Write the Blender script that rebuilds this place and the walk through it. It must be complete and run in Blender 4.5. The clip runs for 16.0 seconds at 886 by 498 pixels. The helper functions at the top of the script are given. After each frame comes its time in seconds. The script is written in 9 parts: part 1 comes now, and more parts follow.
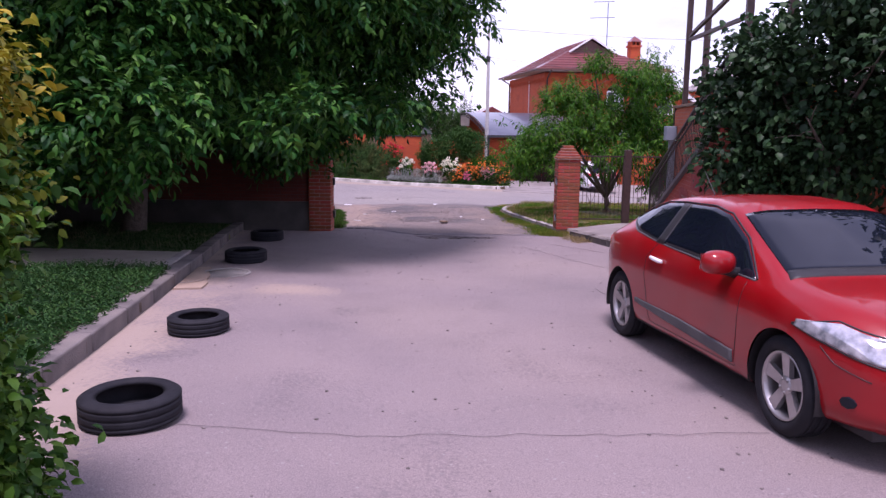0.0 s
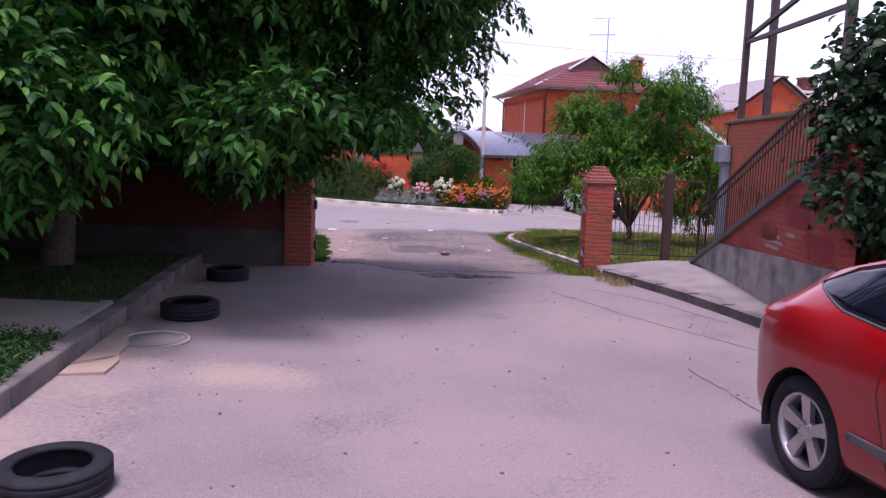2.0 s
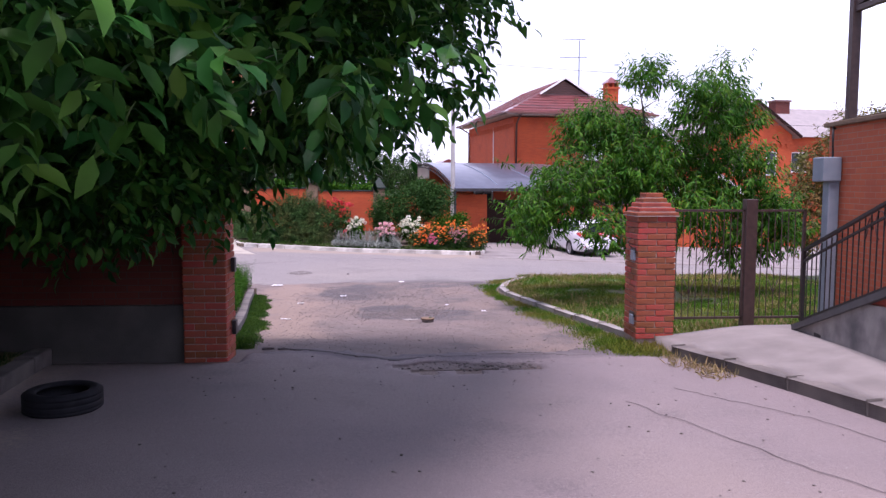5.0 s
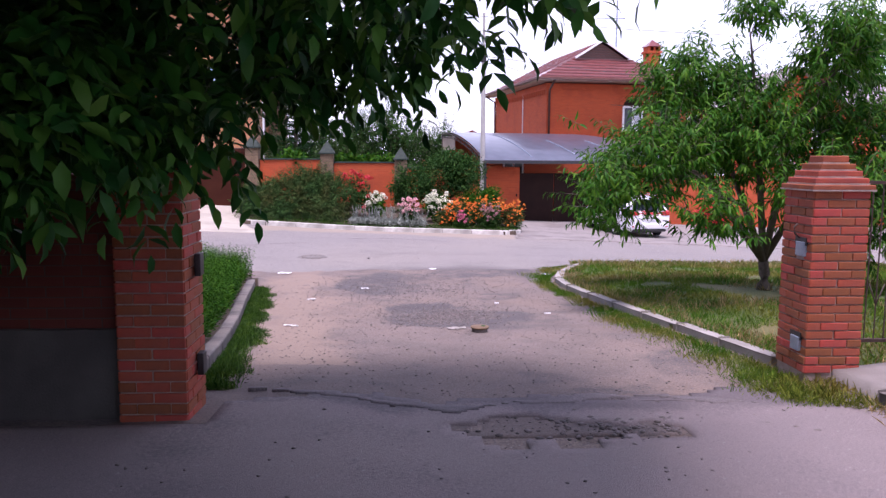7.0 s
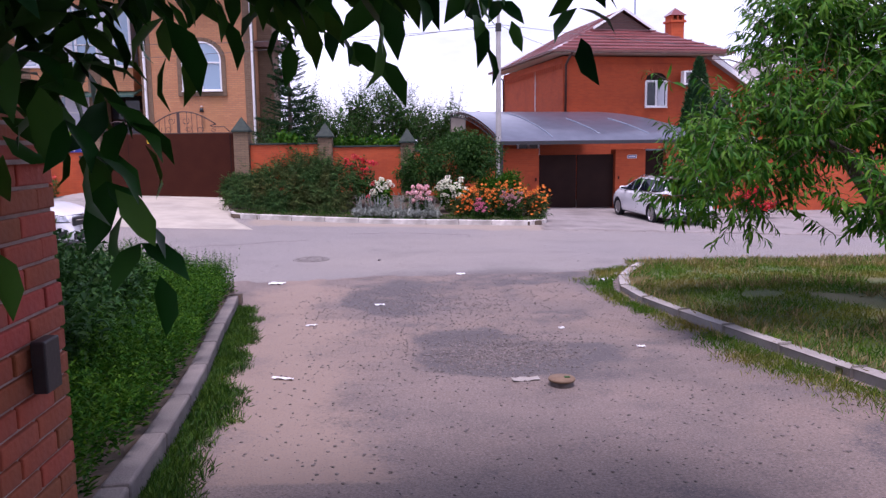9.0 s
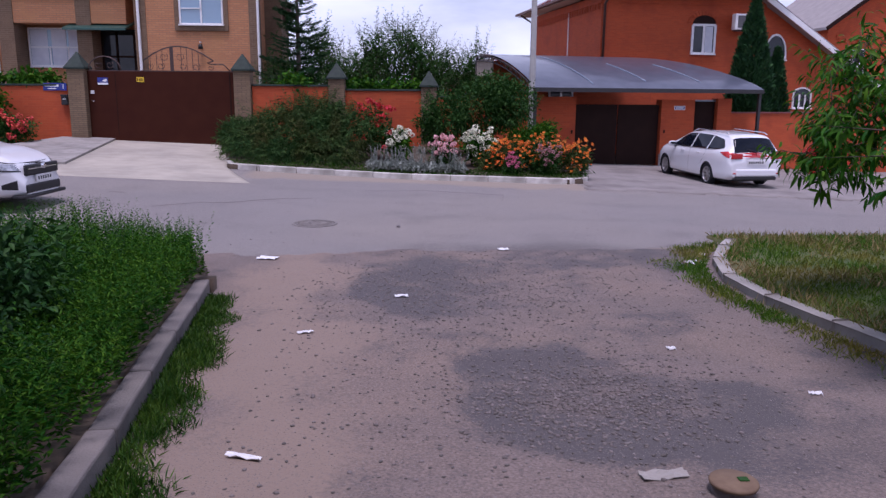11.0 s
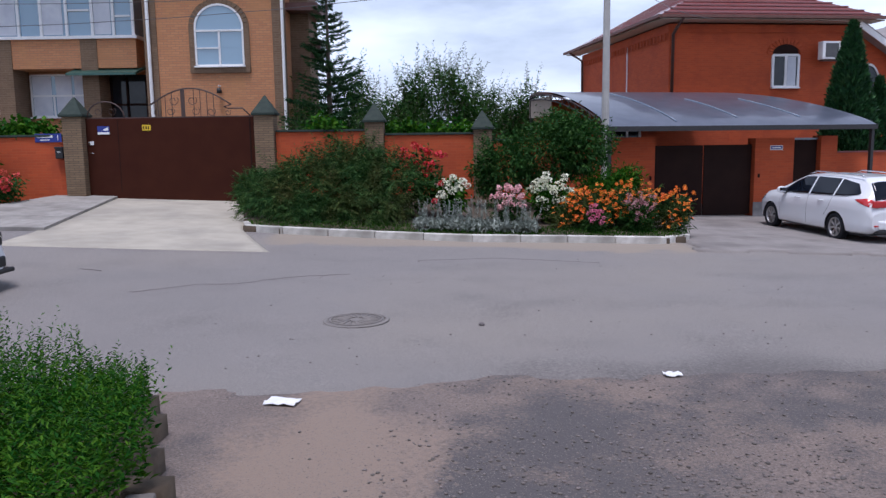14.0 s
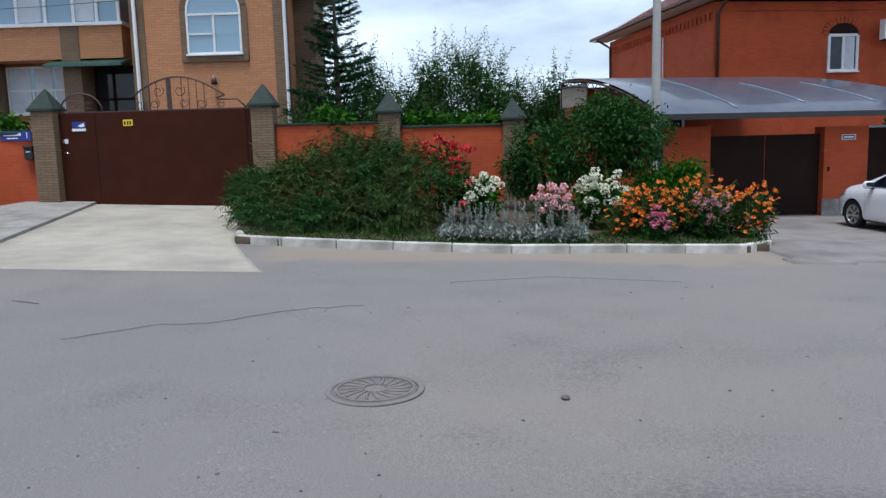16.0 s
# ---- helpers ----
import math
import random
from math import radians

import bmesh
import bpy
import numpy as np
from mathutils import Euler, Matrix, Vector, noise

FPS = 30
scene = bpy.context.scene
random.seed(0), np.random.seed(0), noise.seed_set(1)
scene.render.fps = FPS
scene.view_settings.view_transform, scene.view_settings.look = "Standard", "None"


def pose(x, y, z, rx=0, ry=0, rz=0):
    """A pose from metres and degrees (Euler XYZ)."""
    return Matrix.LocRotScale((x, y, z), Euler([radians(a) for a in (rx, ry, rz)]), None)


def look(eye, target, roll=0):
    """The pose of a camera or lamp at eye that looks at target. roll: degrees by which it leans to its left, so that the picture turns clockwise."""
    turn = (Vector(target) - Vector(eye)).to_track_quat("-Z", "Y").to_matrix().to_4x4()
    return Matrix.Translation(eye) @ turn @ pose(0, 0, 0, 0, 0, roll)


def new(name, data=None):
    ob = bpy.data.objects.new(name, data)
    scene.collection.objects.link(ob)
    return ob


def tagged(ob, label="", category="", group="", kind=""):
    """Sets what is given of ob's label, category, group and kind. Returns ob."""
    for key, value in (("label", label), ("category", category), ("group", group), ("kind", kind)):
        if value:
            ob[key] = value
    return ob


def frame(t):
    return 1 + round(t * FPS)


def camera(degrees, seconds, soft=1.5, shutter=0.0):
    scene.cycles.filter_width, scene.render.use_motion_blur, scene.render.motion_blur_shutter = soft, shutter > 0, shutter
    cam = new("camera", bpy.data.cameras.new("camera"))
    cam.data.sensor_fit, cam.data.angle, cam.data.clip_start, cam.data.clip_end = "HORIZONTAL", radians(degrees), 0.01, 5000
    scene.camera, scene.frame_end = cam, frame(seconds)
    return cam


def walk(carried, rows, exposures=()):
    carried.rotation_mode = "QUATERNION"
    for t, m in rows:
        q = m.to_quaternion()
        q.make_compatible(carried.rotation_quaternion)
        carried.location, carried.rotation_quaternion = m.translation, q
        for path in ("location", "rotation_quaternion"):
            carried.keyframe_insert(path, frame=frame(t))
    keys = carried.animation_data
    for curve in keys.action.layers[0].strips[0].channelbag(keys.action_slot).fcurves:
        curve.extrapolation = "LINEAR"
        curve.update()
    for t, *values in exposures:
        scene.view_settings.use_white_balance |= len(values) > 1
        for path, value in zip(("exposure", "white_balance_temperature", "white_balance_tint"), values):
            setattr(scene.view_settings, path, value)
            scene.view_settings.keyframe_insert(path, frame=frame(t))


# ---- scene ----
cam = camera(60.4, 16.0, soft=1.4)
METRES, EYE, TILT, LEAN, TURN = 24.3, 1.75, 0.0, 0.0, 0.0
ROWS = [
    (0.0, 0.0, 0.0, 0.0, 0.12, -9.21, -0.74),
    (0.5, -0.0026, 0.0318, -0.001, -0.98, -8.41, -0.59),
    (1.0, -0.0076, 0.0633, -0.0027, -1.72, -7.4, -1.13),
    (1.5, -0.0114, 0.0965, -0.005, -2.15, -7.34, -1.81),
    (2.0, -0.0172, 0.1284, -0.0058, -1.02, -7.66, -1.78),
    (2.5, -0.02, 0.1589, -0.007, -0.95, -7.15, -1.69),
    (3.0, -0.0226, 0.1907, -0.0084, -1.63, -6.67, -1.54),
    (3.5, -0.024, 0.2228, -0.0094, -3.48, -6.09, -1.25),
    (6.0, -0.0325, 0.3925, -0.0165, -4.14, -4.55, 0.09),
    (6.5, -0.0365, 0.4262, -0.0182, -4.12, -5.69, -1.14),
    (7.0, -0.0391, 0.4602, -0.0198, -3.03, -6.67, -0.31),
    (7.5, -0.0443, 0.4936, -0.0207, -2.96, -7.48, 0.03),
    (8.0, -0.0467, 0.5262, -0.0216, -2.75, -7.45, 1.04),
    (8.5, -0.0506, 0.5583, -0.0224, -3.37, -7.5, 0.85),
    (11.0, -0.0618, 0.7104, -0.0317, -2.11, -11.38, -0.39),
    (11.5, -0.0637, 0.735, -0.0311, -1.97, -12.26, 0.2),
    (12.0, -0.0682, 0.7604, -0.0338, -2.47, -9.23, -0.02),
    (12.5, -0.0707, 0.7884, -0.0338, -0.25, -7.39, 0.97),
    (13.0, -0.0774, 0.8174, -0.0357, 1.37, -8.35, 0.97),
    (13.5, -0.0824, 0.8474, -0.0378, 1.88, -8.67, 0.99),
    (14.0, -0.0884, 0.8783, -0.0384, -0.04, -7.73, 0.83),
    (14.5, -0.0908, 0.9072, -0.0398, -1.7, -6.74, 1.12),
    (15.0, -0.0927, 0.9344, -0.0412, -3.03, -8.07, 1.49),
    (15.5, -0.0985, 0.9633, -0.0421, -3.13, -8.57, 0.87),
    (16.0, -0.103, 0.992, -0.0428, 0.74, -7.83, 1.57),
]
EXPOSURES = [(0.0, 0.40, 6150, 49), (3.5, 0.42, 6150, 45), (6.0, 0.66, 6200, 38), (8.5, 0.46, 6150, 43), (11.0, -0.28, 5850, 38), (11.6, -0.26, 5850, 37), (12.4, -0.2, 5850, 25), (13.5, -0.2, 5850, 20), (15.0, -0.17, 5950, 18), (16.0, -0.13, 5900, 9)]
walk(cam, [(t, pose(0, 0, EYE, TILT, LEAN, TURN) @ pose(METRES * x, METRES * y, METRES * z, 90 + pitch, roll, yaw)) for t, x, y, z, yaw, pitch, roll in ROWS], EXPOSURES)

# ---- world, sun ----
SUN_EL, SUN_AZ = 74.0, 190.0   # the sun stands high behind the camera, veiled
world = bpy.data.worlds.new("world")
scene.world = world
world.use_nodes = True
wn, wl = world.node_tree.nodes, world.node_tree.links
wn.clear()
w_out = wn.new("ShaderNodeOutputWorld")
w_bg = wn.new("ShaderNodeBackground")
w_sky = wn.new("ShaderNodeTexSky")
w_sky.sky_type = "NISHITA"
w_sky.sun_disc = False
w_sky.sun_elevation, w_sky.sun_rotation = radians(SUN_EL), radians(SUN_AZ)
w_tc = wn.new("ShaderNodeTexCoord")
w_map = wn.new("ShaderNodeMapping")
w_map.inputs["Scale"].default_value = (1.6, 1.6, 5.5)
w_map.inputs["Location"].default_value = (0.37, 0.2, 0.35)
w_noise = wn.new("ShaderNodeTexNoise")
w_noise.inputs["Scale"].default_value = 1.5
w_noise.inputs["Detail"].default_value = 7
w_noise.inputs["Roughness"].default_value = 0.55
w_ramp = wn.new("ShaderNodeValToRGB")
w_ramp.color_ramp.elements[0].position, w_ramp.color_ramp.elements[1].position = 0.36, 0.62
w_ramp.color_ramp.elements[0].color = (0.40, 0.40, 0.40, 1)
w_mix = wn.new("ShaderNodeMix")
w_mix.data_type = "RGBA"
w_mix.inputs["B"].default_value = (13.3, 14.9, 16.6, 1)
wl.new(w_tc.outputs["Generated"], w_map.inputs["Vector"])
wl.new(w_map.outputs["Vector"], w_noise.inputs["Vector"])
wl.new(w_noise.outputs["Fac"], w_ramp.inputs["Fac"])
w_sep = wn.new("ShaderNodeSeparateXYZ")   # the haze is thickest towards the horizon
w_haze = wn.new("ShaderNodeMapRange")
w_haze.interpolation_type = "SMOOTHSTEP"
w_haze.inputs["From Min"].default_value, w_haze.inputs["From Max"].default_value = 0.2, 0.9
w_haze.inputs["To Min"].default_value, w_haze.inputs["To Max"].default_value = 1.0, 0.30
w_mul = wn.new("ShaderNodeMath")
w_mul.operation = "MULTIPLY"
wl.new(w_tc.outputs["Generated"], w_sep.inputs[0])
wl.new(w_sep.outputs["Z"], w_haze.inputs["Value"])
wl.new(w_ramp.outputs["Color"], w_mul.inputs[0])
wl.new(w_haze.outputs["Result"], w_mul.inputs[1])
wl.new(w_mul.outputs[0], w_mix.inputs["Factor"])
wl.new(w_sky.outputs["Color"], w_mix.inputs["A"])
wl.new(w_mix.outputs["Result"], w_bg.inputs["Color"])
w_bg.inputs["Strength"].default_value = 0.088
wl.new(w_bg.outputs["Background"], w_out.inputs["Surface"])

sun_data = bpy.data.lights.new("sun", "SUN")
sun_data.energy, sun_data.angle, sun_data.color = 3.2, radians(16), (1.0, 0.96, 0.91)
sun = new("sun", sun_data)
sun_to = Vector((math.sin(radians(SUN_AZ)) * math.cos(radians(SUN_EL)), math.cos(radians(SUN_AZ)) * math.cos(radians(SUN_EL)), math.sin(radians(SUN_EL))))
sun.matrix_world = look(sun_to * 40, (0, 0, 0))

# ---- materials ----
def lnk(nt, a, b):
    nt.links.new(a, b)


def mat(name, c1, c2, scale=8.0, rough=0.8, bump=0.15, metal=0.0, fine=60.0, c3=None, scale3=0.7, coat=0.0, island=0.0, piece=0.0, spec=0.5, trans=0.0, dist=0.01):
    """Two tones mixed by a noise, a third tone in large stains, fine relief, and a tone that varies from leaf to leaf or piece to piece."""
    m = bpy.data.materials.new(name)
    m.use_nodes = True
    nt = m.node_tree
    b = nt.nodes["Principled BSDF"]
    tc = nt.nodes.new("ShaderNodeTexCoord")
    n1 = nt.nodes.new("ShaderNodeTexNoise")
    n1.inputs["Scale"].default_value, n1.inputs["Detail"].default_value = scale, 5
    lnk(nt, tc.outputs["Object"], n1.inputs["Vector"])
    r = nt.nodes.new("ShaderNodeValToRGB")
    r.color_ramp.elements[0].position, r.color_ramp.elements[1].position = 0.33, 0.68
    r.color_ramp.elements[0].color, r.color_ramp.elements[1].color = (*c1, 1), (*c2, 1)
    lnk(nt, n1.outputs["Fac"], r.inputs["Fac"])
    col = r.outputs["Color"]
    if c3:
        n3 = nt.nodes.new("ShaderNodeTexNoise")
        n3.inputs["Scale"].default_value, n3.inputs["Detail"].default_value = scale3, 6
        lnk(nt, tc.outputs["Object"], n3.inputs["Vector"])
        r3 = nt.nodes.new("ShaderNodeValToRGB")
        r3.color_ramp.elements[0].position, r3.color_ramp.elements[1].position = 0.45, 0.7
        lnk(nt, n3.outputs["Fac"], r3.inputs["Fac"])
        mx = nt.nodes.new("ShaderNodeMix")
        mx.data_type = "RGBA"
        mx.inputs["B"].default_value = (*c3, 1)
        lnk(nt, r3.outputs["Color"], mx.inputs["Factor"])
        lnk(nt, col, mx.inputs["A"])
        col = mx.outputs["Result"]
    if island or piece:
        src = nt.nodes.new("ShaderNodeNewGeometry").outputs["Random Per Island"] if island else nt.nodes.new("ShaderNodeObjectInfo").outputs["Random"]
        amount = island or piece
        mr = nt.nodes.new("ShaderNodeMapRange")
        mr.inputs["To Min"].default_value, mr.inputs["To Max"].default_value = 1 - amount, 1 + amount
        lnk(nt, src, mr.inputs["Value"])
        hsv = nt.nodes.new("ShaderNodeHueSaturation")
        lnk(nt, mr.outputs["Result"], hsv.inputs["Value"])
        mh = nt.nodes.new("ShaderNodeMapRange")
        mh.inputs["To Min"].default_value, mh.inputs["To Max"].default_value = 0.5 + amount * 0.06, 0.5 - amount * 0.06
        lnk(nt, src, mh.inputs["Value"])
        lnk(nt, mh.outputs["Result"], hsv.inputs["Hue"])
        lnk(nt, col, hsv.inputs["Color"])
        col = hsv.outputs["Color"]
    lnk(nt, col, b.inputs["Base Color"])
    b.inputs["Roughness"].default_value, b.inputs["Metallic"].default_value = rough, metal
    b.inputs["Coat Weight"].default_value = coat
    b.inputs["Coat Roughness"].default_value = 0.05
    b.inputs["Specular IOR Level"].default_value = spec
    if bump:
        n2 = nt.nodes.new("ShaderNodeTexNoise")
        n2.inputs["Scale"].default_value, n2.inputs["Detail"].default_value = fine, 4
        lnk(nt, tc.outputs["Object"], n2.inputs["Vector"])
        bp = nt.nodes.new("ShaderNodeBump")
        bp.inputs["Strength"].default_value, bp.inputs["Distance"].default_value = bump, dist
        lnk(nt, n2.outputs["Fac"], bp.inputs["Height"])
        lnk(nt, bp.outputs["Normal"], b.inputs["Normal"])
    if trans:
        tr = nt.nodes.new("ShaderNodeBsdfTranslucent")
        lnk(nt, col, tr.inputs["Color"])
        ms = nt.nodes.new("ShaderNodeMixShader")
        ms.inputs["Fac"].default_value = trans
        out = nt.nodes["Material Output"]
        lnk(nt, b.outputs["BSDF"], ms.inputs[1])
        lnk(nt, tr.outputs["BSDF"], ms.inputs[2])
        lnk(nt, ms.outputs["Shader"], out.inputs["Surface"])
    return m


def brick_mat(name, c1, c2, mortar, bw=0.25, bh=0.075, gap=0.012, rough=0.85, bump=0.5, stain=None):
    """Brickwork at real size: courses run along x + y of the object, heights along z."""
    m = bpy.data.materials.new(name)
    m.use_nodes = True
    nt = m.node_tree
    b = nt.nodes["Principled BSDF"]
    tc = nt.nodes.new("ShaderNodeTexCoord")
    sep = nt.nodes.new("ShaderNodeSeparateXYZ")
    add = nt.nodes.new("ShaderNodeMath")
    com = nt.nodes.new("ShaderNodeCombineXYZ")
    lnk(nt, tc.outputs["Object"], sep.inputs[0])
    lnk(nt, sep.outputs["X"], add.inputs[0])
    lnk(nt, sep.outputs["Y"], add.inputs[1])
    lnk(nt, add.outputs[0], com.inputs["X"])
    lnk(nt, sep.outputs["Z"], com.inputs["Y"])
    br = nt.nodes.new("ShaderNodeTexBrick")
    br.inputs["Scale"].default_value = 1.0
    br.inputs["Brick Width"].default_value, br.inputs["Row Height"].default_value = bw, bh
    br.inputs["Mortar Size"].default_value, br.inputs["Mortar Smooth"].default_value = gap * 0.5, 0.3
    br.inputs["Color1"].default_value, br.inputs["Color2"].default_value, br.inputs["Mortar"].default_value = (*c1, 1), (*c2, 1), (*mortar, 1)
    lnk(nt, com.outputs[0], br.inputs["Vector"])
    col = br.outputs["Color"]
    n1 = nt.nodes.new("ShaderNodeTexNoise")
    n1.inputs["Scale"].default_value, n1.inputs["Detail"].default_value = 1.1, 8
    lnk(nt, tc.outputs["Object"], n1.inputs["Vector"])
    r = nt.nodes.new("ShaderNodeValToRGB")
    r.color_ramp.elements[0].position, r.color_ramp.elements[1].position = 0.5, 0.78
    lnk(nt, n1.outputs["Fac"], r.inputs["Fac"])
    mx = nt.nodes.new("ShaderNodeMix")
    mx.data_type = "RGBA"
    mx.inputs["B"].default_value = (*(stain or [0.6 * a for a in c1]), 1)
    lnk(nt, r.outputs["Color"], mx.inputs["Factor"])
    lnk(nt, col, mx.inputs["A"])
    lnk(nt, mx.outputs["Result"], b.inputs["Base Color"])
    b.inputs["Roughness"].default_value = rough
    bp = nt.nodes.new("ShaderNodeBump")
    bp.inputs["Strength"].default_value, bp.inputs["Distance"].default_value, bp.invert = bump, 0.01, True
    lnk(nt, br.outputs["Fac"], bp.inputs["Height"])
    lnk(nt, bp.outputs["Normal"], b.inputs["Normal"])
    return m


def glass_mat(name, tint, rough=0.03, alpha=1.0):
    m = mat(name, tint, tint, 1.0, rough, 0.0, spec=0.8)
    m.node_tree.nodes["Principled BSDF"].inputs["Coat Weight"].default_value = 1.0
    return m


def asphalt_mat(name, c1, c2, c3, pebble, fine=140.0, rough_scale=0.55, relief=0.5):
    """Worn asphalt: patches in two sizes, pale grains of stone, hairline cracks."""
    m = mat(name, c1, c2, rough_scale, 0.9, 0.0, c3=c3, scale3=rough_scale * 0.42)
    nt = m.node_tree
    b = nt.nodes["Principled BSDF"]
    src = b.inputs["Base Color"].links[0].from_socket
    tc = nt.nodes.new("ShaderNodeTexCoord")
    n = nt.nodes.new("ShaderNodeTexNoise")
    n.inputs["Scale"].default_value, n.inputs["Detail"].default_value = fine, 3
    lnk(nt, tc.outputs["Object"], n.inputs["Vector"])
    r = nt.nodes.new("ShaderNodeValToRGB")
    r.color_ramp.elements[0].position, r.color_ramp.elements[1].position = 0.3, 0.75
    r.color_ramp.elements[0].color, r.color_ramp.elements[1].color = (0.66, 0.66, 0.66, 1), (1.42, 1.39, 1.35, 1)
    lnk(nt, n.outputs["Fac"], r.inputs["Fac"])
    mu = nt.nodes.new("ShaderNodeMix")
    mu.data_type, mu.blend_type = "RGBA", "MULTIPLY"
    mu.inputs["Factor"].default_value = 1.0
    lnk(nt, src, mu.inputs["A"])
    lnk(nt, r.outputs["Color"], mu.inputs["B"])
    vo = nt.nodes.new("ShaderNodeTexVoronoi")
    vo.inputs["Scale"].default_value = 9.0
    lnk(nt, tc.outputs["Object"], vo.inputs["Vector"])
    rv = nt.nodes.new("ShaderNodeValToRGB")
    rv.color_ramp.elements[0].position, rv.color_ramp.elements[1].position = 0.06, 0.1
    rv.color_ramp.elements[0].color, rv.color_ramp.elements[1].color = (1, 1, 1, 1), (0, 0, 0, 1)
    lnk(nt, vo.outputs["Distance"], rv.inputs["Fac"])
    mp = nt.nodes.new("ShaderNodeMix")
    mp.data_type = "RGBA"
    mp.inputs["B"].default_value = (*pebble, 1)
    lnk(nt, rv.outputs["Color"], mp.inputs["Factor"])
    lnk(nt, mu.outputs["Result"], mp.inputs["A"])
    lnk(nt, mp.outputs["Result"], b.inputs["Base Color"])
    bp = nt.nodes.new("ShaderNodeBump")
    bp.inputs["Strength"].default_value, bp.inputs["Distance"].default_value = relief, 0.012
    lnk(nt, n.outputs["Fac"], bp.inputs["Height"])
    lnk(nt, bp.outputs["Normal"], b.inputs["Normal"])
    return m


M_DIRT = asphalt_mat("packed_dirt_and_gravel", (0.235, 0.190, 0.165), (0.165, 0.145, 0.135), (0.27, 0.205, 0.165), (0.36, 0.34, 0.32), 55.0)
M_LANE = asphalt_mat("old_lane_asphalt", (0.250, 0.212, 0.215), (0.205, 0.176, 0.182), (0.28, 0.235, 0.222), (0.30, 0.28, 0.27))
M_STREET = asphalt_mat("street_asphalt", (0.225, 0.210, 0.205), (0.205, 0.193, 0.190), (0.24, 0.22, 0.205), (0.29, 0.28, 0.27))
M_TAR = asphalt_mat("dark_broken_asphalt", (0.135, 0.12, 0.126), (0.165, 0.146, 0.15), (0.115, 0.105, 0.11), (0.3, 0.28, 0.27), 70.0)


def with_tones(m, gravel, sand):
    """Lets gravel and sand, as stored on the surface, show through a ground material."""
    nt = m.node_tree
    b = nt.nodes["Principled BSDF"]
    col = b.inputs["Base Color"].links[0].from_socket
    tc = nt.nodes.new("ShaderNodeTexCoord")
    for key, c, sc in (("gravel", gravel, 38.0), ("sand", sand, 26.0)):
        at = nt.nodes.new("ShaderNodeAttribute")
        at.attribute_name = key
        n = nt.nodes.new("ShaderNodeTexNoise")
        n.inputs["Scale"].default_value, n.inputs["Detail"].default_value = sc, 4
        lnk(nt, tc.outputs["Object"], n.inputs["Vector"])
        mu = nt.nodes.new("ShaderNodeMath")
        mu.operation = "MULTIPLY_ADD"
        mu.inputs[1].default_value, mu.inputs[2].default_value = 1.4, -0.7
        lnk(nt, n.outputs["Fac"], mu.inputs[0])
        ad = nt.nodes.new("ShaderNodeMath")
        lnk(nt, at.outputs["Fac"], ad.inputs[0])
        lnk(nt, mu.outputs[0], ad.inputs[1])
        r = nt.nodes.new("ShaderNodeMapRange")
        r.inputs["From Min"].default_value, r.inputs["From Max"].default_value = 0.25, 0.85
        lnk(nt, ad.outputs[0], r.inputs["Value"])
        mx = nt.nodes.new("ShaderNodeMix")
        mx.data_type = "RGBA"
        mx.inputs["B"].default_value = (*c, 1)
        lnk(nt, r.outputs["Result"], mx.inputs["Factor"])
        lnk(nt, col, mx.inputs["A"])
        col = mx.outputs["Result"]
    lnk(nt, col, b.inputs["Base Color"])
    return m


def pebbled(m, scale, pale, dark, relief):
    """Small stones, pale and dark, bedded in a ground material, each with its own relief."""
    nt = m.node_tree
    b = nt.nodes["Principled BSDF"]
    col = b.inputs["Base Color"].links[0].from_socket
    tc = nt.nodes.new("ShaderNodeTexCoord")
    height = None
    for sc, lim in ((scale, 0.42), (scale * 0.45, 0.30)):
        vo = nt.nodes.new("ShaderNodeTexVoronoi")
        vo.inputs["Scale"].default_value = sc
        lnk(nt, tc.outputs["Object"], vo.inputs["Vector"])
        edge = nt.nodes.new("ShaderNodeMapRange")
        edge.inputs["From Min"].default_value, edge.inputs["From Max"].default_value = lim, lim * 0.55
        lnk(nt, vo.outputs["Distance"], edge.inputs["Value"])
        sep = nt.nodes.new("ShaderNodeSeparateColor")
        lnk(nt, vo.outputs["Color"], sep.inputs["Color"])
        pick = nt.nodes.new("ShaderNodeMath")
        pick.operation = "GREATER_THAN"
        pick.inputs[1].default_value = 0.62
        lnk(nt, sep.outputs["Red"], pick.inputs[0])
        mask = nt.nodes.new("ShaderNodeMath")
        mask.operation = "MULTIPLY"
        lnk(nt, edge.outputs["Result"], mask.inputs[0])
        lnk(nt, pick.outputs[0], mask.inputs[1])
        tone = nt.nodes.new("ShaderNodeMix")
        tone.data_type = "RGBA"
        tone.inputs["A"].default_value, tone.inputs["B"].default_value = (*dark, 1), (*pale, 1)
        lnk(nt, sep.outputs["Green"], tone.inputs["Factor"])
        mx = nt.nodes.new("ShaderNodeMix")
        mx.data_type = "RGBA"
        lnk(nt, mask.outputs[0], mx.inputs["Factor"])
        lnk(nt, col, mx.inputs["A"])
        lnk(nt, tone.outputs["Result"], mx.inputs["B"])
        col = mx.outputs["Result"]
        bp = nt.nodes.new("ShaderNodeBump")
        bp.inputs["Strength"].default_value, bp.inputs["Distance"].default_value = relief, 0.35 / sc
        lnk(nt, mask.outputs[0], bp.inputs["Height"])
        old = b.inputs["Normal"].links[0].from_socket
        lnk(nt, old, bp.inputs["Normal"])
        lnk(nt, bp.outputs["Normal"], b.inputs["Normal"])
    lnk(nt, col, b.inputs["Base Color"])
    return m


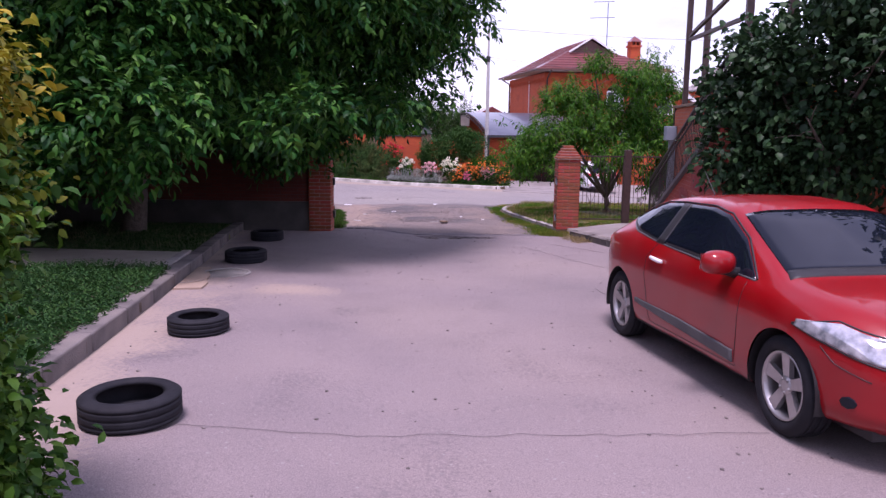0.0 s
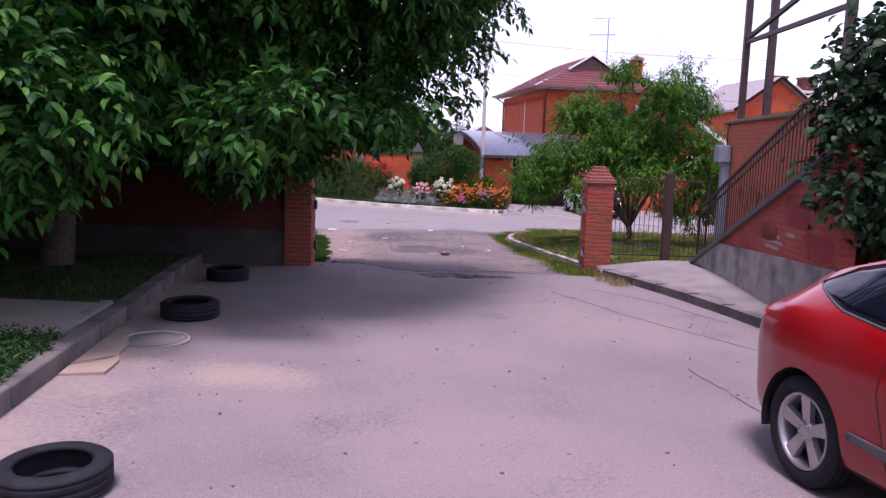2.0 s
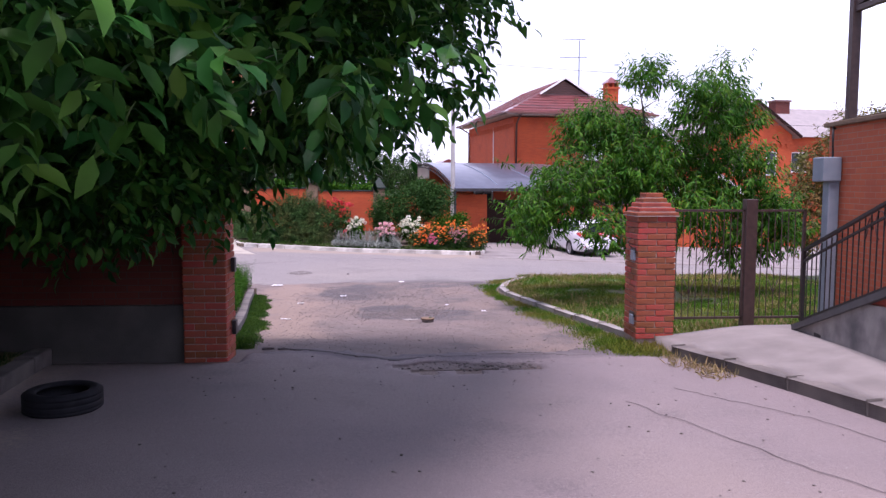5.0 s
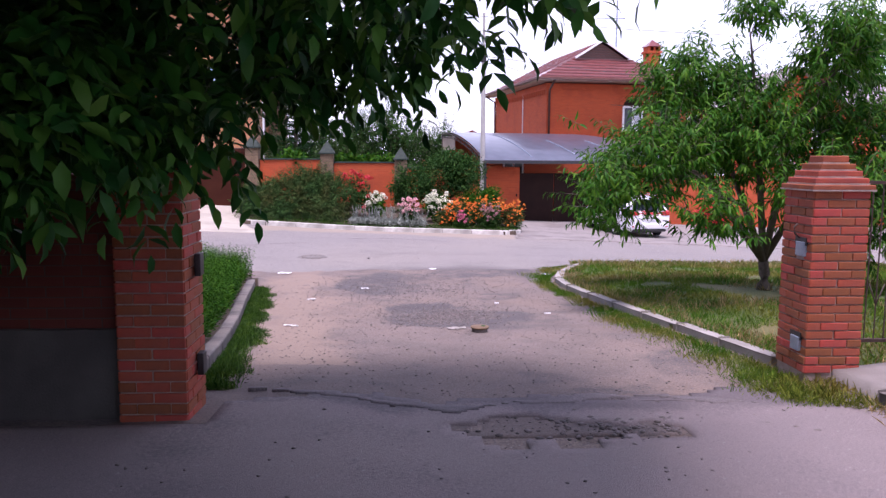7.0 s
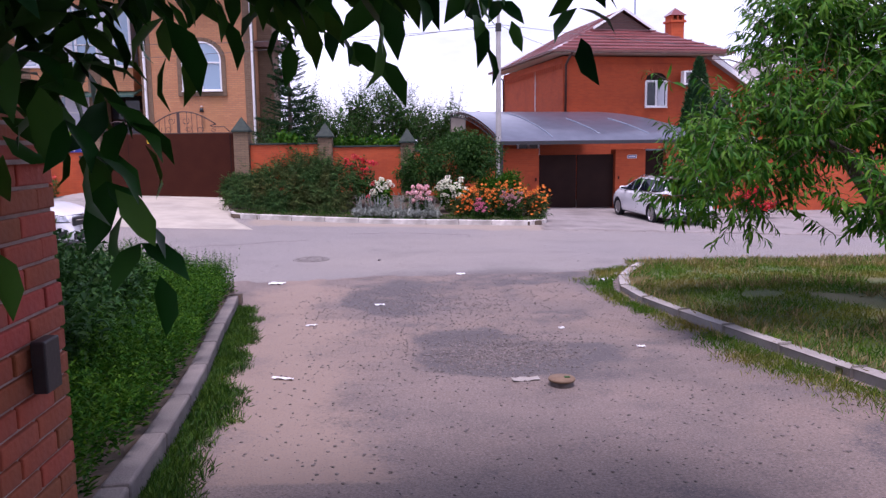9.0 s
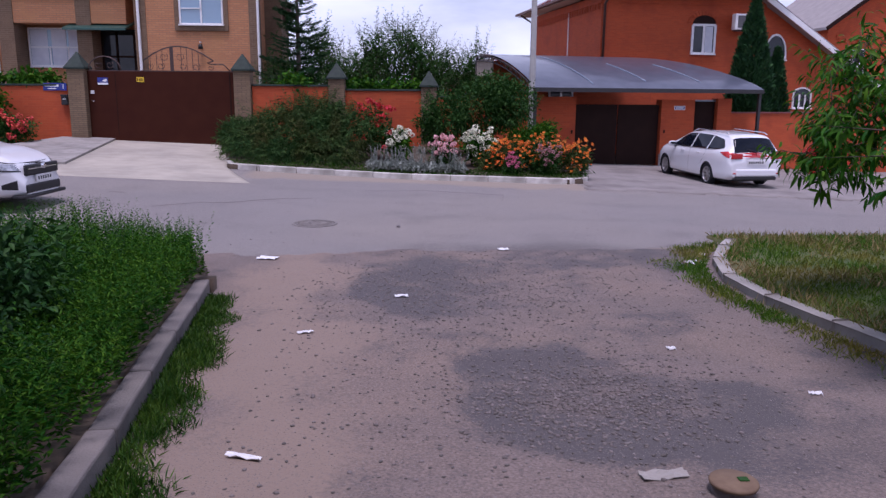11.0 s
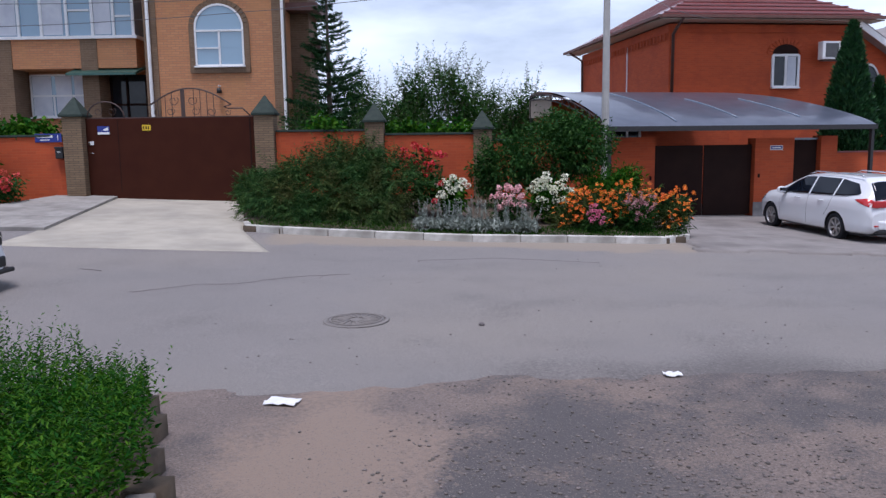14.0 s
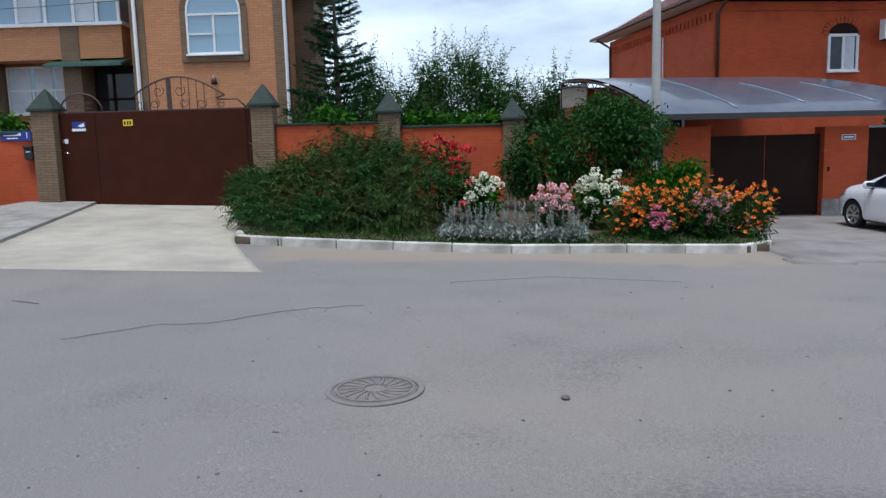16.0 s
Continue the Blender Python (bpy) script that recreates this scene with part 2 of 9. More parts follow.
M_TRACK = with_tones(asphalt_mat("rutted_dirt", (0.190, 0.152, 0.138), (0.135, 0.112, 0.104), (0.205, 0.158, 0.133), (0.22, 0.19, 0.18), 60.0, 1.4, 0.5), (0.085, 0.077, 0.079), (0.245, 0.185, 0.148))
pebbled(M_TRACK, 120.0, (0.26, 0.225, 0.21), (0.085, 0.075, 0.074), 0.25)
pebbled(M_DIRT, 45.0, (0.34, 0.30, 0.28), (0.08, 0.07, 0.07), 0.6)
with_tones(M_LANE, (0.125, 0.108, 0.114), (0.34, 0.275, 0.23))
with_tones(M_STREET, (0.13, 0.118, 0.115), (0.28, 0.235, 0.19))
M_SAND = mat("blown_sand", (0.40, 0.31, 0.235), (0.34, 0.26, 0.20), 3.0, 0.95, 0.3, fine=120)
M_CONC = mat("weathered_concrete", (0.29, 0.272, 0.250), (0.37, 0.35, 0.325), 5.0, 0.9, 0.4, c3=(0.20, 0.185, 0.17), scale3=1.3, piece=0.12)
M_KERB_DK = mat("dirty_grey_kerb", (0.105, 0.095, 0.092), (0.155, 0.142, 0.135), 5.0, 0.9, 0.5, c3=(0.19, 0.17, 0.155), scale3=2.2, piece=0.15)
M_PAVE = mat("cracked_pavement_concrete", (0.225, 0.205, 0.195), (0.275, 0.25, 0.235), 3.0, 0.9, 0.5, c3=(0.17, 0.152, 0.143), scale3=1.1)
# plinth colour carries the deep shade under the walnut
M_PLINTH_DK = mat("shade_darkened_plinth", (0.075, 0.072, 0.068), (0.105, 0.10, 0.092), 3.0, 0.95, 0.5, c3=(0.055, 0.052, 0.05), scale3=1.2)
M_KERB_WHITE = mat("kerb_with_old_whitewash", (0.50, 0.48, 0.44), (0.66, 0.64, 0.60), 6.0, 0.9, 0.3, c3=(0.36, 0.34, 0.31), scale3=2.0, piece=0.14)
M_DRIVE = mat("pale_concrete_drive", (0.38, 0.345, 0.285), (0.45, 0.415, 0.345), 2.5, 0.85, 0.3, c3=(0.30, 0.275, 0.235), scale3=0.9)
M_PLINTH = mat("grey_render_plinth", (0.27, 0.255, 0.25), (0.37, 0.35, 0.335), 4.0, 0.9, 0.5, fine=30, c3=(0.14, 0.135, 0.14), scale3=2.4)
M_BRICK_R = mat("red_pillar_brick", (0.33, 0.066, 0.028), (0.42, 0.105, 0.045), 9.0, 0.85, 0.4, fine=45, c3=(0.24, 0.065, 0.045), scale3=3.0, piece=0.28)
M_MORTAR = mat("lime_mortar", (0.42, 0.33, 0.29), (0.28, 0.21, 0.19), 12.0, 0.95, 0.3)
M_WALL_R = brick_mat("red_brickwork", (0.52, 0.125, 0.05), (0.44, 0.10, 0.045), (0.38, 0.19, 0.13), stain=(0.40, 0.10, 0.05))
# brick darkened below its own red: the tree's shade is in the colour
M_WALL_DK = brick_mat("shade_darkened_red_brickwork", (0.15, 0.032, 0.022), (0.115, 0.026, 0.018), (0.085, 0.05, 0.042))
M_WALL_STAIR = brick_mat("painted_red_brickwork", (0.43, 0.085, 0.058), (0.36, 0.062, 0.045), (0.44, 0.17, 0.13), gap=0.008, stain=(0.33, 0.035, 0.035))
M_PAINT_RED = mat("deep_red_wall_paint", (0.30, 0.020, 0.026), (0.24, 0.018, 0.022), 7.0, 0.7, 0.3, fine=30, c3=(0.36, 0.07, 0.055), scale3=3.0)
M_HOUSE_O = brick_mat("orange_red_brickwork", (0.51, 0.086, 0.022), (0.43, 0.070, 0.019), (0.45, 0.10, 0.036), bump=0.3, stain=(0.33, 0.052, 0.018))
M_HOUSE_Y = brick_mat("ochre_brickwork", (0.56, 0.255, 0.118), (0.48, 0.205, 0.095), (0.34, 0.19, 0.11), bw=0.25, bh=0.078, gap=0.018, bump=0.4, stain=(0.50, 0.235, 0.10))
M_TRIM_Y = brick_mat("brown_brick_trim", (0.20, 0.125, 0.075), (0.16, 0.10, 0.06), (0.25, 0.18, 0.12), bump=0.6)
M_STONE_POST = brick_mat("split_stone_cladding", (0.25, 0.165, 0.095), (0.19, 0.125, 0.075), (0.12, 0.09, 0.06), bw=0.27, bh=0.062, gap=0.02, bump=1.0)
M_CAP_GREEN = mat("green_grey_painted_metal", (0.026, 0.040, 0.034), (0.040, 0.055, 0.046), 6.0, 0.75, 0.05, spec=0.25)
M_AWN_GREEN = mat("green_metal_awning", (0.03, 0.09, 0.075), (0.04, 0.11, 0.09), 4.0, 0.4, 0.05)
M_GATE_BR = mat("brown_sheet_metal", (0.044, 0.0125, 0.0075), (0.054, 0.016, 0.009), 2.0, 0.65, 0.03, spec=0.08)
M_GATE_DK = mat("dark_brown_sheet_metal", (0.022, 0.011, 0.0095), (0.028, 0.014, 0.011), 2.0, 0.65, 0.03, spec=0.08)
M_IRON = mat("brown_painted_iron", (0.045, 0.026, 0.024), (0.07, 0.04, 0.034), 14.0, 0.55, 0.1)
M_BLACK_IRON = mat("black_painted_iron", (0.018, 0.017, 0.019), (0.03, 0.028, 0.03), 14.0, 0.5, 0.1)
M_ROOF_RED = mat("red_metal_tile", (0.17, 0.042, 0.040), (0.21, 0.055, 0.052), 3.0, 0.34, 0.1, coat=0.6)
M_ROOF_GREY = mat("grey_slate_sheet", (0.33, 0.30, 0.29), (0.27, 0.25, 0.245), 2.0, 0.8, 0.2)
M_EAVE = mat("brown_eave_board", (0.12, 0.055, 0.045), (0.16, 0.07, 0.055), 4.0, 0.6, 0.05)
M_SOFFIT = mat("beige_soffit_board", (0.42, 0.36, 0.30), (0.48, 0.42, 0.35), 4.0, 0.7, 0.05)
M_WHITE = mat("white_plastic", (0.78, 0.78, 0.78), (0.84, 0.84, 0.84), 3.0, 0.4, 0.0)
M_PIPE_BR = mat("brown_rain_pipe", (0.07, 0.032, 0.026), (0.09, 0.04, 0.03), 5.0, 0.45, 0.0)
# blue sky reflection is put into the pane's base colour
M_GLASS_SKY = glass_mat("sky_coloured_window_glass", (0.19, 0.32, 0.43))
M_GLASS_DK = mat("dark_window_glass", (0.020, 0.026, 0.034), (0.035, 0.042, 0.052), 1.5, 0.03, 0.0, spec=0.4)
M_CURTAIN = mat("pale_net_curtain", (0.68, 0.70, 0.74), (0.56, 0.58, 0.64), 3.0, 0.9, 0.2)
M_CANOPY = mat("smoky_polycarbonate", (0.060, 0.068, 0.098), (0.095, 0.105, 0.14), 2.2, 0.3, 0.02, coat=0.3)
M_POLE = mat("grey_concrete_pole", (0.38, 0.37, 0.36), (0.45, 0.44, 0.42), 5.0, 0.9, 0.2)
M_TYRE = mat("dusty_black_rubber", (0.011, 0.012, 0.016), (0.020, 0.021, 0.026), 9.0, 0.75, 0.2, fine=90, spec=0.25)
M_CRACK = mat("sealed_crack", (0.165, 0.142, 0.142), (0.20, 0.172, 0.174), 6.0, 0.9, 0.3)
M_RED_CAR = mat("dusty_red_car_paint", (0.27, 0.003, 0.005), (0.31, 0.005, 0.006), 2.0, 0.35, 0.0, coat=0.7, spec=0.2, c3=(0.29, 0.018, 0.02), scale3=1.4)
M_WHITE_CAR = mat("white_car_paint", (0.78, 0.79, 0.82), (0.80, 0.81, 0.84), 2.0, 0.3, 0.0, coat=1.0)
M_CAR_GLASS = mat("tinted_car_glass", (0.004, 0.006, 0.012), (0.008, 0.011, 0.018), 2.0, 0.02, 0.0, spec=0.3)
M_TRIM_GREY = mat("grey_plastic_moulding", (0.075, 0.075, 0.082), (0.10, 0.10, 0.105), 5.0, 0.6, 0.05)
M_PLASTIC_BK = mat("black_plastic", (0.014, 0.014, 0.016), (0.02, 0.02, 0.022), 8.0, 0.5, 0.05)
M_ALLOY = mat("dusty_alloy", (0.42, 0.41, 0.41), (0.5, 0.49, 0.49), 9.0, 0.4, 0.05, metal=0.7)
M_CHROME = mat("bright_chrome", (0.75, 0.75, 0.77), (0.8, 0.8, 0.82), 3.0, 0.12, 0.0, metal=1.0)
M_LAMP = mat("clear_headlamp", (0.22, 0.24, 0.27), (0.66, 0.68, 0.72), 16.0, 0.1, 0.0, coat=1.0, metal=0.4)
M_TAIL = mat("red_tail_lamp", (0.45, 0.012, 0.015), (0.55, 0.02, 0.02), 6.0, 0.15, 0.0, coat=1.0)
M_BARK = mat("grey_brown_bark", (0.085, 0.068, 0.055), (0.13, 0.105, 0.085), 14.0, 0.95, 0.8, fine=30, dist=0.02)
M_SOIL = mat("dark_bed_soil", (0.06, 0.045, 0.03), (0.09, 0.065, 0.045), 8.0, 0.95, 0.6, fine=30)
M_LAWN = mat("lawn_turf", (0.045, 0.080, 0.018), (0.075, 0.105, 0.028), 5.0, 0.95, 0.8, fine=50, c3=(0.15, 0.135, 0.055), scale3=0.8)
M_BLUE = mat("blue_enamel", (0.015, 0.03, 0.22), (0.02, 0.04, 0.26), 3.0, 0.4, 0.0)
M_YELLOW = mat("yellow_enamel", (0.75, 0.50, 0.02), (0.8, 0.55, 0.03), 3.0, 0.4, 0.0)
M_TIN = mat("dented_blue_grey_tin", (0.22, 0.28, 0.36), (0.32, 0.37, 0.43), 9.0, 0.45, 0.2, metal=0.4)
M_METER = mat("grey_blue_meter_paint", (0.20, 0.25, 0.30), (0.25, 0.30, 0.35), 5.0, 0.5, 0.05)
M_PAPER = mat("crumpled_white_litter", (0.72, 0.73, 0.76), (0.8, 0.8, 0.82), 20.0, 0.8, 0.3)
M_RUST = mat("rusty_orange_disc", (0.20, 0.135, 0.085), (0.155, 0.10, 0.065), 14.0, 0.8, 0.2)
M_STONE = mat("grey_rubble", (0.125, 0.108, 0.104), (0.20, 0.175, 0.165), 20.0, 0.9, 0.5, island=0.3)
L_WALNUT = mat("walnut_leaf", (0.013, 0.078, 0.011), (0.032, 0.136, 0.018), 3.0, 0.5, 0.0, island=0.55, trans=0.12, spec=0.16)
L_PEACH = mat("narrow_green_leaf", (0.028, 0.122, 0.008), (0.054, 0.178, 0.012), 3.0, 0.5, 0.0, island=0.45, trans=0.25, spec=0.14)
L_HEDGE = mat("hedge_leaf", (0.026, 0.098, 0.010), (0.060, 0.150, 0.014), 3.0, 0.5, 0.0, island=0.45, trans=0.2, spec=0.25)
L_BRONZE = mat("bronze_tipped_leaf", (0.070, 0.110, 0.022), (0.13, 0.14, 0.032), 2.0, 0.55, 0.0, island=0.45, trans=0.2, c3=(0.22, 0.12, 0.035), scale3=1.3, spec=0.2)
L_DARK = mat("dark_lobed_leaf", (0.014, 0.048, 0.018), (0.026, 0.072, 0.024), 3.0, 0.5, 0.0, island=0.4, trans=0.12, spec=0.22)
L_GOLD = mat("yellow_green_leaf", (0.10, 0.16, 0.010), (0.24, 0.24, 0.014), 2.2, 0.55, 0.0, island=0.4, trans=0.25, c3=(0.56, 0.36, 0.015), scale3=1.1, spec=0.3)
L_BUSH = mat("mid_green_leaf", (0.020, 0.076, 0.014), (0.036, 0.108, 0.020), 3.0, 0.55, 0.0, island=0.45, trans=0.2, spec=0.15)
L_FIR = mat("fir_needle", (0.018, 0.068, 0.026), (0.034, 0.095, 0.034), 3.0, 0.6, 0.0, island=0.4, spec=0.12)
L_JUNI = mat("juniper_needle", (0.034, 0.105, 0.028), (0.062, 0.150, 0.040), 2.0, 0.65, 0.0, island=0.5, c3=(0.10, 0.11, 0.035), scale3=1.6, spec=0.12)
L_SILVER = mat("silver_leaf", (0.19, 0.225, 0.19), (0.30, 0.33, 0.295), 4.0, 0.8, 0.0, island=0.25)
L_WEED = mat("tall_weed_leaf", (0.015, 0.084, 0.004), (0.036, 0.134, 0.007), 1.2, 0.6, 0.0, island=0.5, trans=0.22, spec=0.12)
L_GRASS = mat("grass_blade", (0.062, 0.185, 0.012), (0.10, 0.225, 0.018), 1.5, 0.6, 0.0, island=0.35, trans=0.25, c3=(0.30, 0.26, 0.06), scale3=0.9, spec=0.12)
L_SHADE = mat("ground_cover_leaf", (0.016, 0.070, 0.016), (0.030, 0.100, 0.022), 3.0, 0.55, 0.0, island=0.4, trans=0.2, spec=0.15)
L_STRAW = mat("dry_straw", (0.42, 0.33, 0.15), (0.34, 0.27, 0.11), 3.0, 0.8, 0.0, island=0.3)
F_RED = mat("red_petal", (0.62, 0.012, 0.014), (0.5, 0.01, 0.012), 3.0, 0.6, 0.0, island=0.25)
F_CORAL = mat("coral_petal", (0.72, 0.10, 0.07), (0.62, 0.06, 0.05), 3.0, 0.6, 0.0, island=0.25)
F_PINK = mat("pale_pink_petal", (0.78, 0.40, 0.42), (0.82, 0.52, 0.52), 3.0, 0.6, 0.0, island=0.2)
F_ROSE = mat("deep_pink_petal", (0.58, 0.13, 0.24), (0.64, 0.2, 0.3), 3.0, 0.6, 0.0, island=0.25)
F_MAUVE = mat("faded_mauve_petal", (0.40, 0.18, 0.20), (0.46, 0.26, 0.27), 3.0, 0.7, 0.0, island=0.25)
F_WHITE = mat("cream_white_petal", (0.72, 0.74, 0.56), (0.80, 0.80, 0.66), 3.0, 0.6, 0.0, island=0.15)
F_ORANGE = mat("orange_petal", (0.74, 0.17, 0.008), (0.82, 0.27, 0.010), 3.0, 0.6, 0.0, island=0.3)
F_EYE = mat("brown_flower_eye", (0.06, 0.025, 0.012), (0.08, 0.03, 0.015), 3.0, 0.8, 0.0)

# ---- building helpers ----
rng = np.random.default_rng(7)


def smooth01(s):
    s = min(max(s, 0.0), 1.0)
    return s * s * (3 - 2 * s)


LANE_Y, LANE_Z = [-60, 0, 10, 16, 20, 24, 28, 90], [1.7, 0, -0.36, -0.64, -0.85, -1.03, -1.08, -1.08]


def G(x, y):
    """The height of the bare ground: the lane falls to the street, the street falls to the right."""
    z = sum(float(np.interp(y + d, LANE_Y, LANE_Z)) for d in (-1.2, -0.4, 0.4, 1.2)) / 4
    z += 0.11 * smooth01((-x - 0.4) / 1.4) * smooth01((y - 1) / 3) * (1 - smooth01((y - 17) / 3))
    return z - 0.04 * (min(max(x, -16.0), 16.0) + 3) * smooth01((y - 26) / 10)


def part(name, bm, material, parent, label=""):
    """Links a bmesh, or a finished mesh, as one mesh object under a thing or a part."""
    if isinstance(bm, bmesh.types.BMesh):
        me = bpy.data.meshes.new(name)
        bm.to_mesh(me)
        bm.free()
    else:
        me = bm
    if material and not me.materials:
        me.materials.append(material)
    ob = new(name, me)
    ob.parent = parent
    if label:
        tagged(ob, label)
    return ob


def thing(name, at, label, category, group="", kind="", rz=0.0):
    ob = new(name)
    ob.empty_display_size = 0.1
    ob.matrix_basis = pose(*at, 0, 0, rz)
    return tagged(ob, label, category, group, kind)


def solid(name, bm, material, label, category, kind="structure", at=(0, 0, 0), rz=0.0, group=""):
    ob = part(name, bm, material, None)
    ob.matrix_basis = pose(*at, 0, 0, rz)
    return tagged(ob, label, category, group, kind)


def box(bm, x0, x1, y0, y1, z0, z1, bev=0.0):
    r = bmesh.ops.create_cube(bm, size=1.0)
    vs = r["verts"]
    for v in vs:
        v.co = Vector(((x0 + x1) / 2 + v.co.x * (x1 - x0), (y0 + y1) / 2 + v.co.y * (y1 - y0), (z0 + z1) / 2 + v.co.z * (z1 - z0)))
    if bev:
        es = list({e for v in vs for e in v.link_edges})
        bmesh.ops.bevel(bm, geom=es, offset=bev, segments=2, affect="EDGES", profile=0.5)
    return bm


def boxed(*a, bev=0.0):
    return box(bmesh.new(), *a, bev=bev)


def rod(bm, p, q, r0, r1=None, seg=8):
    """A round bar from p to q."""
    p, q = Vector(p), Vector(q)
    r1 = r0 if r1 is None else r1
    d = q - p
    m = Matrix.Translation((p + q) / 2) @ d.to_track_quat("Z", "Y").to_matrix().to_4x4()
    bmesh.ops.create_cone(bm, cap_ends=True, segments=seg, radius1=r0, radius2=r1, depth=d.length, matrix=m)
    return bm


def bar(bm, p, q, w, h):
    """A square bar from p to q."""
    p, q = Vector(p), Vector(q)
    d = q - p
    rot = d.to_track_quat("Y", "Z").to_matrix().to_4x4()
    bmesh.ops.create_cube(bm, size=1.0, matrix=Matrix.Translation((p + q) / 2) @ rot @ Matrix.Diagonal((w, d.length, h, 1)))
    return bm


def tube(bm, pts, radii, seg=8):
    """A tapered tube through pts."""
    rings = []
    for i, p in enumerate(pts):
        p = Vector(p)
        d = Vector(pts[min(i + 1, len(pts) - 1)]) - Vector(pts[max(i - 1, 0)])
        q = d.to_track_quat("Z", "Y")
        r = radii[i] if hasattr(radii, "__len__") else radii
        rings.append([bm.verts.new(p + q @ Vector((r * math.cos(a), r * math.sin(a), 0))) for a in [2 * math.pi * k / seg for k in range(seg)]])
    for a, b in zip(rings, rings[1:]):
        for k in range(seg):
            bm.faces.new((a[k], a[(k + 1) % seg], b[(k + 1) % seg], b[k])).smooth = True
    bm.faces.new(rings[0][::-1])
    bm.faces.new(rings[-1])
    return bm


def lathe(bm, prof, seg=32, smooth=True, m=Matrix()):
    """Turns a closed profile of (radius, height) round the z axis."""
    rings = [[bm.verts.new(m @ Vector((r * math.cos(2 * math.pi * k / seg), r * math.sin(2 * math.pi * k / seg), z))) for k in range(seg)] for r, z in prof]
    for a, b in zip(rings, rings[1:] + rings[:1]):
        for k in range(seg):
            bm.faces.new((a[k], a[(k + 1) % seg], b[(k + 1) % seg], b[k])).smooth = smooth
    return bm


def prism(bm, pts, z0, z1):
    """An upright block on a flat outline; z0 and z1 may be functions of x and y."""
    f0 = z0 if callable(z0) else lambda x, y: z0
    f1 = z1 if callable(z1) else lambda x, y: z1
    lo = [bm.verts.new((x, y, f0(x, y))) for x, y in pts]
    hi = [bm.verts.new((x, y, f1(x, y))) for x, y in pts]
    n = len(pts)
    for i in range(n):
        bm.faces.new((lo[i], lo[(i + 1) % n], hi[(i + 1) % n], hi[i]))
    bm.faces.new(hi)
    bm.faces.new(lo[::-1])
    bmesh.ops.recalc_face_normals(bm, faces=bm.faces)
    return bm


def xz_prism(bm, pts, y0, y1):
    """A block with its outline in x and z, from y0 to y1."""
    a = [bm.verts.new((x, y0, z)) for x, z in pts]
    b = [bm.verts.new((x, y1, z)) for x, z in pts]
    n = len(pts)
    for i in range(n):
        bm.faces.new((a[i], a[(i + 1) % n], b[(i + 1) % n], b[i]))
    bm.faces.new(a[::-1])
    bm.faces.new(b)
    bmesh.ops.recalc_face_normals(bm, faces=bm.faces)
    return bm


def np_mesh(name, verts, faces):
    """A mesh from arrays; faces is a list of (n, k) index arrays."""
    me = bpy.data.meshes.new(name)
    verts = np.asarray(verts, np.float32)
    me.vertices.add(len(verts))
    me.vertices.foreach_set("co", verts.ravel())
    idx = np.concatenate([f.ravel() for f in faces]).astype(np.int32)
    sizes = np.concatenate([np.full(len(f), f.shape[1], np.int32) for f in faces])
    me.loops.add(len(idx))
    me.loops.foreach_set("vertex_index", idx)
    me.polygons.add(len(sizes))
    me.polygons.foreach_set("loop_start", np.concatenate([[0], np.cumsum(sizes)[:-1]]).astype(np.int32))
    me.polygons.foreach_set("loop_total", sizes)
    me.update(calc_edges=True)
    return me


def sheet(name, inside, x0, x1, y0, y1, step, height, skirt=0.0):
    """A surface on a square grid where inside(x, y) holds, at height(x, y), with a rim of depth skirt."""
    bm = bmesh.new()
    nx, ny = int(round((x1 - x0) / step)), int(round((y1 - y0) / step))
    vs = {}

    def v(i, j):
        if (i, j) not in vs:
            x, y = x0 + i * step, y0 + j * step
            vs[i, j] = bm.verts.new((x, y, height(x, y)))
        return vs[i, j]
    for i in range(nx):
        for j in range(ny):
            if inside(x0 + (i + 0.5) * step, y0 + (j + 0.5) * step):
                bm.faces.new((v(i, j), v(i + 1, j), v(i + 1, j + 1), v(i, j + 1))).smooth = True
    if skirt:
        rim = [e for e in bm.edges if len(e.link_faces) == 1]
        r = bmesh.ops.extrude_edge_only(bm, edges=rim)
        for g in r["geom"]:
            if isinstance(g, bmesh.types.BMVert):
                g.co.z -= skirt
    return bm


def band(bm, path, w0, w1, h0, h1, height, step=0.35):
    """A ribbon along a path, from w0 to w1 to its right, h0 to h1 above height(x, y)."""
    pts = []
    for a, b in zip(path, path[1:]):
        n = max(1, int(math.dist(a, b) / step))
        pts += [(a[0] + (b[0] - a[0]) * k / n, a[1] + (b[1] - a[1]) * k / n) for k in range(n)]
    pts.append(path[-1])
    rows = []
    for i, (x, y) in enumerate(pts):
        ax, ay = pts[max(i - 1, 0)]
        bx, by = pts[min(i + 1, len(pts) - 1)]
        l = math.hypot(bx - ax, by - ay)
        rx, ry = (by - ay) / l, -(bx - ax) / l
        p, q = (x + rx * w0, y + ry * w0), (x + rx * w1, y + ry * w1)
        rows.append([bm.verts.new((*c, height(*c) + h)) for c, h in ((p, h0), (p, h1), (q, h1), (q, h0))])
    for a, b in zip(rows, rows[1:]):
        for k in range(4):
            bm.faces.new((a[k], a[(k + 1) % 4], b[(k + 1) % 4], b[k]))
    bm.faces.new(rows[0])
    bm.faces.new(rows[-1][::-1])
    bmesh.ops.recalc_face_normals(bm, faces=bm.faces)
    return bm


def unit(a):
    return a / np.maximum(np.linalg.norm(a, axis=1, keepdims=True), 1e-9)


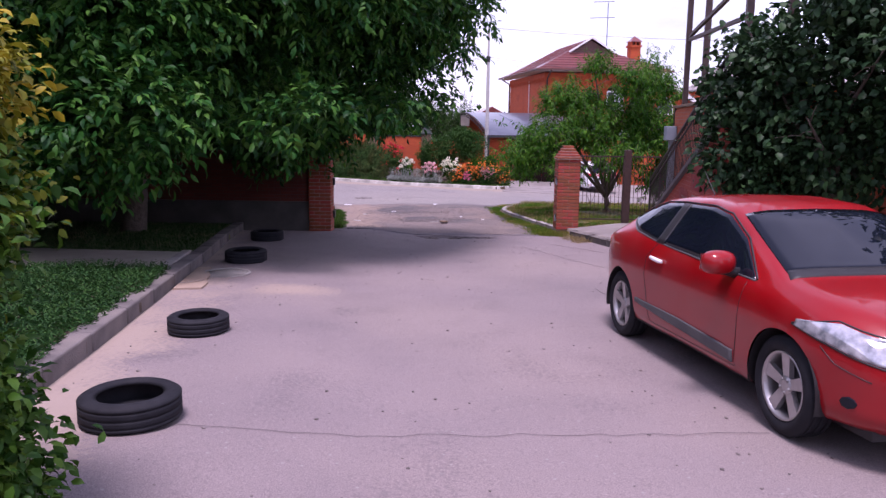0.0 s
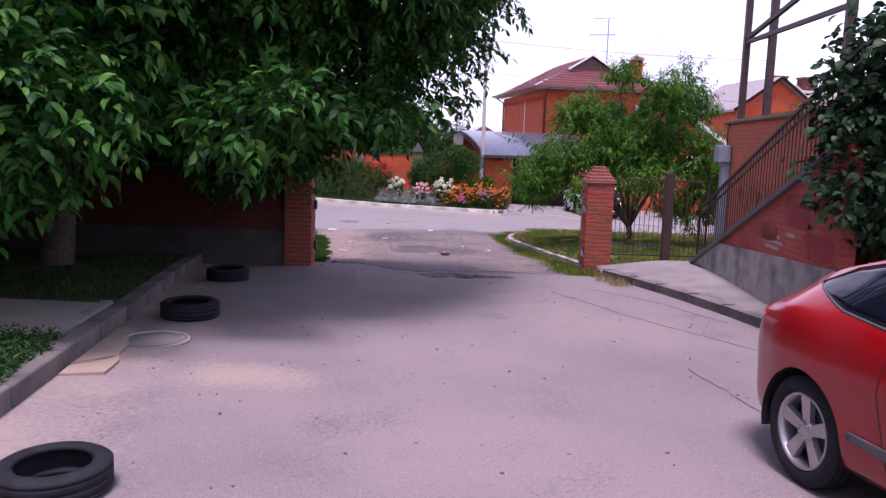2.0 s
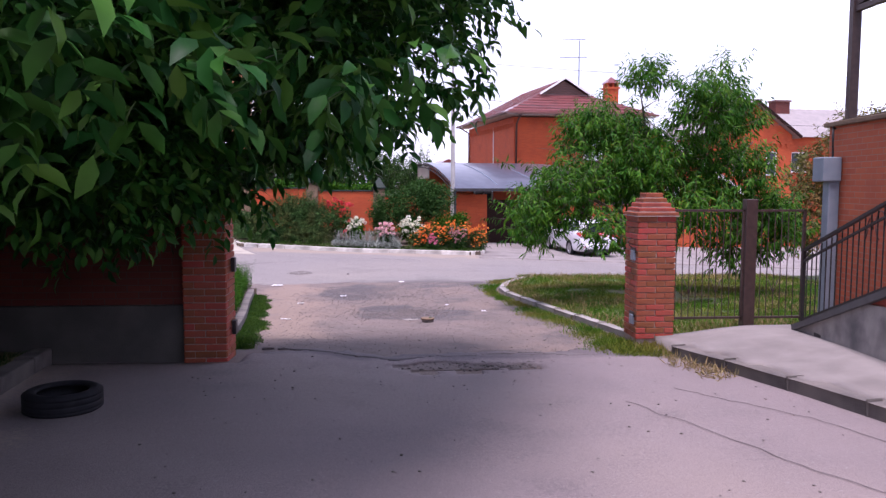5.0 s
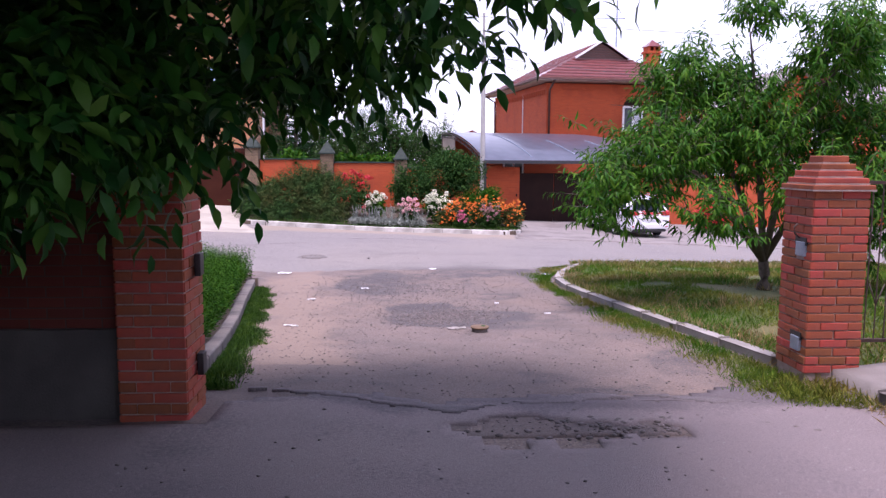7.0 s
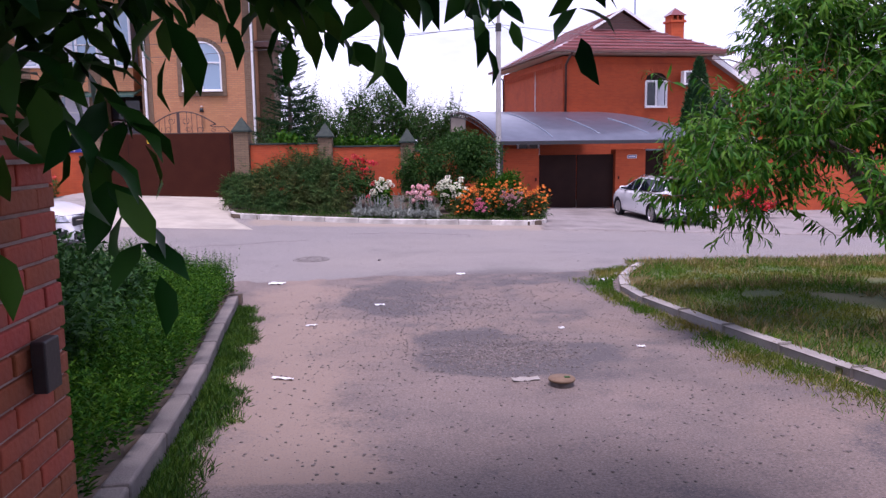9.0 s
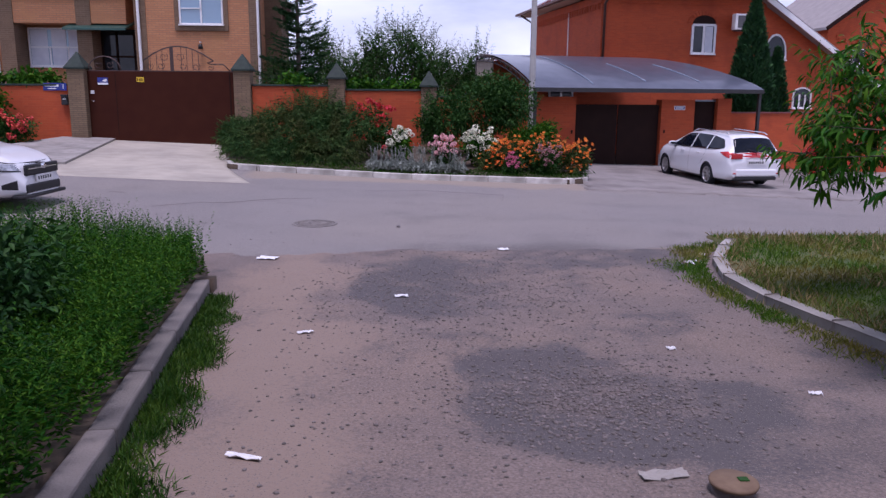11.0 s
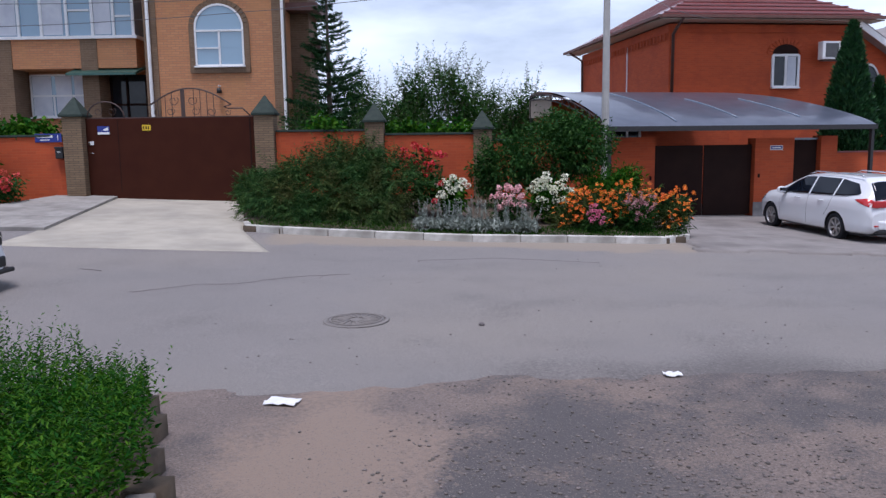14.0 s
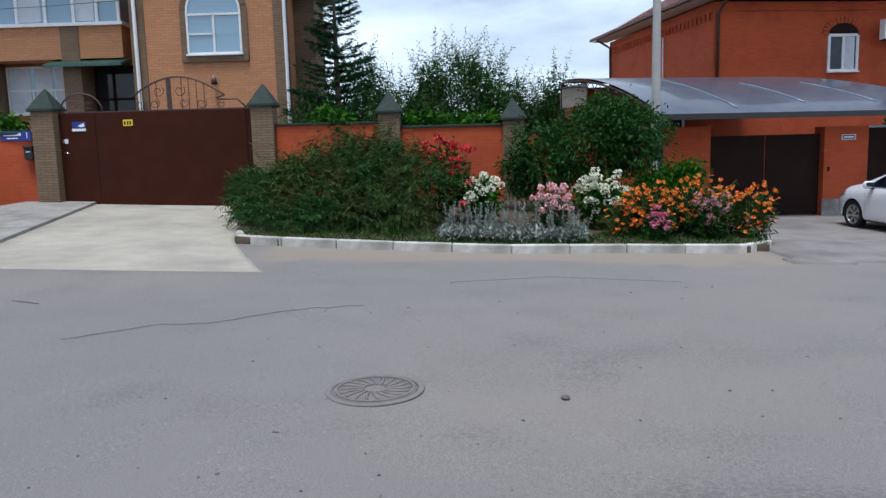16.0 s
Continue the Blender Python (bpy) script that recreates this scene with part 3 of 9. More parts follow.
def leaf_mesh(name, pos, axis, length, width, droop=0.25, fold=0.25, rich=True):
    """Leaves: one island each, growing from pos along axis, cupped along the midrib and bent down to the tip."""
    n = len(pos)
    axis = unit(axis)
    side = unit(np.cross(axis, unit(np.array([0, 0, 1.0]) + 0.5 * rng.normal(size=(n, 3)))))
    up = np.cross(side, axis)
    L = np.asarray(length).reshape(-1, 1) * np.ones((n, 1))
    W = L * width
    if rich:
        rows = [(0, 0, 0), (0.33, 0.9, 0.0), (0.68, 0.8, 0.5), (1.0, 0, 1.0)]
        vs = [pos]
        for s, w, d in rows[1:3]:
            c = pos + axis * L * s - up * L * droop * d * 0.4
            vs += [c + side * W * 0.5 * w + up * W * fold * 0.5, c, c - side * W * 0.5 * w + up * W * fold * 0.5]
        vs.append(pos + axis * L * 0.97 - up * L * droop)
        v = np.stack(vs, 1).reshape(-1, 3)
        o = np.arange(n)[:, None] * 8
        tri = np.concatenate([o + np.array([[0, 2, 1]]), o + np.array([[0, 3, 2]]), o + np.array([[4, 5, 7]]), o + np.array([[5, 6, 7]])])
        quad = np.concatenate([o + np.array([[1, 2, 5, 4]]), o + np.array([[2, 3, 6, 5]])])
        return np_mesh(name, v, [tri, quad])
    c = pos + axis * L * 0.45
    v = np.stack([pos, c + side * W * 0.5 + up * W * fold * 0.5, pos + axis * L - up * L * droop, c - side * W * 0.5 + up * W * fold * 0.5], 1).reshape(-1, 3)
    o = np.arange(n)[:, None] * 4
    return np_mesh(name, v, [np.concatenate([o + np.array([[0, 2, 1]]), o + np.array([[0, 3, 2]])])])


def in_blobs(blobs, n, shell=0.55, floor=None):
    """n points in a union of ellipsoids, thickest near their skins, with their outward ways."""
    vol = np.array([b[3] * b[4] * b[5] for b in blobs]) ** 0.72
    pick = rng.choice(len(blobs), n, p=vol / vol.sum())
    B = np.array(blobs)[pick]
    d = unit(rng.normal(size=(n, 3)))
    lump = np.array([0.80 + 0.42 * noise.noise(Vector((d[i] * 2.3 + B[i, :3] * 1.7).tolist())) for i in range(n)])
    r = (shell + (1 - shell) * rng.random(n) ** 0.6) * lump * (1 + 0.10 * rng.normal(size=n))
    p = B[:, :3] + d * B[:, 3:6] * r[:, None]
    if floor is not None:
        keep = p[:, 2] > np.array([floor(x, y) for x, y in p[:, :2]])
        p, d = p[keep], d[keep]
    return p, d


def sprays(p, d, per, rachis, leaf, droop=0.5, jitter=0.5):
    """Feathered leaves: along a short stalk at each p, leaflets in pairs and one at the tip."""
    n = len(p)
    way = unit(d + jitter * rng.normal(size=(n, 3)) - np.array([0, 0, droop]))
    side = unit(np.cross(way, np.array([0, 0, 1.0]) + 0.3 * rng.normal(size=(n, 3))))
    pos, ax = [], []
    for k in range(per):
        s = (k // 2 + 0.4) / (per / 2)
        sg = 1 if k % 2 else -1
        if k == per - 1:
            pos.append(p + way * rachis)
            ax.append(way - np.array([0, 0, 0.2]))
        else:
            pos.append(p + way * rachis * s)
            ax.append(way * 0.6 + sg * side * 0.9 - np.array([0, 0, 0.25]))
    pos, ax = np.concatenate(pos), np.concatenate(ax)
    return pos, ax + 0.25 * rng.normal(size=ax.shape), leaf * (0.75 + 0.5 * rng.random(len(pos)))


def shoots(p, d, per, length, leaf, droop, up):
    """Young shoots rising from each p, with leaves set spirally up their length, and their thin stems."""
    n = len(p)
    way = unit(0.7 * d + np.array([0, 0, up]) + 0.4 * rng.normal(size=(n, 3)))
    u = unit(np.cross(way, rng.normal(size=(n, 3))))
    v = np.cross(way, u)
    l = length * (0.55 + 0.8 * rng.random((n, 1)))
    pos, ax, size = [], [], []
    turn = rng.random((n, 1)) * 6.283
    for k in range(per):
        f = (k + 0.6) / per
        a = turn + 2.4 * k
        pos.append(p + way * l * f)
        ax.append(way * (0.25 + 0.6 * f) + (u * np.cos(a) + v * np.sin(a)) * (1.0 - 0.4 * f) - np.array([0, 0, droop]) + 0.2 * rng.normal(size=(n, 3)))
        size.append(leaf * (1.15 - 0.5 * f) * (0.75 + 0.5 * rng.random(n)))
    ends = [p + (u * math.cos(a) + v * math.sin(a)) * 0.006 for a in (0, 2.1, 4.2)] + [p + way * l]
    o = np.arange(n)[:, None] * 4
    stems = (np.stack(ends, 1).reshape(-1, 3), [np.concatenate([o + np.array([t]) for t in ([0, 1, 3], [1, 2, 3], [2, 0, 3])])])
    return np.concatenate(pos), np.concatenate(ax), np.concatenate(size), stems


# ---- ground, roads, kerbs ----
KERB_L = [(-1.75, -6.0), (-2.35, 1.0), (-2.72, 5.2), (-3.2, 8.9), (-3.53, 11.2), (-4.09, 14.6), (-4.35, 16.45)]
KERB_R = [(4.6, -6.0), (4.45, 4.0), (4.05, 9.0), (3.68, 11.4), (3.45, 13.8), (3.12, 15.7), (2.82, 17.0)]
LAWN_KERB_R = [(2.78, 18.5), (2.54, 20.4), (2.22, 22.7), (1.97, 24.5), (1.96, 25.4), (2.14, 26.2), (2.48, 27.0), (2.98, 27.85)]
LAWN_KERB_L = [(-2.60, 17.1), (-2.90, 19.65), (-3.09, 21.2), (-3.32, 22.7), (-3.48, 24.0), (-3.62, 25.0)]
FAR_KERB = [(-7.25, 41.4), (-6.72, 38.6), (-6.35, 37.35), (-3.9, 36.85), (-1.7, 36.62), (0.5, 36.95), (2.2, 37.0), (2.95, 37.35), (3.25, 37.9)]


def along(path, y):
    ys = [q[1] for q in path]
    return float(np.interp(y, ys, [q[0] for q in path]))


def wob(x, y, s=1.0, k=0.0):
    return noise.noise(Vector((x * s, y * s, k)))


def ground_z(x, y):
    z = G(x, y) - 0.012
    if 17 < y < 26.9 and -4 < x < 3.2:
        z -= 0.14
    return z


bm = bmesh.new()
xs = sorted(set([-900, -300, -100, -60, -40, -30] + [round(-24 + 0.25 * i, 3) for i in range(193)] + [30, 40, 60, 100, 300, 900]))
ys = sorted(set([-900, -300, -100, -50, -25] + [round(-12 + 0.25 * i, 3) for i in range(289)] + [70, 90, 140, 300, 1200]))
gv = np.array([(x, y, ground_z(x, y)) for y in ys for x in xs])
nx = len(xs)
gi = np.array([(j * nx + i, j * nx + i + 1, (j + 1) * nx + i + 1, (j + 1) * nx + i) for j in range(len(ys) - 1) for i in range(nx - 1)])
bm.free()
ground = solid("ground", np_mesh("ground", gv, [gi]), M_DIRT, "trampled pinkish dirt with gravel between lane and street", "ground")
ground.data.polygons.foreach_set("use_smooth", [True] * len(ground.data.polygons))


def in_lane(x, y):
    return along(KERB_L, y) - 0.3 < x < along(KERB_R, y) + 0.3 and y < 17.25 + 0.55 * wob(x, y, 0.8) + 0.25 * wob(x, y, 2.7) and not (y > 16.3 and x < -2.3) and math.hypot((x - 0.25) / 0.75, (y - 16.42) / 0.30) > 1.0 + 0.9 * wob(x, y, 2.3)


lane = solid("lane_road", sheet("lane", in_lane, -5.0, 5.2, -12.0, 18.4, 0.1, lambda x, y: G(x, y) + 0.012 + 0.006 * wob(x, y, 0.9), 0.06), M_LANE,
             "old pinkish-grey asphalt lane with patches and a broken end", "road")


def street_edge(x, y):
    return 26.95 + 0.10 * wob(x, y, 0.7) + 0.12 * wob(x, y, 2.6) + 0.35 * smooth01((x - 1.0) / 1.5) + (0.25 * wob(x, 3, 0.9) + 0.3) * smooth01((x + 2.8) / 1.6)


def street_z(x, y):
    return G(x, y) + 0.012 + 0.006 * wob(x, y, 0.5) - 0.09 * smooth01((street_edge(x, y) - y) / 0.5 + 0.5)


street = solid("street_road", sheet("street", lambda x, y: y < 37.6, -40.0, 40.0, 26.4, 37.6, 0.16, street_z, 0.06), M_STREET,
               "worn grey asphalt street crossing in front of the houses", "road")
# the broken, tarry edge where the lane ends, and the dark gravel hollow
solid("tar_edge", sheet("tar", lambda x, y: abs(y - 17.15 - 0.3 * wob(x, 0, 0.6) - 0.1 * wob(x, y, 3)) < 0.02 + 0.34 * wob(x + 9, y, 1.1), -2.2, 2.6, 16.4, 18.0, 0.05, lambda x, y: G(x, y) + 0.018 + 0.008 * wob(x, y, 5), 0.05),
      M_TAR, "crumbled dark asphalt edge across the lane", "broken asphalt")


def tones(ob, **fields):
    """Stores how much gravel or sand lies at each point of a surface."""
    co = [v.co for v in ob.data.vertices]
    for key, fn in fields.items():
        at = ob.data.attributes.new(key, "FLOAT", "POINT")
        at.data.foreach_set("value", [min(max(fn(c.x, c.y), 0.0), 1.0) for c in co])
    return ob


def ring_gravel(x, y):
    """Dark gravel: two hollows with a sharp rim on one side, and a smear before the street."""
    w = 0.12 * wob(x, y, 2.2)
    rim = -2.25 + 0.55 * max(0.0, 24.9 - y) + w
    far = smooth01((x - rim) / 0.18) * smooth01((0.5 - x) / 1.8) * smooth01((y - 23.85 + w) / 0.3) * smooth01((26.6 - y) / 0.6)
    near = smooth01((x + 1.28 + 0.25 * (22.2 - y) * (22.2 - y) + w) / 0.2) * smooth01((1.15 - math.hypot((x + 0.35) / 1.3, (y - 21.8 + 0.3 * x) / 1.05) + 0.45 * wob(x, y, 1.3)) / 0.5)
    smear = smooth01((y - 25.9) / 0.6) * smooth01((x + 2.4) / 0.8) * smooth01((2.2 - x) / 0.8)
    return 0.75 * far + 0.85 * near + 0.55 * smear + 0.12 + 0.6 * wob(x, y, 0.75) + 0.45 * wob(x, y, 1.9) + 0.4 * wob(x, y, 4.6)


def dirt_z(x, y):
    bowl = -0.05 * smooth01((x + 1.3) / 0.2) * smooth01((0.4 - x) / 1.2) * smooth01((22.95 - y) / 0.3) * smooth01((y - 20.8) / 0.9) - 0.05 * smooth01(1.2 - math.hypot((x + 1.0) / 1.5, (y - 25.3) / 0.9))
    step_ = -0.035 * smooth01((y - 17.35 - 0.3 * wob(x, 0, 0.6)) / 0.1) * smooth01((x + 0.4) / 0.3) * smooth01((19.2 - y) / 1.2)
    return G(x, y) - 0.002 + 0.012 * wob(x, y, 1.1) + 0.010 * wob(x, y, 3.1) + 0.004 * wob(x, y, 9.0) + bowl + step_


dirt = solid("dirt_track", sheet("dirt", lambda x, y: True, -4.4, 3.4, 16.3, 27.6, 0.07, dirt_z, 0.05), M_TRACK, "rutted dirt and gravel between the lane and the street", "ground")
tones(dirt, gravel=ring_gravel, sand=lambda x, y: 1.25 - 1.5 * abs(x - along(LAWN_KERB_L, min(y, 25)) - 0.75) + 0.8 * wob(x, y, 0.8) + 0.4 * wob(x, y, 2.6) if y > 18.4 else 0.0)
tones(lane, gravel=lambda x, y: max(0.14 + 0.34 * wob(x * 1.5, y * 0.4) + 0.26 * wob(x, y, 2.3), 0.85 * smooth01((y - 16.65 + 0.5 * wob(x, y, 1.3)) / 0.5)), sand=lambda x, y: max(0.9 - 1.1 * (x - along(KERB_L, y)) + 0.7 * wob(x, y, 0.7) + 0.4 * wob(x, y, 2.2) - 0.25 * smooth01((y - 12) / 2), 1.0 - 1.1 * math.hypot((x + 1.8) / 1.0, (y - 8.75) / 0.75) + 0.6 * wob(x, y, 1.6)))
tones(street, gravel=lambda x, y: max(0.0, 0.16 + 0.3 * wob(x * 0.35, y * 1.2) + 0.25 * wob(x, y, 1.7)) + 0.7 * smooth01((28.6 - y + 0.8 * wob(x, y, 0.9)) / 1.8) * smooth01((x + 2.2) / 1.0) * smooth01((3.5 - x) / 1.5), sand=lambda x, y: 1.5 * smooth01((y - 35.3 + 0.5 * wob(x, y, 0.8) + 0.3 * wob(x, y, 2.2)) / 1.3) * smooth01((x + 6.0) / 0.8) * smooth01((3.2 - x) / 0.8))


def kerb(name, path, width, height, rise, length, material, label, side=1, sink=0.2):
    """A row of kerb stones along a path, each a stone of its own."""
    root = thing(name, (0, 0, 0), label, "kerb", "", "structure")
    seg, total = [], 0.0
    for a, b in zip(path, path[1:]):
        seg.append((total, a, b))
        total += math.dist(a, b)

    def at(s):
        for t0, a, b in reversed(seg):
            if s >= t0 - 1e-6:
                k = (s - t0) / math.dist(a, b)
                return a[0] + (b[0] - a[0]) * k, a[1] + (b[1] - a[1]) * k
    s, shared = 0.0, {}
    while s < total - 0.15:
        e = min(s + length, total)
        p, q = at(s), at(e - 0.012)
        ang, l = math.atan2(q[1] - p[1], q[0] - p[0]), math.dist(p, q)
        key = round(l, 2)
        if key not in shared:
            b = boxed(0, l, 0, -side * width, -sink, height, bev=0.018)
            bmesh.ops.subdivide_edges(b, edges=[x for x in b.edges if x.calc_length() > 0.4], cuts=3)
            for v in b.verts:
                v.co += Vector((0, 0.006 * wob(v.co.x * 7, v.co.z * 9, 1, l), 0.008 * wob(v.co.x * 6, v.co.y * 6, 1, l)))
            shared[key] = part("kerb_stone", b, material, root).data
            ob = root.children[-1]
        else:
            ob = part("kerb_stone", shared[key], material, root)
        zp, zq = rise(*p), rise(*q)
        ob.matrix_basis = Matrix.Translation((p[0], p[1], zp + 0.012 * wob(p[0], p[1], 3))) @ Matrix.Rotation(ang, 4, "Z") @ Matrix.Rotation(-math.atan2(zq - zp, l), 4, "Y") @ Matrix.Rotation(0.03 * wob(p[0], p[1], 5), 4, "X")
        s = e
    return root


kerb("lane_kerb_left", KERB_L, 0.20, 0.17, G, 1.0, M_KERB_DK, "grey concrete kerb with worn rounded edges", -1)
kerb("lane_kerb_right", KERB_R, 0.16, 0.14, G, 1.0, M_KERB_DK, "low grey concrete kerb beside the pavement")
kerb("lawn_kerb_right", LAWN_KERB_R, 0.12, 0.09, G, 1.0, M_CONC, "sunken pale concrete edging round the lawn")
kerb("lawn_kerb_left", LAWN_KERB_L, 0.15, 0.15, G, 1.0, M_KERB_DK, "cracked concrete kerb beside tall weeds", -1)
kerb("far_kerb", FAR_KERB, 0.16, 0.16, G, 1.0, M_KERB_WHITE, "concrete kerb with old whitewash round the flower bed", -1)


solid("sand_crust", prism(bmesh.new(), [(-3.16, 8.72), (-2.84, 8.78), (-2.88, 9.15), (-2.98, 9.42), (-3.03, 9.75), (-3.17, 10.1), (-3.22, 10.4), (-3.40, 10.42), (-3.30, 9.7)], lambda x, y: G(x, y) - 0.05, lambda x, y: G(x, y) + 0.034 + 0.012 * wob(x, y, 3)),
      M_SAND, "crusted pale sand slab against the kerb", "sand")

# ground beside the lane
def bank_l(x, y):
    return G(x, y) + 0.13


solid("ground_cover_bed", sheet("bed", lambda x, y: x < along(KERB_L, y) - 0.1, -12.0, -2.0, 1.0, 9.3, 0.2, bank_l, 0.1), M_SOIL, "dark soil under low ground cover", "soil")
solid("yard_lawn", sheet("yard", lambda x, y: x < along(KERB_L, y) - 0.1, -16.0, -3.0, 11.15, 16.5, 0.2, bank_l, 0.1), M_LAWN, "shaded lawn beneath the walnut tree", "lawn")
solid("garden_path", prism(bmesh.new(), [(along(KERB_L, 9.35) - 0.2, 9.32), (along(KERB_L, 11.1) - 0.2, 11.12), (-14, 12.2), (-14, 10.6)], lambda x, y: G(x, y) - 0.1, lambda x, y: G(x, y) + 0.155),
      M_DRIVE, "pale concrete garden path meeting the kerb", "path")
solid("kerb_ramp", prism(bmesh.new(), [(-3.46, 9.35), (-3.72, 11.1), (-3.84, 11.1), (-3.59, 9.35)], lambda x, y: G(x, y) - 0.1, lambda x, y: G(x, y) + 0.19), M_CONC, "concrete sill where the path meets the kerb", "path")


def walk_z(x, y):
    return G(x, y) + 0.15 + 0.13 * smooth01((x - along(KERB_R, min(y, 17))) / 1.5) * smooth01((y - 11) / 4)


solid("pavement", sheet("pavement", lambda x, y: along(KERB_R, min(y, 17.0)) + 0.14 < x < 6.5, 2.6, 6.8, -12.0, 17.7, 0.15, walk_z, 0.25), M_PAVE, "cracked pale concrete pavement along the stair wall", "pavement")


def lawn_z(x, y):
    k = along(LAWN_KERB_R, y) if y < 27.8 else 2.95
    return G(x, y) + 0.06 + 0.10 * smooth01((x - k - 0.1) / 1.6) * smooth01((27.5 - y) / 4) + 0.02 * wob(x, y, 1.2)


def in_lawn_r(x, y):
    return 17.5 < y < 28.35 + 0.12 * wob(x, y, 1) and (x > along(LAWN_KERB_R, y) + 0.1 if y < 27.85 else x > 2.9)


solid("lawn_right", sheet("lawn_r", in_lawn_r, 1.9, 24.0, 17.4, 28.6, 0.2, lawn_z, 0.15), M_LAWN, "dry patchy lawn under the young tree", "lawn")


def in_lawn_l(x, y):
    return 16.8 < y < 26.7 + 0.15 * wob(x, y, 1) and x < (along(LAWN_KERB_L, y) - 0.12 if y < 25.0 else -3.62 - 0.40 * (y - 25.0))


solid("weed_bank", sheet("weed_bank", in_lawn_l, -24.0, -2.6, 16.8, 27.0, 0.2, lambda x, y: G(x, y) + 0.14, 0.2), M_SOIL, "soil bank overgrown with tall weeds", "soil")


def bed_z(x, y):
    return G(x, y) + 0.11 + 0.06 * (y - 37)


def in_bed(x, y):
    lo = float(np.interp(x, [q[0] for q in FAR_KERB[2:]], [q[1] for q in FAR_KERB[2:]]))
    return y > lo + 0.12 and y < 43.2 and (x > -6.25 - 0.28 * (y - 37.3) * 0.9) and x < 3.1


solid("flower_bed", sheet("bed2", in_bed, -8.0, 3.4, 36.6, 43.4, 0.2, bed_z, 0.15), M_SOIL, "dark soil of the flower bed before the fence", "soil")
# drives on the far side
def drive_z(x, y):
    return G(x, y) + 0.018 + 0.045 * max(0.0, y - 36.3)


def strip(left, right, y0, y1, ny, nx, height, skirt):
    """A slab between two edges x = left(y) and x = right(y), with a rim of depth skirt."""
    b = bmesh.new()
    rows = []
    for j in range(ny + 1):
        y = y0 + (y1 - y0) * j / ny
        l, r = left(y), right(y)
        rows.append([b.verts.new((l + (r - l) * i / nx, y, height(l + (r - l) * i / nx, y))) for i in range(nx + 1)])
    for p, q in zip(rows, rows[1:]):
        for i in range(nx):
            b.faces.new((p[i], p[i + 1], q[i + 1], q[i])).smooth = True
    e = bmesh.ops.extrude_edge_only(b, edges=[e for e in b.edges if len(e.link_faces) == 1])
    for g in e["geom"]:
        if isinstance(g, bmesh.types.BMVert):
            g.co.z -= skirt
    return b


solid("concrete_drive", strip(lambda y: -10.1 - 0.13 * (y - 34.8), lambda y: -5.20 - (y - 34.5) * 0.42 + 0.03 * wob(y, 1, 3) if y < 37.4 else -6.42 - 0.2 * (y - 37.4), 34.55, 42.3, 60, 40, drive_z, 0.12), M_DRIVE, "pale concrete drive rising to the brown gate", "drive")
solid("side_walk_left", prism(bmesh.new(), [(-10.2, 36.6), (-11.05, 42.2), (-12.6, 42.2), (-13.2, 38.6), (-15.0, 37.4), (-15, 36.2)], lambda x, y: G(x, y) - 0.1, lambda x, y: drive_z(x, y) + 0.06), M_CONC, "grey paved strip beside the drive", "pavement")
solid("garage_apron", sheet("apron", lambda x, y: x > 3.1 - 0.4 * smooth01((37.3 - y) / 1.5) - 0.15 * wob(x, y, 1) and y > 36.1 + 0.12 * wob(x, y, 1.3), 1.6, 24.0, 35.8, 46.0, 0.2, lambda x, y: G(x, y) + 0.045, 0.1), M_PAVE, "grey concrete apron before the garage", "drive")
solid("far_verge_left", sheet("verge", lambda x, y: True, -40.0, -12.2, 37.8, 44.0, 0.4, lambda x, y: G(x, y) + 0.08, 0.1), M_LAWN, "grass verge along the fence", "lawn")


# ---- brick pillars, walls, gate ----
def brick_pillar(at, label, courses, niches=()):
    """A pillar of single bricks in mortar, under a stepped cap."""
    root = thing("gate_pillar", at, label, "pillar", "gate pillars")
    w, h = 0.238, 0.078
    top = courses * h
    part("mortar_core", boxed(-w + 0.012, w - 0.012, -w + 0.012, w - 0.012, -0.25, top), M_MORTAR, root)
    long_b = boxed(-0.113, 0.113, -0.06, 0.06, 0.0, 0.066, bev=0.006)
    short_b = boxed(-0.056, 0.056, -0.06, 0.06, 0.0, 0.066, bev=0.006)
    shared = {}
    for c in range(courses):
        odd = c % 2
        for s in range(4):
            row = [(-0.119, "l"), (0.119, "l")] if not odd else [(-0.176, "s"), (0.0, "l"), (0.176, "s")]
            if s % 2:
                row = [(-0.176, "s"), (0.0, "l"), (0.176, "s")] if not odd else [(-0.119, "l"), (0.119, "l")]
            for u, kind in row:
                if (s, c, u > 0) in niches:
                    continue
                m = pose(0, 0, c * h, 0, 0, 90 * s) @ pose(u, -w + 0.058 + 0.006 * rng.random() - 0.003, 0, 0, 0, rng.normal() * 0.6)
                if kind not in shared:
                    ob = part("brick", long_b if kind == "l" else short_b, M_BRICK_R, root)
                    shared[kind] = ob.data
                else:
                    ob = part("brick", shared[kind], M_BRICK_R, root)
                ob.matrix_basis = m
    z = top
    for k, (half, hh) in enumerate(((0.262, 0.055), (0.225, 0.06), (0.188, 0.062), (0.150, 0.062), (0.11, 0.07))):
        cap = part("cap_course", boxed(-half, half, -half, half, z, z + hh - 0.012, bev=0.008), M_BRICK_R, root)
        part("cap_joint", boxed(-half - 0.004, half + 0.004, -half - 0.004, half + 0.004, z - 0.012, z + 0.002), M_MORTAR, cap, "pale mortar joint")
        z += hh
    return root


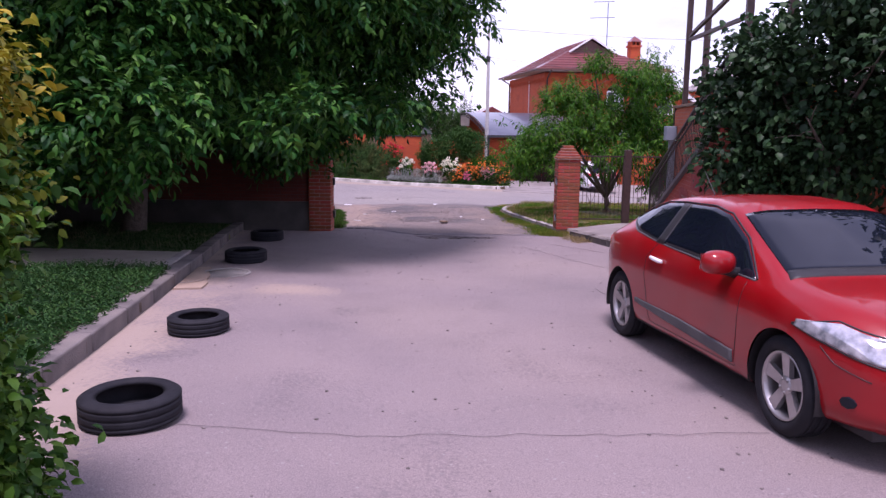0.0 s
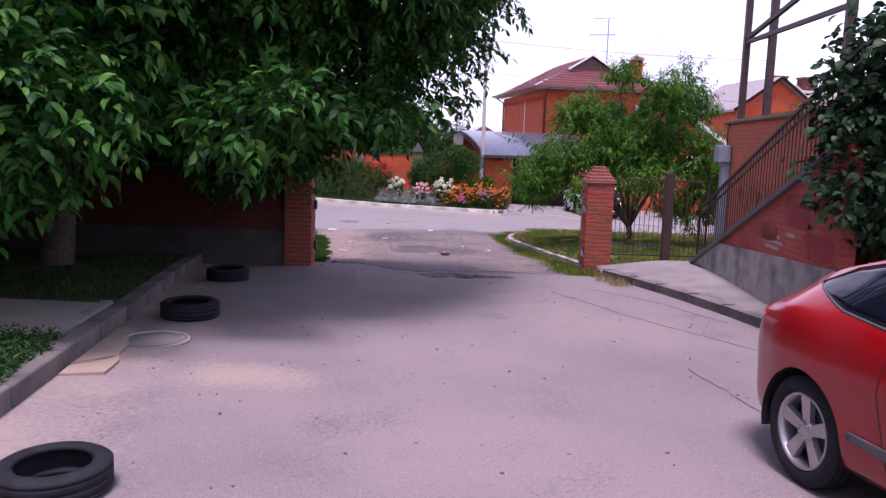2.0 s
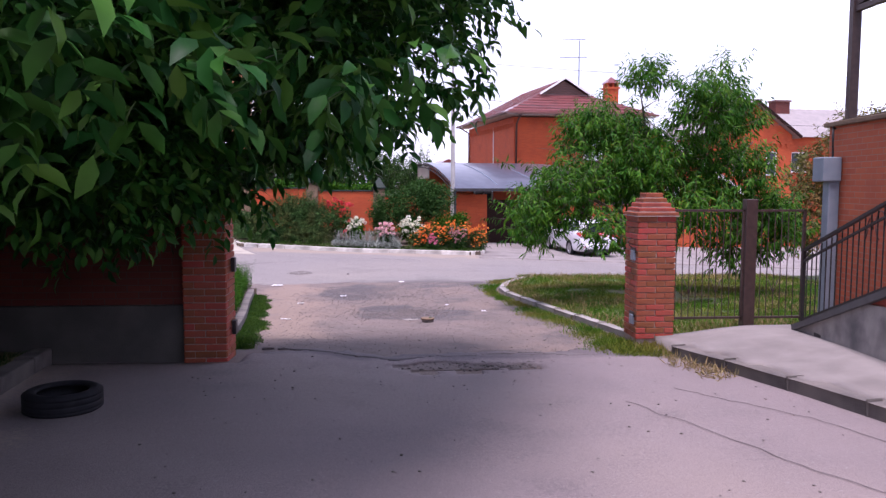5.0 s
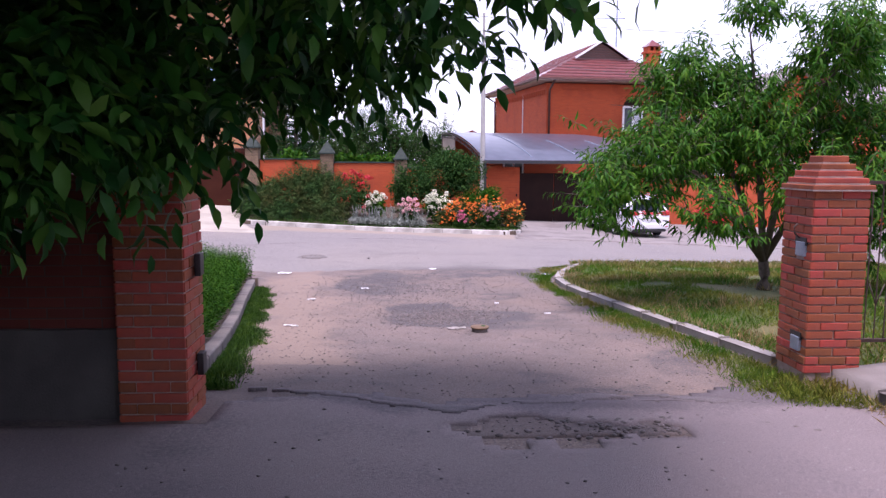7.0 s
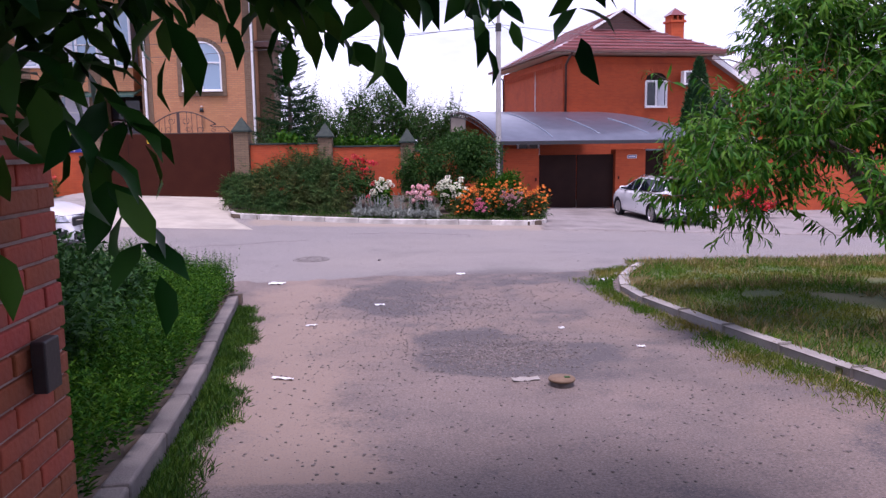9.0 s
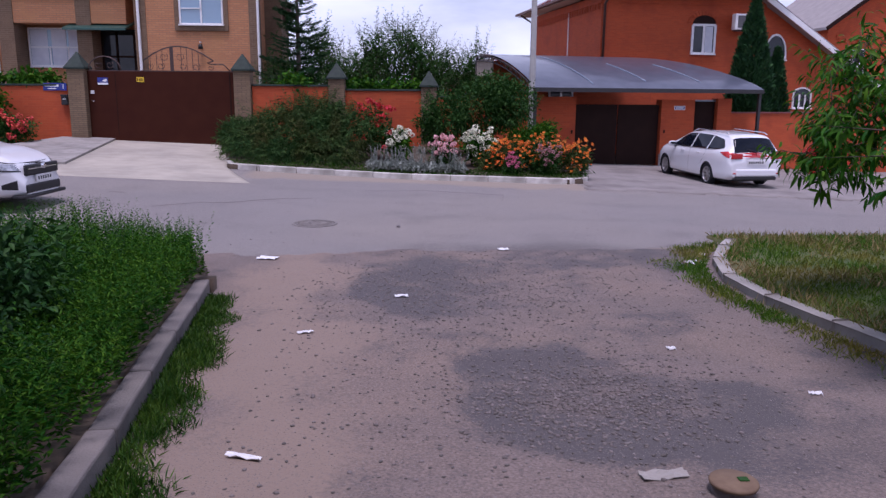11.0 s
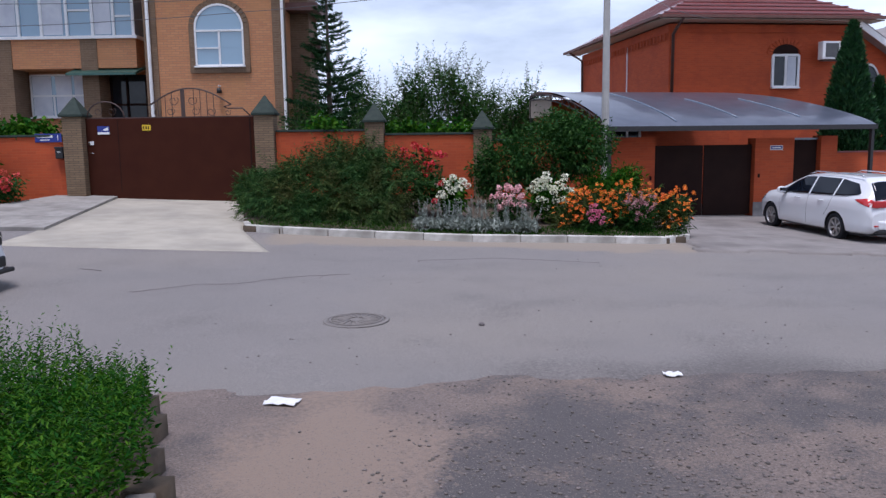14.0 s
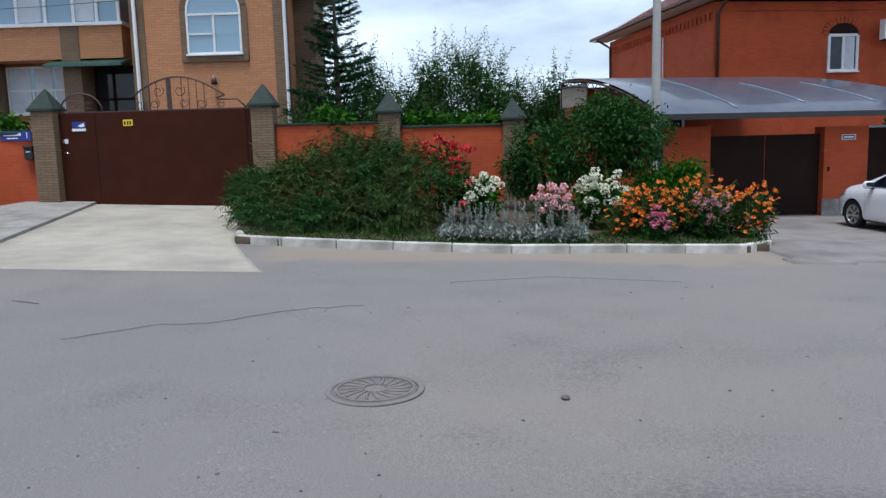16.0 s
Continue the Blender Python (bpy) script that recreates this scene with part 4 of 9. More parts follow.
pillar_r = brick_pillar((2.89, 17.9, -0.61), "red brick gate pillar with stepped cap and rusty hinge holes", 21, {(3, 13, True), (3, 14, True), (3, 2, True), (3, 3, True)})
for zz in (0.22, 1.08):
    tin = part("post_box_tin", boxed(-0.26, -0.19, -0.16, -0.03, zz - 0.04, zz + 0.09, bev=0.006), M_TIN, pillar_r, "bent blue-grey tin box in the brickwork")
    part("tin_hole", boxed(-0.25, -0.19, -0.17, -0.005, zz + 0.06, zz + 0.13), M_PLASTIC_BK, tin)
pillar_r.scale = (1.08, 1.08, 1.0)
hook = part("hinge_hook", tube(bmesh.new(), [(-0.25, -0.07, 1.20), (-0.29, -0.07, 1.24), (-0.30, -0.07, 1.30), (-0.27, -0.07, 1.33)], 0.008, 6), M_IRON, pillar_r)
pillar_l = brick_pillar((-2.68, 16.66, -0.58), "red brick gate pillar in deep shade with iron hinges", 22)
for zz in (0.30, 1.02):
    part("hinge", boxed(0.255, 0.30, -0.05, 0.05, zz, zz + 0.16, bev=0.006), M_BLACK_IRON, pillar_l, "dark iron hinge")

wall_w = thing("wall_west", (0, 0, 0), "old red brick garden wall on a concrete plinth, coloured dark for tree shade", "wall", "", "structure")
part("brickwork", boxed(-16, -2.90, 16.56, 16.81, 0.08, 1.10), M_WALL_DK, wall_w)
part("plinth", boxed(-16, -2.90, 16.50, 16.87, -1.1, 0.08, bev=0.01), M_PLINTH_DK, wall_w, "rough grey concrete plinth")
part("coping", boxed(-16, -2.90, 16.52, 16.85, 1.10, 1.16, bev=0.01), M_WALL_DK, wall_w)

# added out of view, to keep low sky light off the yard
sky_block_w = solid("wall_yard", boxed(-10.2, -9.9, -14, 16.4, -0.6, 6.0), M_WALL_DK, "unseen brick wall added to block sky light from the left", "wall")

gate = thing("iron_gate", (3.17, 17.98, -0.46), "brown iron yard gate of thin bars with a sheet post", "gate")
for name, x0, x1 in (("gate_leaf", 0.02, 1.06), ("gate_leaf", 1.22, 1.92)):
    leaf = part(name, boxed(x0, x1, -0.02, 0.02, 1.53, 1.56), M_IRON, gate)
    part("bottom_rail", boxed(x0, x1, -0.02, 0.02, 0.05, 0.08), M_IRON, leaf)
    for x in (x0, x1):
        part("stile", boxed(x - 0.018, x + 0.018, -0.02, 0.02, 0.02, 1.56), M_IRON, leaf)
    bars = None
    k = 1
    while x0 + 0.095 * k < x1 - 0.04:
        if bars is None:
            o = part("gate_bar", rod(bmesh.new(), (0, 0, 0.06), (0, 0, 1.54), 0.0065, seg=6), M_IRON, leaf)
            bars = o.data
        else:
            o = part("gate_bar", bars, M_IRON, leaf)
        o.matrix_basis = pose(x0 + 0.095 * k, 0, 0)
        if k % 4 == 3:
            for sg in (-1, 1):
                part("bar_prong", tube(bmesh.new(), [(x0 + 0.095 * k, 0, 0.40), (x0 + 0.095 * k + sg * 0.02, 0, 0.46), (x0 + 0.095 * k + sg * 0.075, 0, 0.60)], 0.006, 5), M_IRON, leaf)
        k += 1
part("gate_post", boxed(1.06, 1.22, -0.07, 0.07, -0.2, 1.70, bev=0.008), M_IRON, gate, "brown square sheet-metal gate post")

# ---- annex with outer stair ----
FX, FY = 4.60, 17.1
annex_rz = 83.6 - 90.0


def stair_face():
    """Local axes: y away along the lane, x into the yard; origin at the stair's foot."""
    root = thing("outer_stair", (FX, FY, -0.40), "outer stair on a red brick wall with an iron railing", "stairs", "", "", annex_rz)
    slope, run = 0.35, 6.2
    n = 19
    outline = [(0, -0.45), (0, 0.02)] + [(-run, run * slope)] + [(-run, -0.45)]
    b = bmesh.new()
    A = [b.verts.new((0.0, y, z)) for y, z in outline]
    B = [b.verts.new((0.16, y, z)) for y, z in outline]
    for i in range(4):
        b.faces.new((A[i], A[(i + 1) % 4], B[(i + 1) % 4], B[i]))
    b.faces.new(A[::-1])
    b.faces.new(B)
    bmesh.ops.recalc_face_normals(b, faces=b.faces)
    part("stair_wall", b, M_WALL_STAIR, root, "red painted brick cheek wall")
    b = bmesh.new()
    A = [b.verts.new((-0.03, y, z)) for y, z in ((0.02, -0.45), (0.02, 0.0), (-1.62, 0.58), (-run, 0.84), (-run, -0.45))]
    B = [b.verts.new((0.0, v.co.y, v.co.z)) for v in A]
    for i in range(5):
        b.faces.new((A[i], A[(i + 1) % 5], B[(i + 1) % 5], B[i]))
    b.faces.new(A[::-1])
    bmesh.ops.recalc_face_normals(b, faces=b.faces)
    part("plinth", b, M_PLINTH, root, "stained grey render plinth")
    part("stringer", bar(bmesh.new(), (0.05, 0.12, 0.0), (0.05, -run, run * slope + 0.045), 0.24, 0.075), M_TRIM_GREY, root, "dark grey steel stringer")
    step = None
    for k in range(n):
        y = -0.15 - k * run / n
        o = part("step", step or boxed(0.16, 1.05, -0.16, 0.16, -0.05, 0.0, bev=0.008), M_CONC, root)
        step = o.data
        o.matrix_basis = pose(0, y, (k + 0.5) * run / n * slope + 0.02)
    rail = part("railing", bar(bmesh.new(), (0.05, 0.12, 1.0), (0.05, -run, run * slope + 1.0), 0.045, 0.035), M_BLACK_IRON, root, "black iron railing with thin balusters")
    part("lower_rail", bar(bmesh.new(), (0.05, 0.12, 0.86), (0.05, -run, run * slope + 0.86), 0.03, 0.025), M_BLACK_IRON, rail)
    part("bottom_rail", bar(bmesh.new(), (0.05, 0.0, 0.14), (0.05, -run, run * slope + 0.14), 0.03, 0.025), M_BLACK_IRON, rail)
    b0 = None
    k = 0
    while k * 0.125 < run:
        o = part("baluster", b0 or rod(bmesh.new(), (0.05, 0, 0.1), (0.05, 0, 1.0), 0.008, seg=6), M_BLACK_IRON, rail)
        b0 = o.data
        o.matrix_basis = pose(0, -k * 0.125, k * 0.125 * slope)
        k += 1
    part("newel", boxed(0.03, 0.07, 0.08, 0.12, -0.05, 1.02), M_BLACK_IRON, rail)
    part("low_vent", boxed(-0.035, -0.02, -0.62, -0.45, -0.12, 0.05), M_PLASTIC_BK, root, "dark vent hole low in the plinth")
    # deep red paint in uneven patches, and faded scrawl that cannot be read
    for y0, z0, w, h in ((-4.95, 1.36, 1.0, 0.42), (-3.9, 1.02, 0.75, 0.22), (-5.6, 1.0, 0.9, 0.3)):
        ring = [(y0 + w / 2 * math.copysign(abs(math.cos(a)) ** 0.5, math.cos(a)) * (1 + 0.18 * wob(a, y0, 1.7)), z0 + h / 2 * math.copysign(abs(math.sin(a)) ** 0.5, math.sin(a)) * (1 + 0.25 * wob(a, z0, 2.3))) for a in [2 * math.pi * k / 28 for k in range(28)]]
        b = bmesh.new()
        fa = [b.verts.new((-0.004, y, z)) for y, z in ring]
        ba = [b.verts.new((0.0, y, z)) for y, z in ring]
        b.faces.new(fa)
        for i in range(28):
            b.faces.new((fa[i], fa[(i + 1) % 28], ba[(i + 1) % 28], ba[i]))
        bmesh.ops.recalc_face_normals(b, faces=b.faces)
        part("paint_patch", b, M_PAINT_RED, root, "uneven patch of deep red paint")
    for k in range(5):
        part("paint_stroke", tube(bmesh.new(), [(-0.007, -5.0 - 0.16 * k, 1.42), (-0.007, -5.03 - 0.16 * k, 1.50), (-0.007, -5.10 - 0.16 * k, 1.52), (-0.007, -5.09 - 0.16 * k, 1.42)], 0.012, 5), M_EAVE, root, "dark painted strokes that cannot be read")
    for k, (y, z, l) in enumerate(((-3.75, 0.96, 0.62), (-3.70, 0.885, 0.80), (-3.85, 0.81, 0.55), (-4.6, 1.03, 0.3))):
        part("scrawl", boxed(-0.004, 0.0, y - l, y, z, z + 0.05), M_MORTAR, root, "faded whitish smear on the bricks")
    return root


stair_face()
annex = thing("annex", (FX + 0.72, FY + 0.75, -0.45), "red brick annex with flat roof and rusty steel frame", "building", "", "", annex_rz)
part("wall", boxed(0, 6.5, -6.6, 0, -0.5, 2.66), M_WALL_R, annex)
part("roof_slab", boxed(-0.06, 6.6, -6.6, 0.06, 2.66, 2.72, bev=0.01), M_RUST, annex, "thin rusty metal roof edge")
part("roof_soil", boxed(0.1, 6.4, -6.5, -0.1, 2.72, 2.76), M_SOIL, annex)
part("plinth", boxed(-0.03, 0.0, -6.6, 0.02, -0.5, 0.25), M_PLINTH, annex)
fr = part("steel_frame", bar(bmesh.new(), (0.15, -0.25, 2.7), (0.15, -0.25, 7.2), 0.11, 0.11), M_IRON, annex, "rusty brown steel posts and rails above the roof")
for p, q, w in (((0.42, -0.85, 2.7), (0.42, -0.85, 7.2), 0.12), ((0.42, -4.1, 2.7), (0.42, -4.1, 7.2), 0.12), ((0.42, -6.4, 2.7), (0.42, -6.4, 7.2), 0.12)):
    part("frame_post", bar(bmesh.new(), p, q, w, w), M_IRON, fr)
for p, q in (((0.15, -0.25, 4.22), (0.42, -4.1, 4.85)), ((0.15, -0.25, 4.16), (0.42, -4.1, 4.15)), ((0.42, -4.1, 4.85), (0.42, -6.4, 5.2)), ((0.15, -0.25, 6.0), (0.42, -6.4, 6.1)), ((0.15, -0.25, 4.18), (0.42, -0.85, 4.22))):
    part("frame_rail", bar(bmesh.new(), p, q, 0.07, 0.07), M_IRON, fr)
meter = thing("meter_box", (FX + 0.68, FY + 0.50, -0.42), "grey-blue metal meter box on a duct at the brick wall", "meter box", "", "", annex_rz)
part("duct", boxed(-0.14, 0.0, -0.12, 0.06, 0.0, 1.9, bev=0.01), M_METER, meter)
part("cabinet", boxed(-0.24, -0.0, -0.16, 0.16, 1.9, 2.22, bev=0.015), M_METER, meter)
part("insulator", tube(bmesh.new(), [(-0.05, 0.0, 2.2), (-0.05, 0.02, 2.5), (-0.03, 0.06, 2.62), (0.0, 0.06, 2.6)], 0.015, 6), M_BLACK_IRON, meter)
for k in range(6):
    y0 = -1.15 - 0.26 * k
    hgt = 0.30 + 0.05 * (k % 3)
    loop = [(-0.006, y0 - 0.09 * math.cos(a) * (1 + 0.2 * (k % 2)), 1.35 + 0.06 * (k % 2) + hgt * 0.5 * math.sin(a * (1.0 if k % 2 else 1.4))) for a in [0.45 * j for j in range(11)]]
    part("scrawl", tube(bmesh.new(), loop, 0.008, 5), M_EAVE, annex, "dark scrawled loops that cannot be read")

# ---- fence and gates on the far side ----
def stone_post(at, label, h=2.1):
    root = thing("fence_post", at, label, "fence post", "fence posts")
    part("shaft", boxed(-0.26, 0.26, -0.26, 0.26, -0.4, h, bev=0.012), M_STONE_POST, root)
    b = bmesh.new()
    box(b, -0.32, 0.32, -0.32, 0.32, h, h + 0.07, bev=0.01)
    bmesh.ops.create_cone(b, cap_ends=True, segments=4, radius1=0.43, radius2=0.02, depth=0.46, matrix=Matrix.Translation((0, 0, h + 0.30)) @ Matrix.Rotation(radians(45), 4, "Z"))
    part("cap", b, M_CAP_GREEN, root, "dull green pyramid cap")
    return root


POST_LABEL = "fence post clad in brown split stone under a green cap"
stone_post((-12.03, 42.15, -0.38), POST_LABEL)
stone_post((-6.93, 42.25, -0.40), POST_LABEL)
stone_post((-4.02, 42.75, -0.62), POST_LABEL)
stone_post((-1.02, 43.05, -0.85), POST_LABEL)
stone_post((-15.6, 42.0, -0.45), POST_LABEL)


def fence_run(x0, y0, x1, y1, z0, z1, name):
    l, a = math.hypot(x1 - x0, y1 - y0), math.degrees(math.atan2(y1 - y0, x1 - x0))
    root = thing(name, (x0, y0, 0), "red brick garden fence with a dark coping", "fence", "", "structure", a)
    part("brickwork", boxed(0, l, -0.12, 0.12, z0, z1 - 0.06), M_HOUSE_O, root)
    part("coping", boxed(0, l, -0.16, 0.16, z1 - 0.06, z1, bev=0.01), M_CAP_GREEN, root, "dull green metal coping")


fence_run(-6.67, 42.28, -4.28, 42.70, -1.2, 1.30, "fence_wall_1")
fence_run(-3.76, 42.78, -1.28, 43.02, -1.4, 1.18, "fence_wall_2")
fence_run(-0.76, 43.08, 2.55, 43.42, -1.5, 0.98, "fence_wall_3")
fence_run(-15.34, 42.02, -12.29, 42.15, -1.2, 1.26, "fence_wall_4")
fence_run(-34.0, 41.6, -15.86, 42.0, -1.2, 1.26, "fence_wall_5")

brown_gate = thing("sliding_gate", (-11.77, 42.17, -0.36), "brown sheet-metal gate with a curved wrought-iron crest", "gate")
part("gate_panel", boxed(0.0, 4.60, -0.03, 0.03, -0.30, 2.03, bev=0.008), M_GATE_BR, brown_gate)
wk = part("wicket_seam", boxed(0.86, 0.875, -0.036, -0.03, 0.05, 2.0), M_GATE_DK, brown_gate)
part("side_frame", boxed(4.42, 4.45, -0.045, -0.03, 0.05, 2.0), M_GATE_DK, brown_gate)
crest = part("crest", bar(bmesh.new(), (0.05, 0, 2.045), (4.55, 0, 2.045), 0.03, 0.03), M_IRON, brown_gate, "wrought-iron scroll crest")
arc = [(1.75 + 2.2 * t, 0, 2.10 + 0.70 * math.sin(math.pi * (0.12 + 0.76 * t))) for t in [k / 16 for k in range(17)]]
part("arch_bar", tube(bmesh.new(), arc, 0.022, 6), M_IRON, crest)
part("end_scroll", tube(bmesh.new(), [arc[-1], (3.75, 0, 2.30), (3.85, 0, 2.26), (4.25, 0, 2.26), (4.45, 0, 2.06)], 0.02, 6), M_IRON, crest)
arc2 = [(0.55 - 0.5 * math.cos(math.pi * k / 10), 0, 2.06 + 0.42 * math.sin(math.pi * k / 10)) for k in range(11)]
part("arch_bar", tube(bmesh.new(), arc2, 0.02, 6), M_IRON, crest)
for x in (1.98, 2.18, 2.36, 2.95, 3.12, 3.30, 3.48):
    hgt = 2.10 + 0.70 * math.sin(math.pi * (0.12 + 0.76 * (x - 1.75) / 2.2))
    part("crest_bar", rod(bmesh.new(), (x, 0, 2.04), (x, 0, hgt), 0.010, seg=6), M_IRON, crest)
part("crest_post", boxed(2.60, 2.70, -0.02, 0.02, 2.04, 2.79), M_IRON, crest)
for cx, cz, r in ((2.40, 2.48, 0.14), (2.90, 2.48, 0.14), (2.30, 2.20, 0.12), (2.98, 2.20, 0.12), (1.95, 2.18, 0.12), (3.4, 2.18, 0.13), (3.85, 2.15, 0.09), (0.35, 2.22, 0.12), (0.72, 2.22, 0.12)):
    part("scroll", tube(bmesh.new(), [(cx + r * (0.35 + 0.65 * k / 14) * math.cos(0.5 * k), 0, cz + r * (0.35 + 0.65 * k / 14) * math.sin(0.5 * k)) for k in range(15)], 0.010, 5), M_IRON, crest)
part("lock_plate", boxed(0.06, 0.20, -0.045, -0.03, 1.33, 1.43), M_CHROME, brown_gate, "steel lock plate")
part("handle", tube(bmesh.new(), [(0.10, -0.04, 1.12), (0.10, -0.08, 1.12), (0.22, -0.09, 1.10)], 0.012, 6), M_CHROME, brown_gate, "steel lever handle")
st = thing("gate_sticker", (-11.30, 42.135, 1.27), "blue and white notice plate on the brown gate", "sign")
part("plate", boxed(-0.15, 0.17, -0.006, 0.0, -0.02, 0.20), M_BLUE, st)
part("white_band", boxed(-0.15, 0.17, -0.010, -0.006, -0.02, 0.04), M_WHITE, st)
part("white_wedge", xz_prism(bmesh.new(), [(-0.02, 0.10), (0.13, 0.17), (0.15, 0.09), (0.06, 0.07)], -0.010, -0.006), M_WHITE, st)
st = thing("gate_warning_plate", (-10.13, 42.135, 1.34), "small yellow warning plate on the brown gate", "sign")
part("plate", boxed(-0.11, 0.12, -0.006, 0.0, 0.0, 0.15), M_YELLOW, st)
for x in (-0.07, 0.0, 0.06):
    part("black_mark", boxed(x - 0.018, x + 0.018, -0.009, -0.006, 0.03, 0.11), M_GATE_DK, st)
ns = thing("street_sign", (-12.72, 41.99, 1.06), "blue enamel house number sign on the fence", "sign")
part("plate", boxed(-0.36, 0.36, -0.012, 0.0, 0.0, 0.23, bev=0.004), M_BLUE, ns)
part("text_bar", boxed(-0.30, 0.12, -0.016, -0.012, 0.12, 0.18), M_WHITE, ns)
part("text_bar", boxed(-0.22, 0.04, -0.016, -0.012, 0.05, 0.075), M_WHITE, ns)


def letter(txt, size, m, material, parent, name="numeral"):
    cu = bpy.data.curves.new(name, "FONT")
    cu.body, cu.size, cu.extrude = txt, size, 0.002
    cu.align_x, cu.align_y = "CENTER", "CENTER"
    ob = new(name, cu)
    me = bpy.data.meshes.new_from_object(ob)
    bpy.data.objects.remove(ob)
    bpy.data.curves.remove(cu)
    o = part(name, me, material, parent)
    o.matrix_basis = m
    return o


letter("1", 0.2, pose(0.26, -0.015, 0.115, 90, 0, 0), M_WHITE, ns)
mb = thing("mail_box", (-12.42, 41.98, 0.62), "small black post box on the fence", "mail box")
part("body", boxed(-0.10, 0.10, -0.10, 0.0, 0.0, 0.26, bev=0.015), M_PLASTIC_BK, mb)
part("lid", boxed(-0.11, 0.11, -0.12, 0.0, 0.26, 0.32, bev=0.015), M_PLASTIC_BK, mb)
part("slot", boxed(-0.05, 0.05, -0.105, -0.10, 0.17, 0.19), M_WHITE, mb)


# ---- windows ----
def window(parent, x0, x1, z0, z1, y, arch=0.0, mull=(0.5,), trans=None, glass=M_GLASS_SKY, frame=M_WHITE, fw=0.06, sill=True, name="window"):
    """A white window set in a wall that faces -y: frame, mullions, pane, sill; arch is the height of a round head."""
    cx, w = (x0 + x1) / 2, x1 - x0
    head = [(cx + w / 2 * math.cos(math.pi * k / 14), z1 + arch * math.sin(math.pi * k / 14)) for k in range(15)] if arch else [(x1, z1), (x0, z1)]
    pane_pts = [(x0, z0), (x1, z0)] + head
    win = part(name, xz_prism(bmesh.new(), pane_pts, y - 0.03, y - 0.015), glass, parent)
    loop = pane_pts + [pane_pts[0]]
    b = bmesh.new()
    for p, q in zip(loop, loop[1:]):
        if math.dist(p, q) > 1e-4:
            bar(b, (p[0], y - 0.035, p[1]), (q[0], y - 0.035, q[1]), fw if abs(p[0] - q[0]) < abs(p[1] - q[1]) else 0.06, 0.06 if abs(p[0] - q[0]) < abs(p[1] - q[1]) else fw)
    part("window_frame", b, frame, win, "white plastic frame")
    for k in mull:
        part("mullion", boxed(x0 + w * k - fw / 2, x0 + w * k + fw / 2, y - 0.07, y - 0.03, z0, trans or z1), frame, win)
    if trans:
        part("transom", boxed(x0, x1, y - 0.07, y - 0.03, trans - fw / 2, trans + fw / 2), frame, win)
    if sill:
        part("window_sill", boxed(x0 - 0.06, x1 + 0.06, y - 0.14, y, z0 - 0.07, z0 - 0.02, bev=0.008), frame, win)
    return win


# ---- ochre brick house ----
oh = thing("ochre_house", (0, 0, 0), "two-storey ochre brick house with white windows and brown brick trim", "house")
part("wall", boxed(-11.75, -7.25, 46.8, 49.5, -1.6, 8.6), M_HOUSE_Y, oh)
part("wall", boxed(-26.0, -11.75, 48.3, 56.0, -1.6, 8.6), M_HOUSE_Y, oh)
part("side_wall", boxed(-7.25, -6.62, 47.9, 49.6, -1.6, 8.4), M_TRIM_Y, oh, "brown brick return wall")
for x0, x1 in ((-11.80, -11.38), (-7.62, -7.22)):
    part("corner_trim", boxed(x0, x1, 46.77, 47.0, -1.6, 8.4), M_TRIM_Y, oh, "dark brown brick corner strip")
part("roof", xz_prism(bmesh.new(), [(-27, 8.5), (-5.9, 8.5), (-12, 11.5), (-20, 11.5)], 45.9, 52), M_ROOF_GREY, oh)
part("eave", boxed(-7.3, -6.2, 47.2, 49.7, 5.3, 5.55), M_EAVE, oh, "dark eave over the side wall")
part("rain_pipe", rod(bmesh.new(), (-11.62, 46.68, -0.5), (-11.62, 46.68, 8.4), 0.055, seg=10), M_WHITE, oh, "white rain pipe")
part("rain_pipe", rod(bmesh.new(), (-7.27, 46.70, -0.5), (-7.27, 46.70, 8.4), 0.05, seg=10), M_WHITE, oh, "white rain pipe")
aw = window(oh, -10.12, -8.58, 3.52, 4.72, 46.8, arch=0.72, mull=(0.5,), trans=4.62, glass=M_GLASS_SKY, name="arched_window")
part("transom", boxed(-10.12, -9.35, 46.73, 46.77, 4.05, 4.09), M_WHITE, aw)
b = bmesh.new()
for k in range(18):
    a0, a1 = math.pi * k / 18, math.pi * (k + 1) / 18
    xz_prism(b, [(-9.35 + r * math.cos(a), 4.72 + (r - 0.07) * math.sin(a)) for r, a in ((0.80, a0 + 0.01), (0.98, a0 + 0.01), (0.98, a1 - 0.01), (0.80, a1 - 0.01))], 46.75, 46.80)
part("brick_arch", b, M_TRIM_Y, oh, "brown brick arch round the window")
for x0, x1 in ((-10.33, -10.15), (-8.55, -8.37)):
    part("jamb_trim", boxed(x0, x1, 46.75, 46.80, 3.30, 4.74), M_TRIM_Y, oh)
part("sill_trim", boxed(-10.33, -8.37, 46.72, 46.80, 3.28, 3.45), M_TRIM_Y, oh)
wl_ = part("wall_lamp", lathe(bmesh.new(), [(0.0, 0.0), (0.09, 0.0), (0.07, 0.16), (0.0, 0.18)], 12, m=Matrix.Translation((-9.41, 46.66, 2.62))), M_PLASTIC_BK, oh, "small dark wall lantern")
part("lamp_arm", boxed(-9.43, -9.39, 46.6, 46.8, 2.84, 2.88), M_WHITE, wl_)
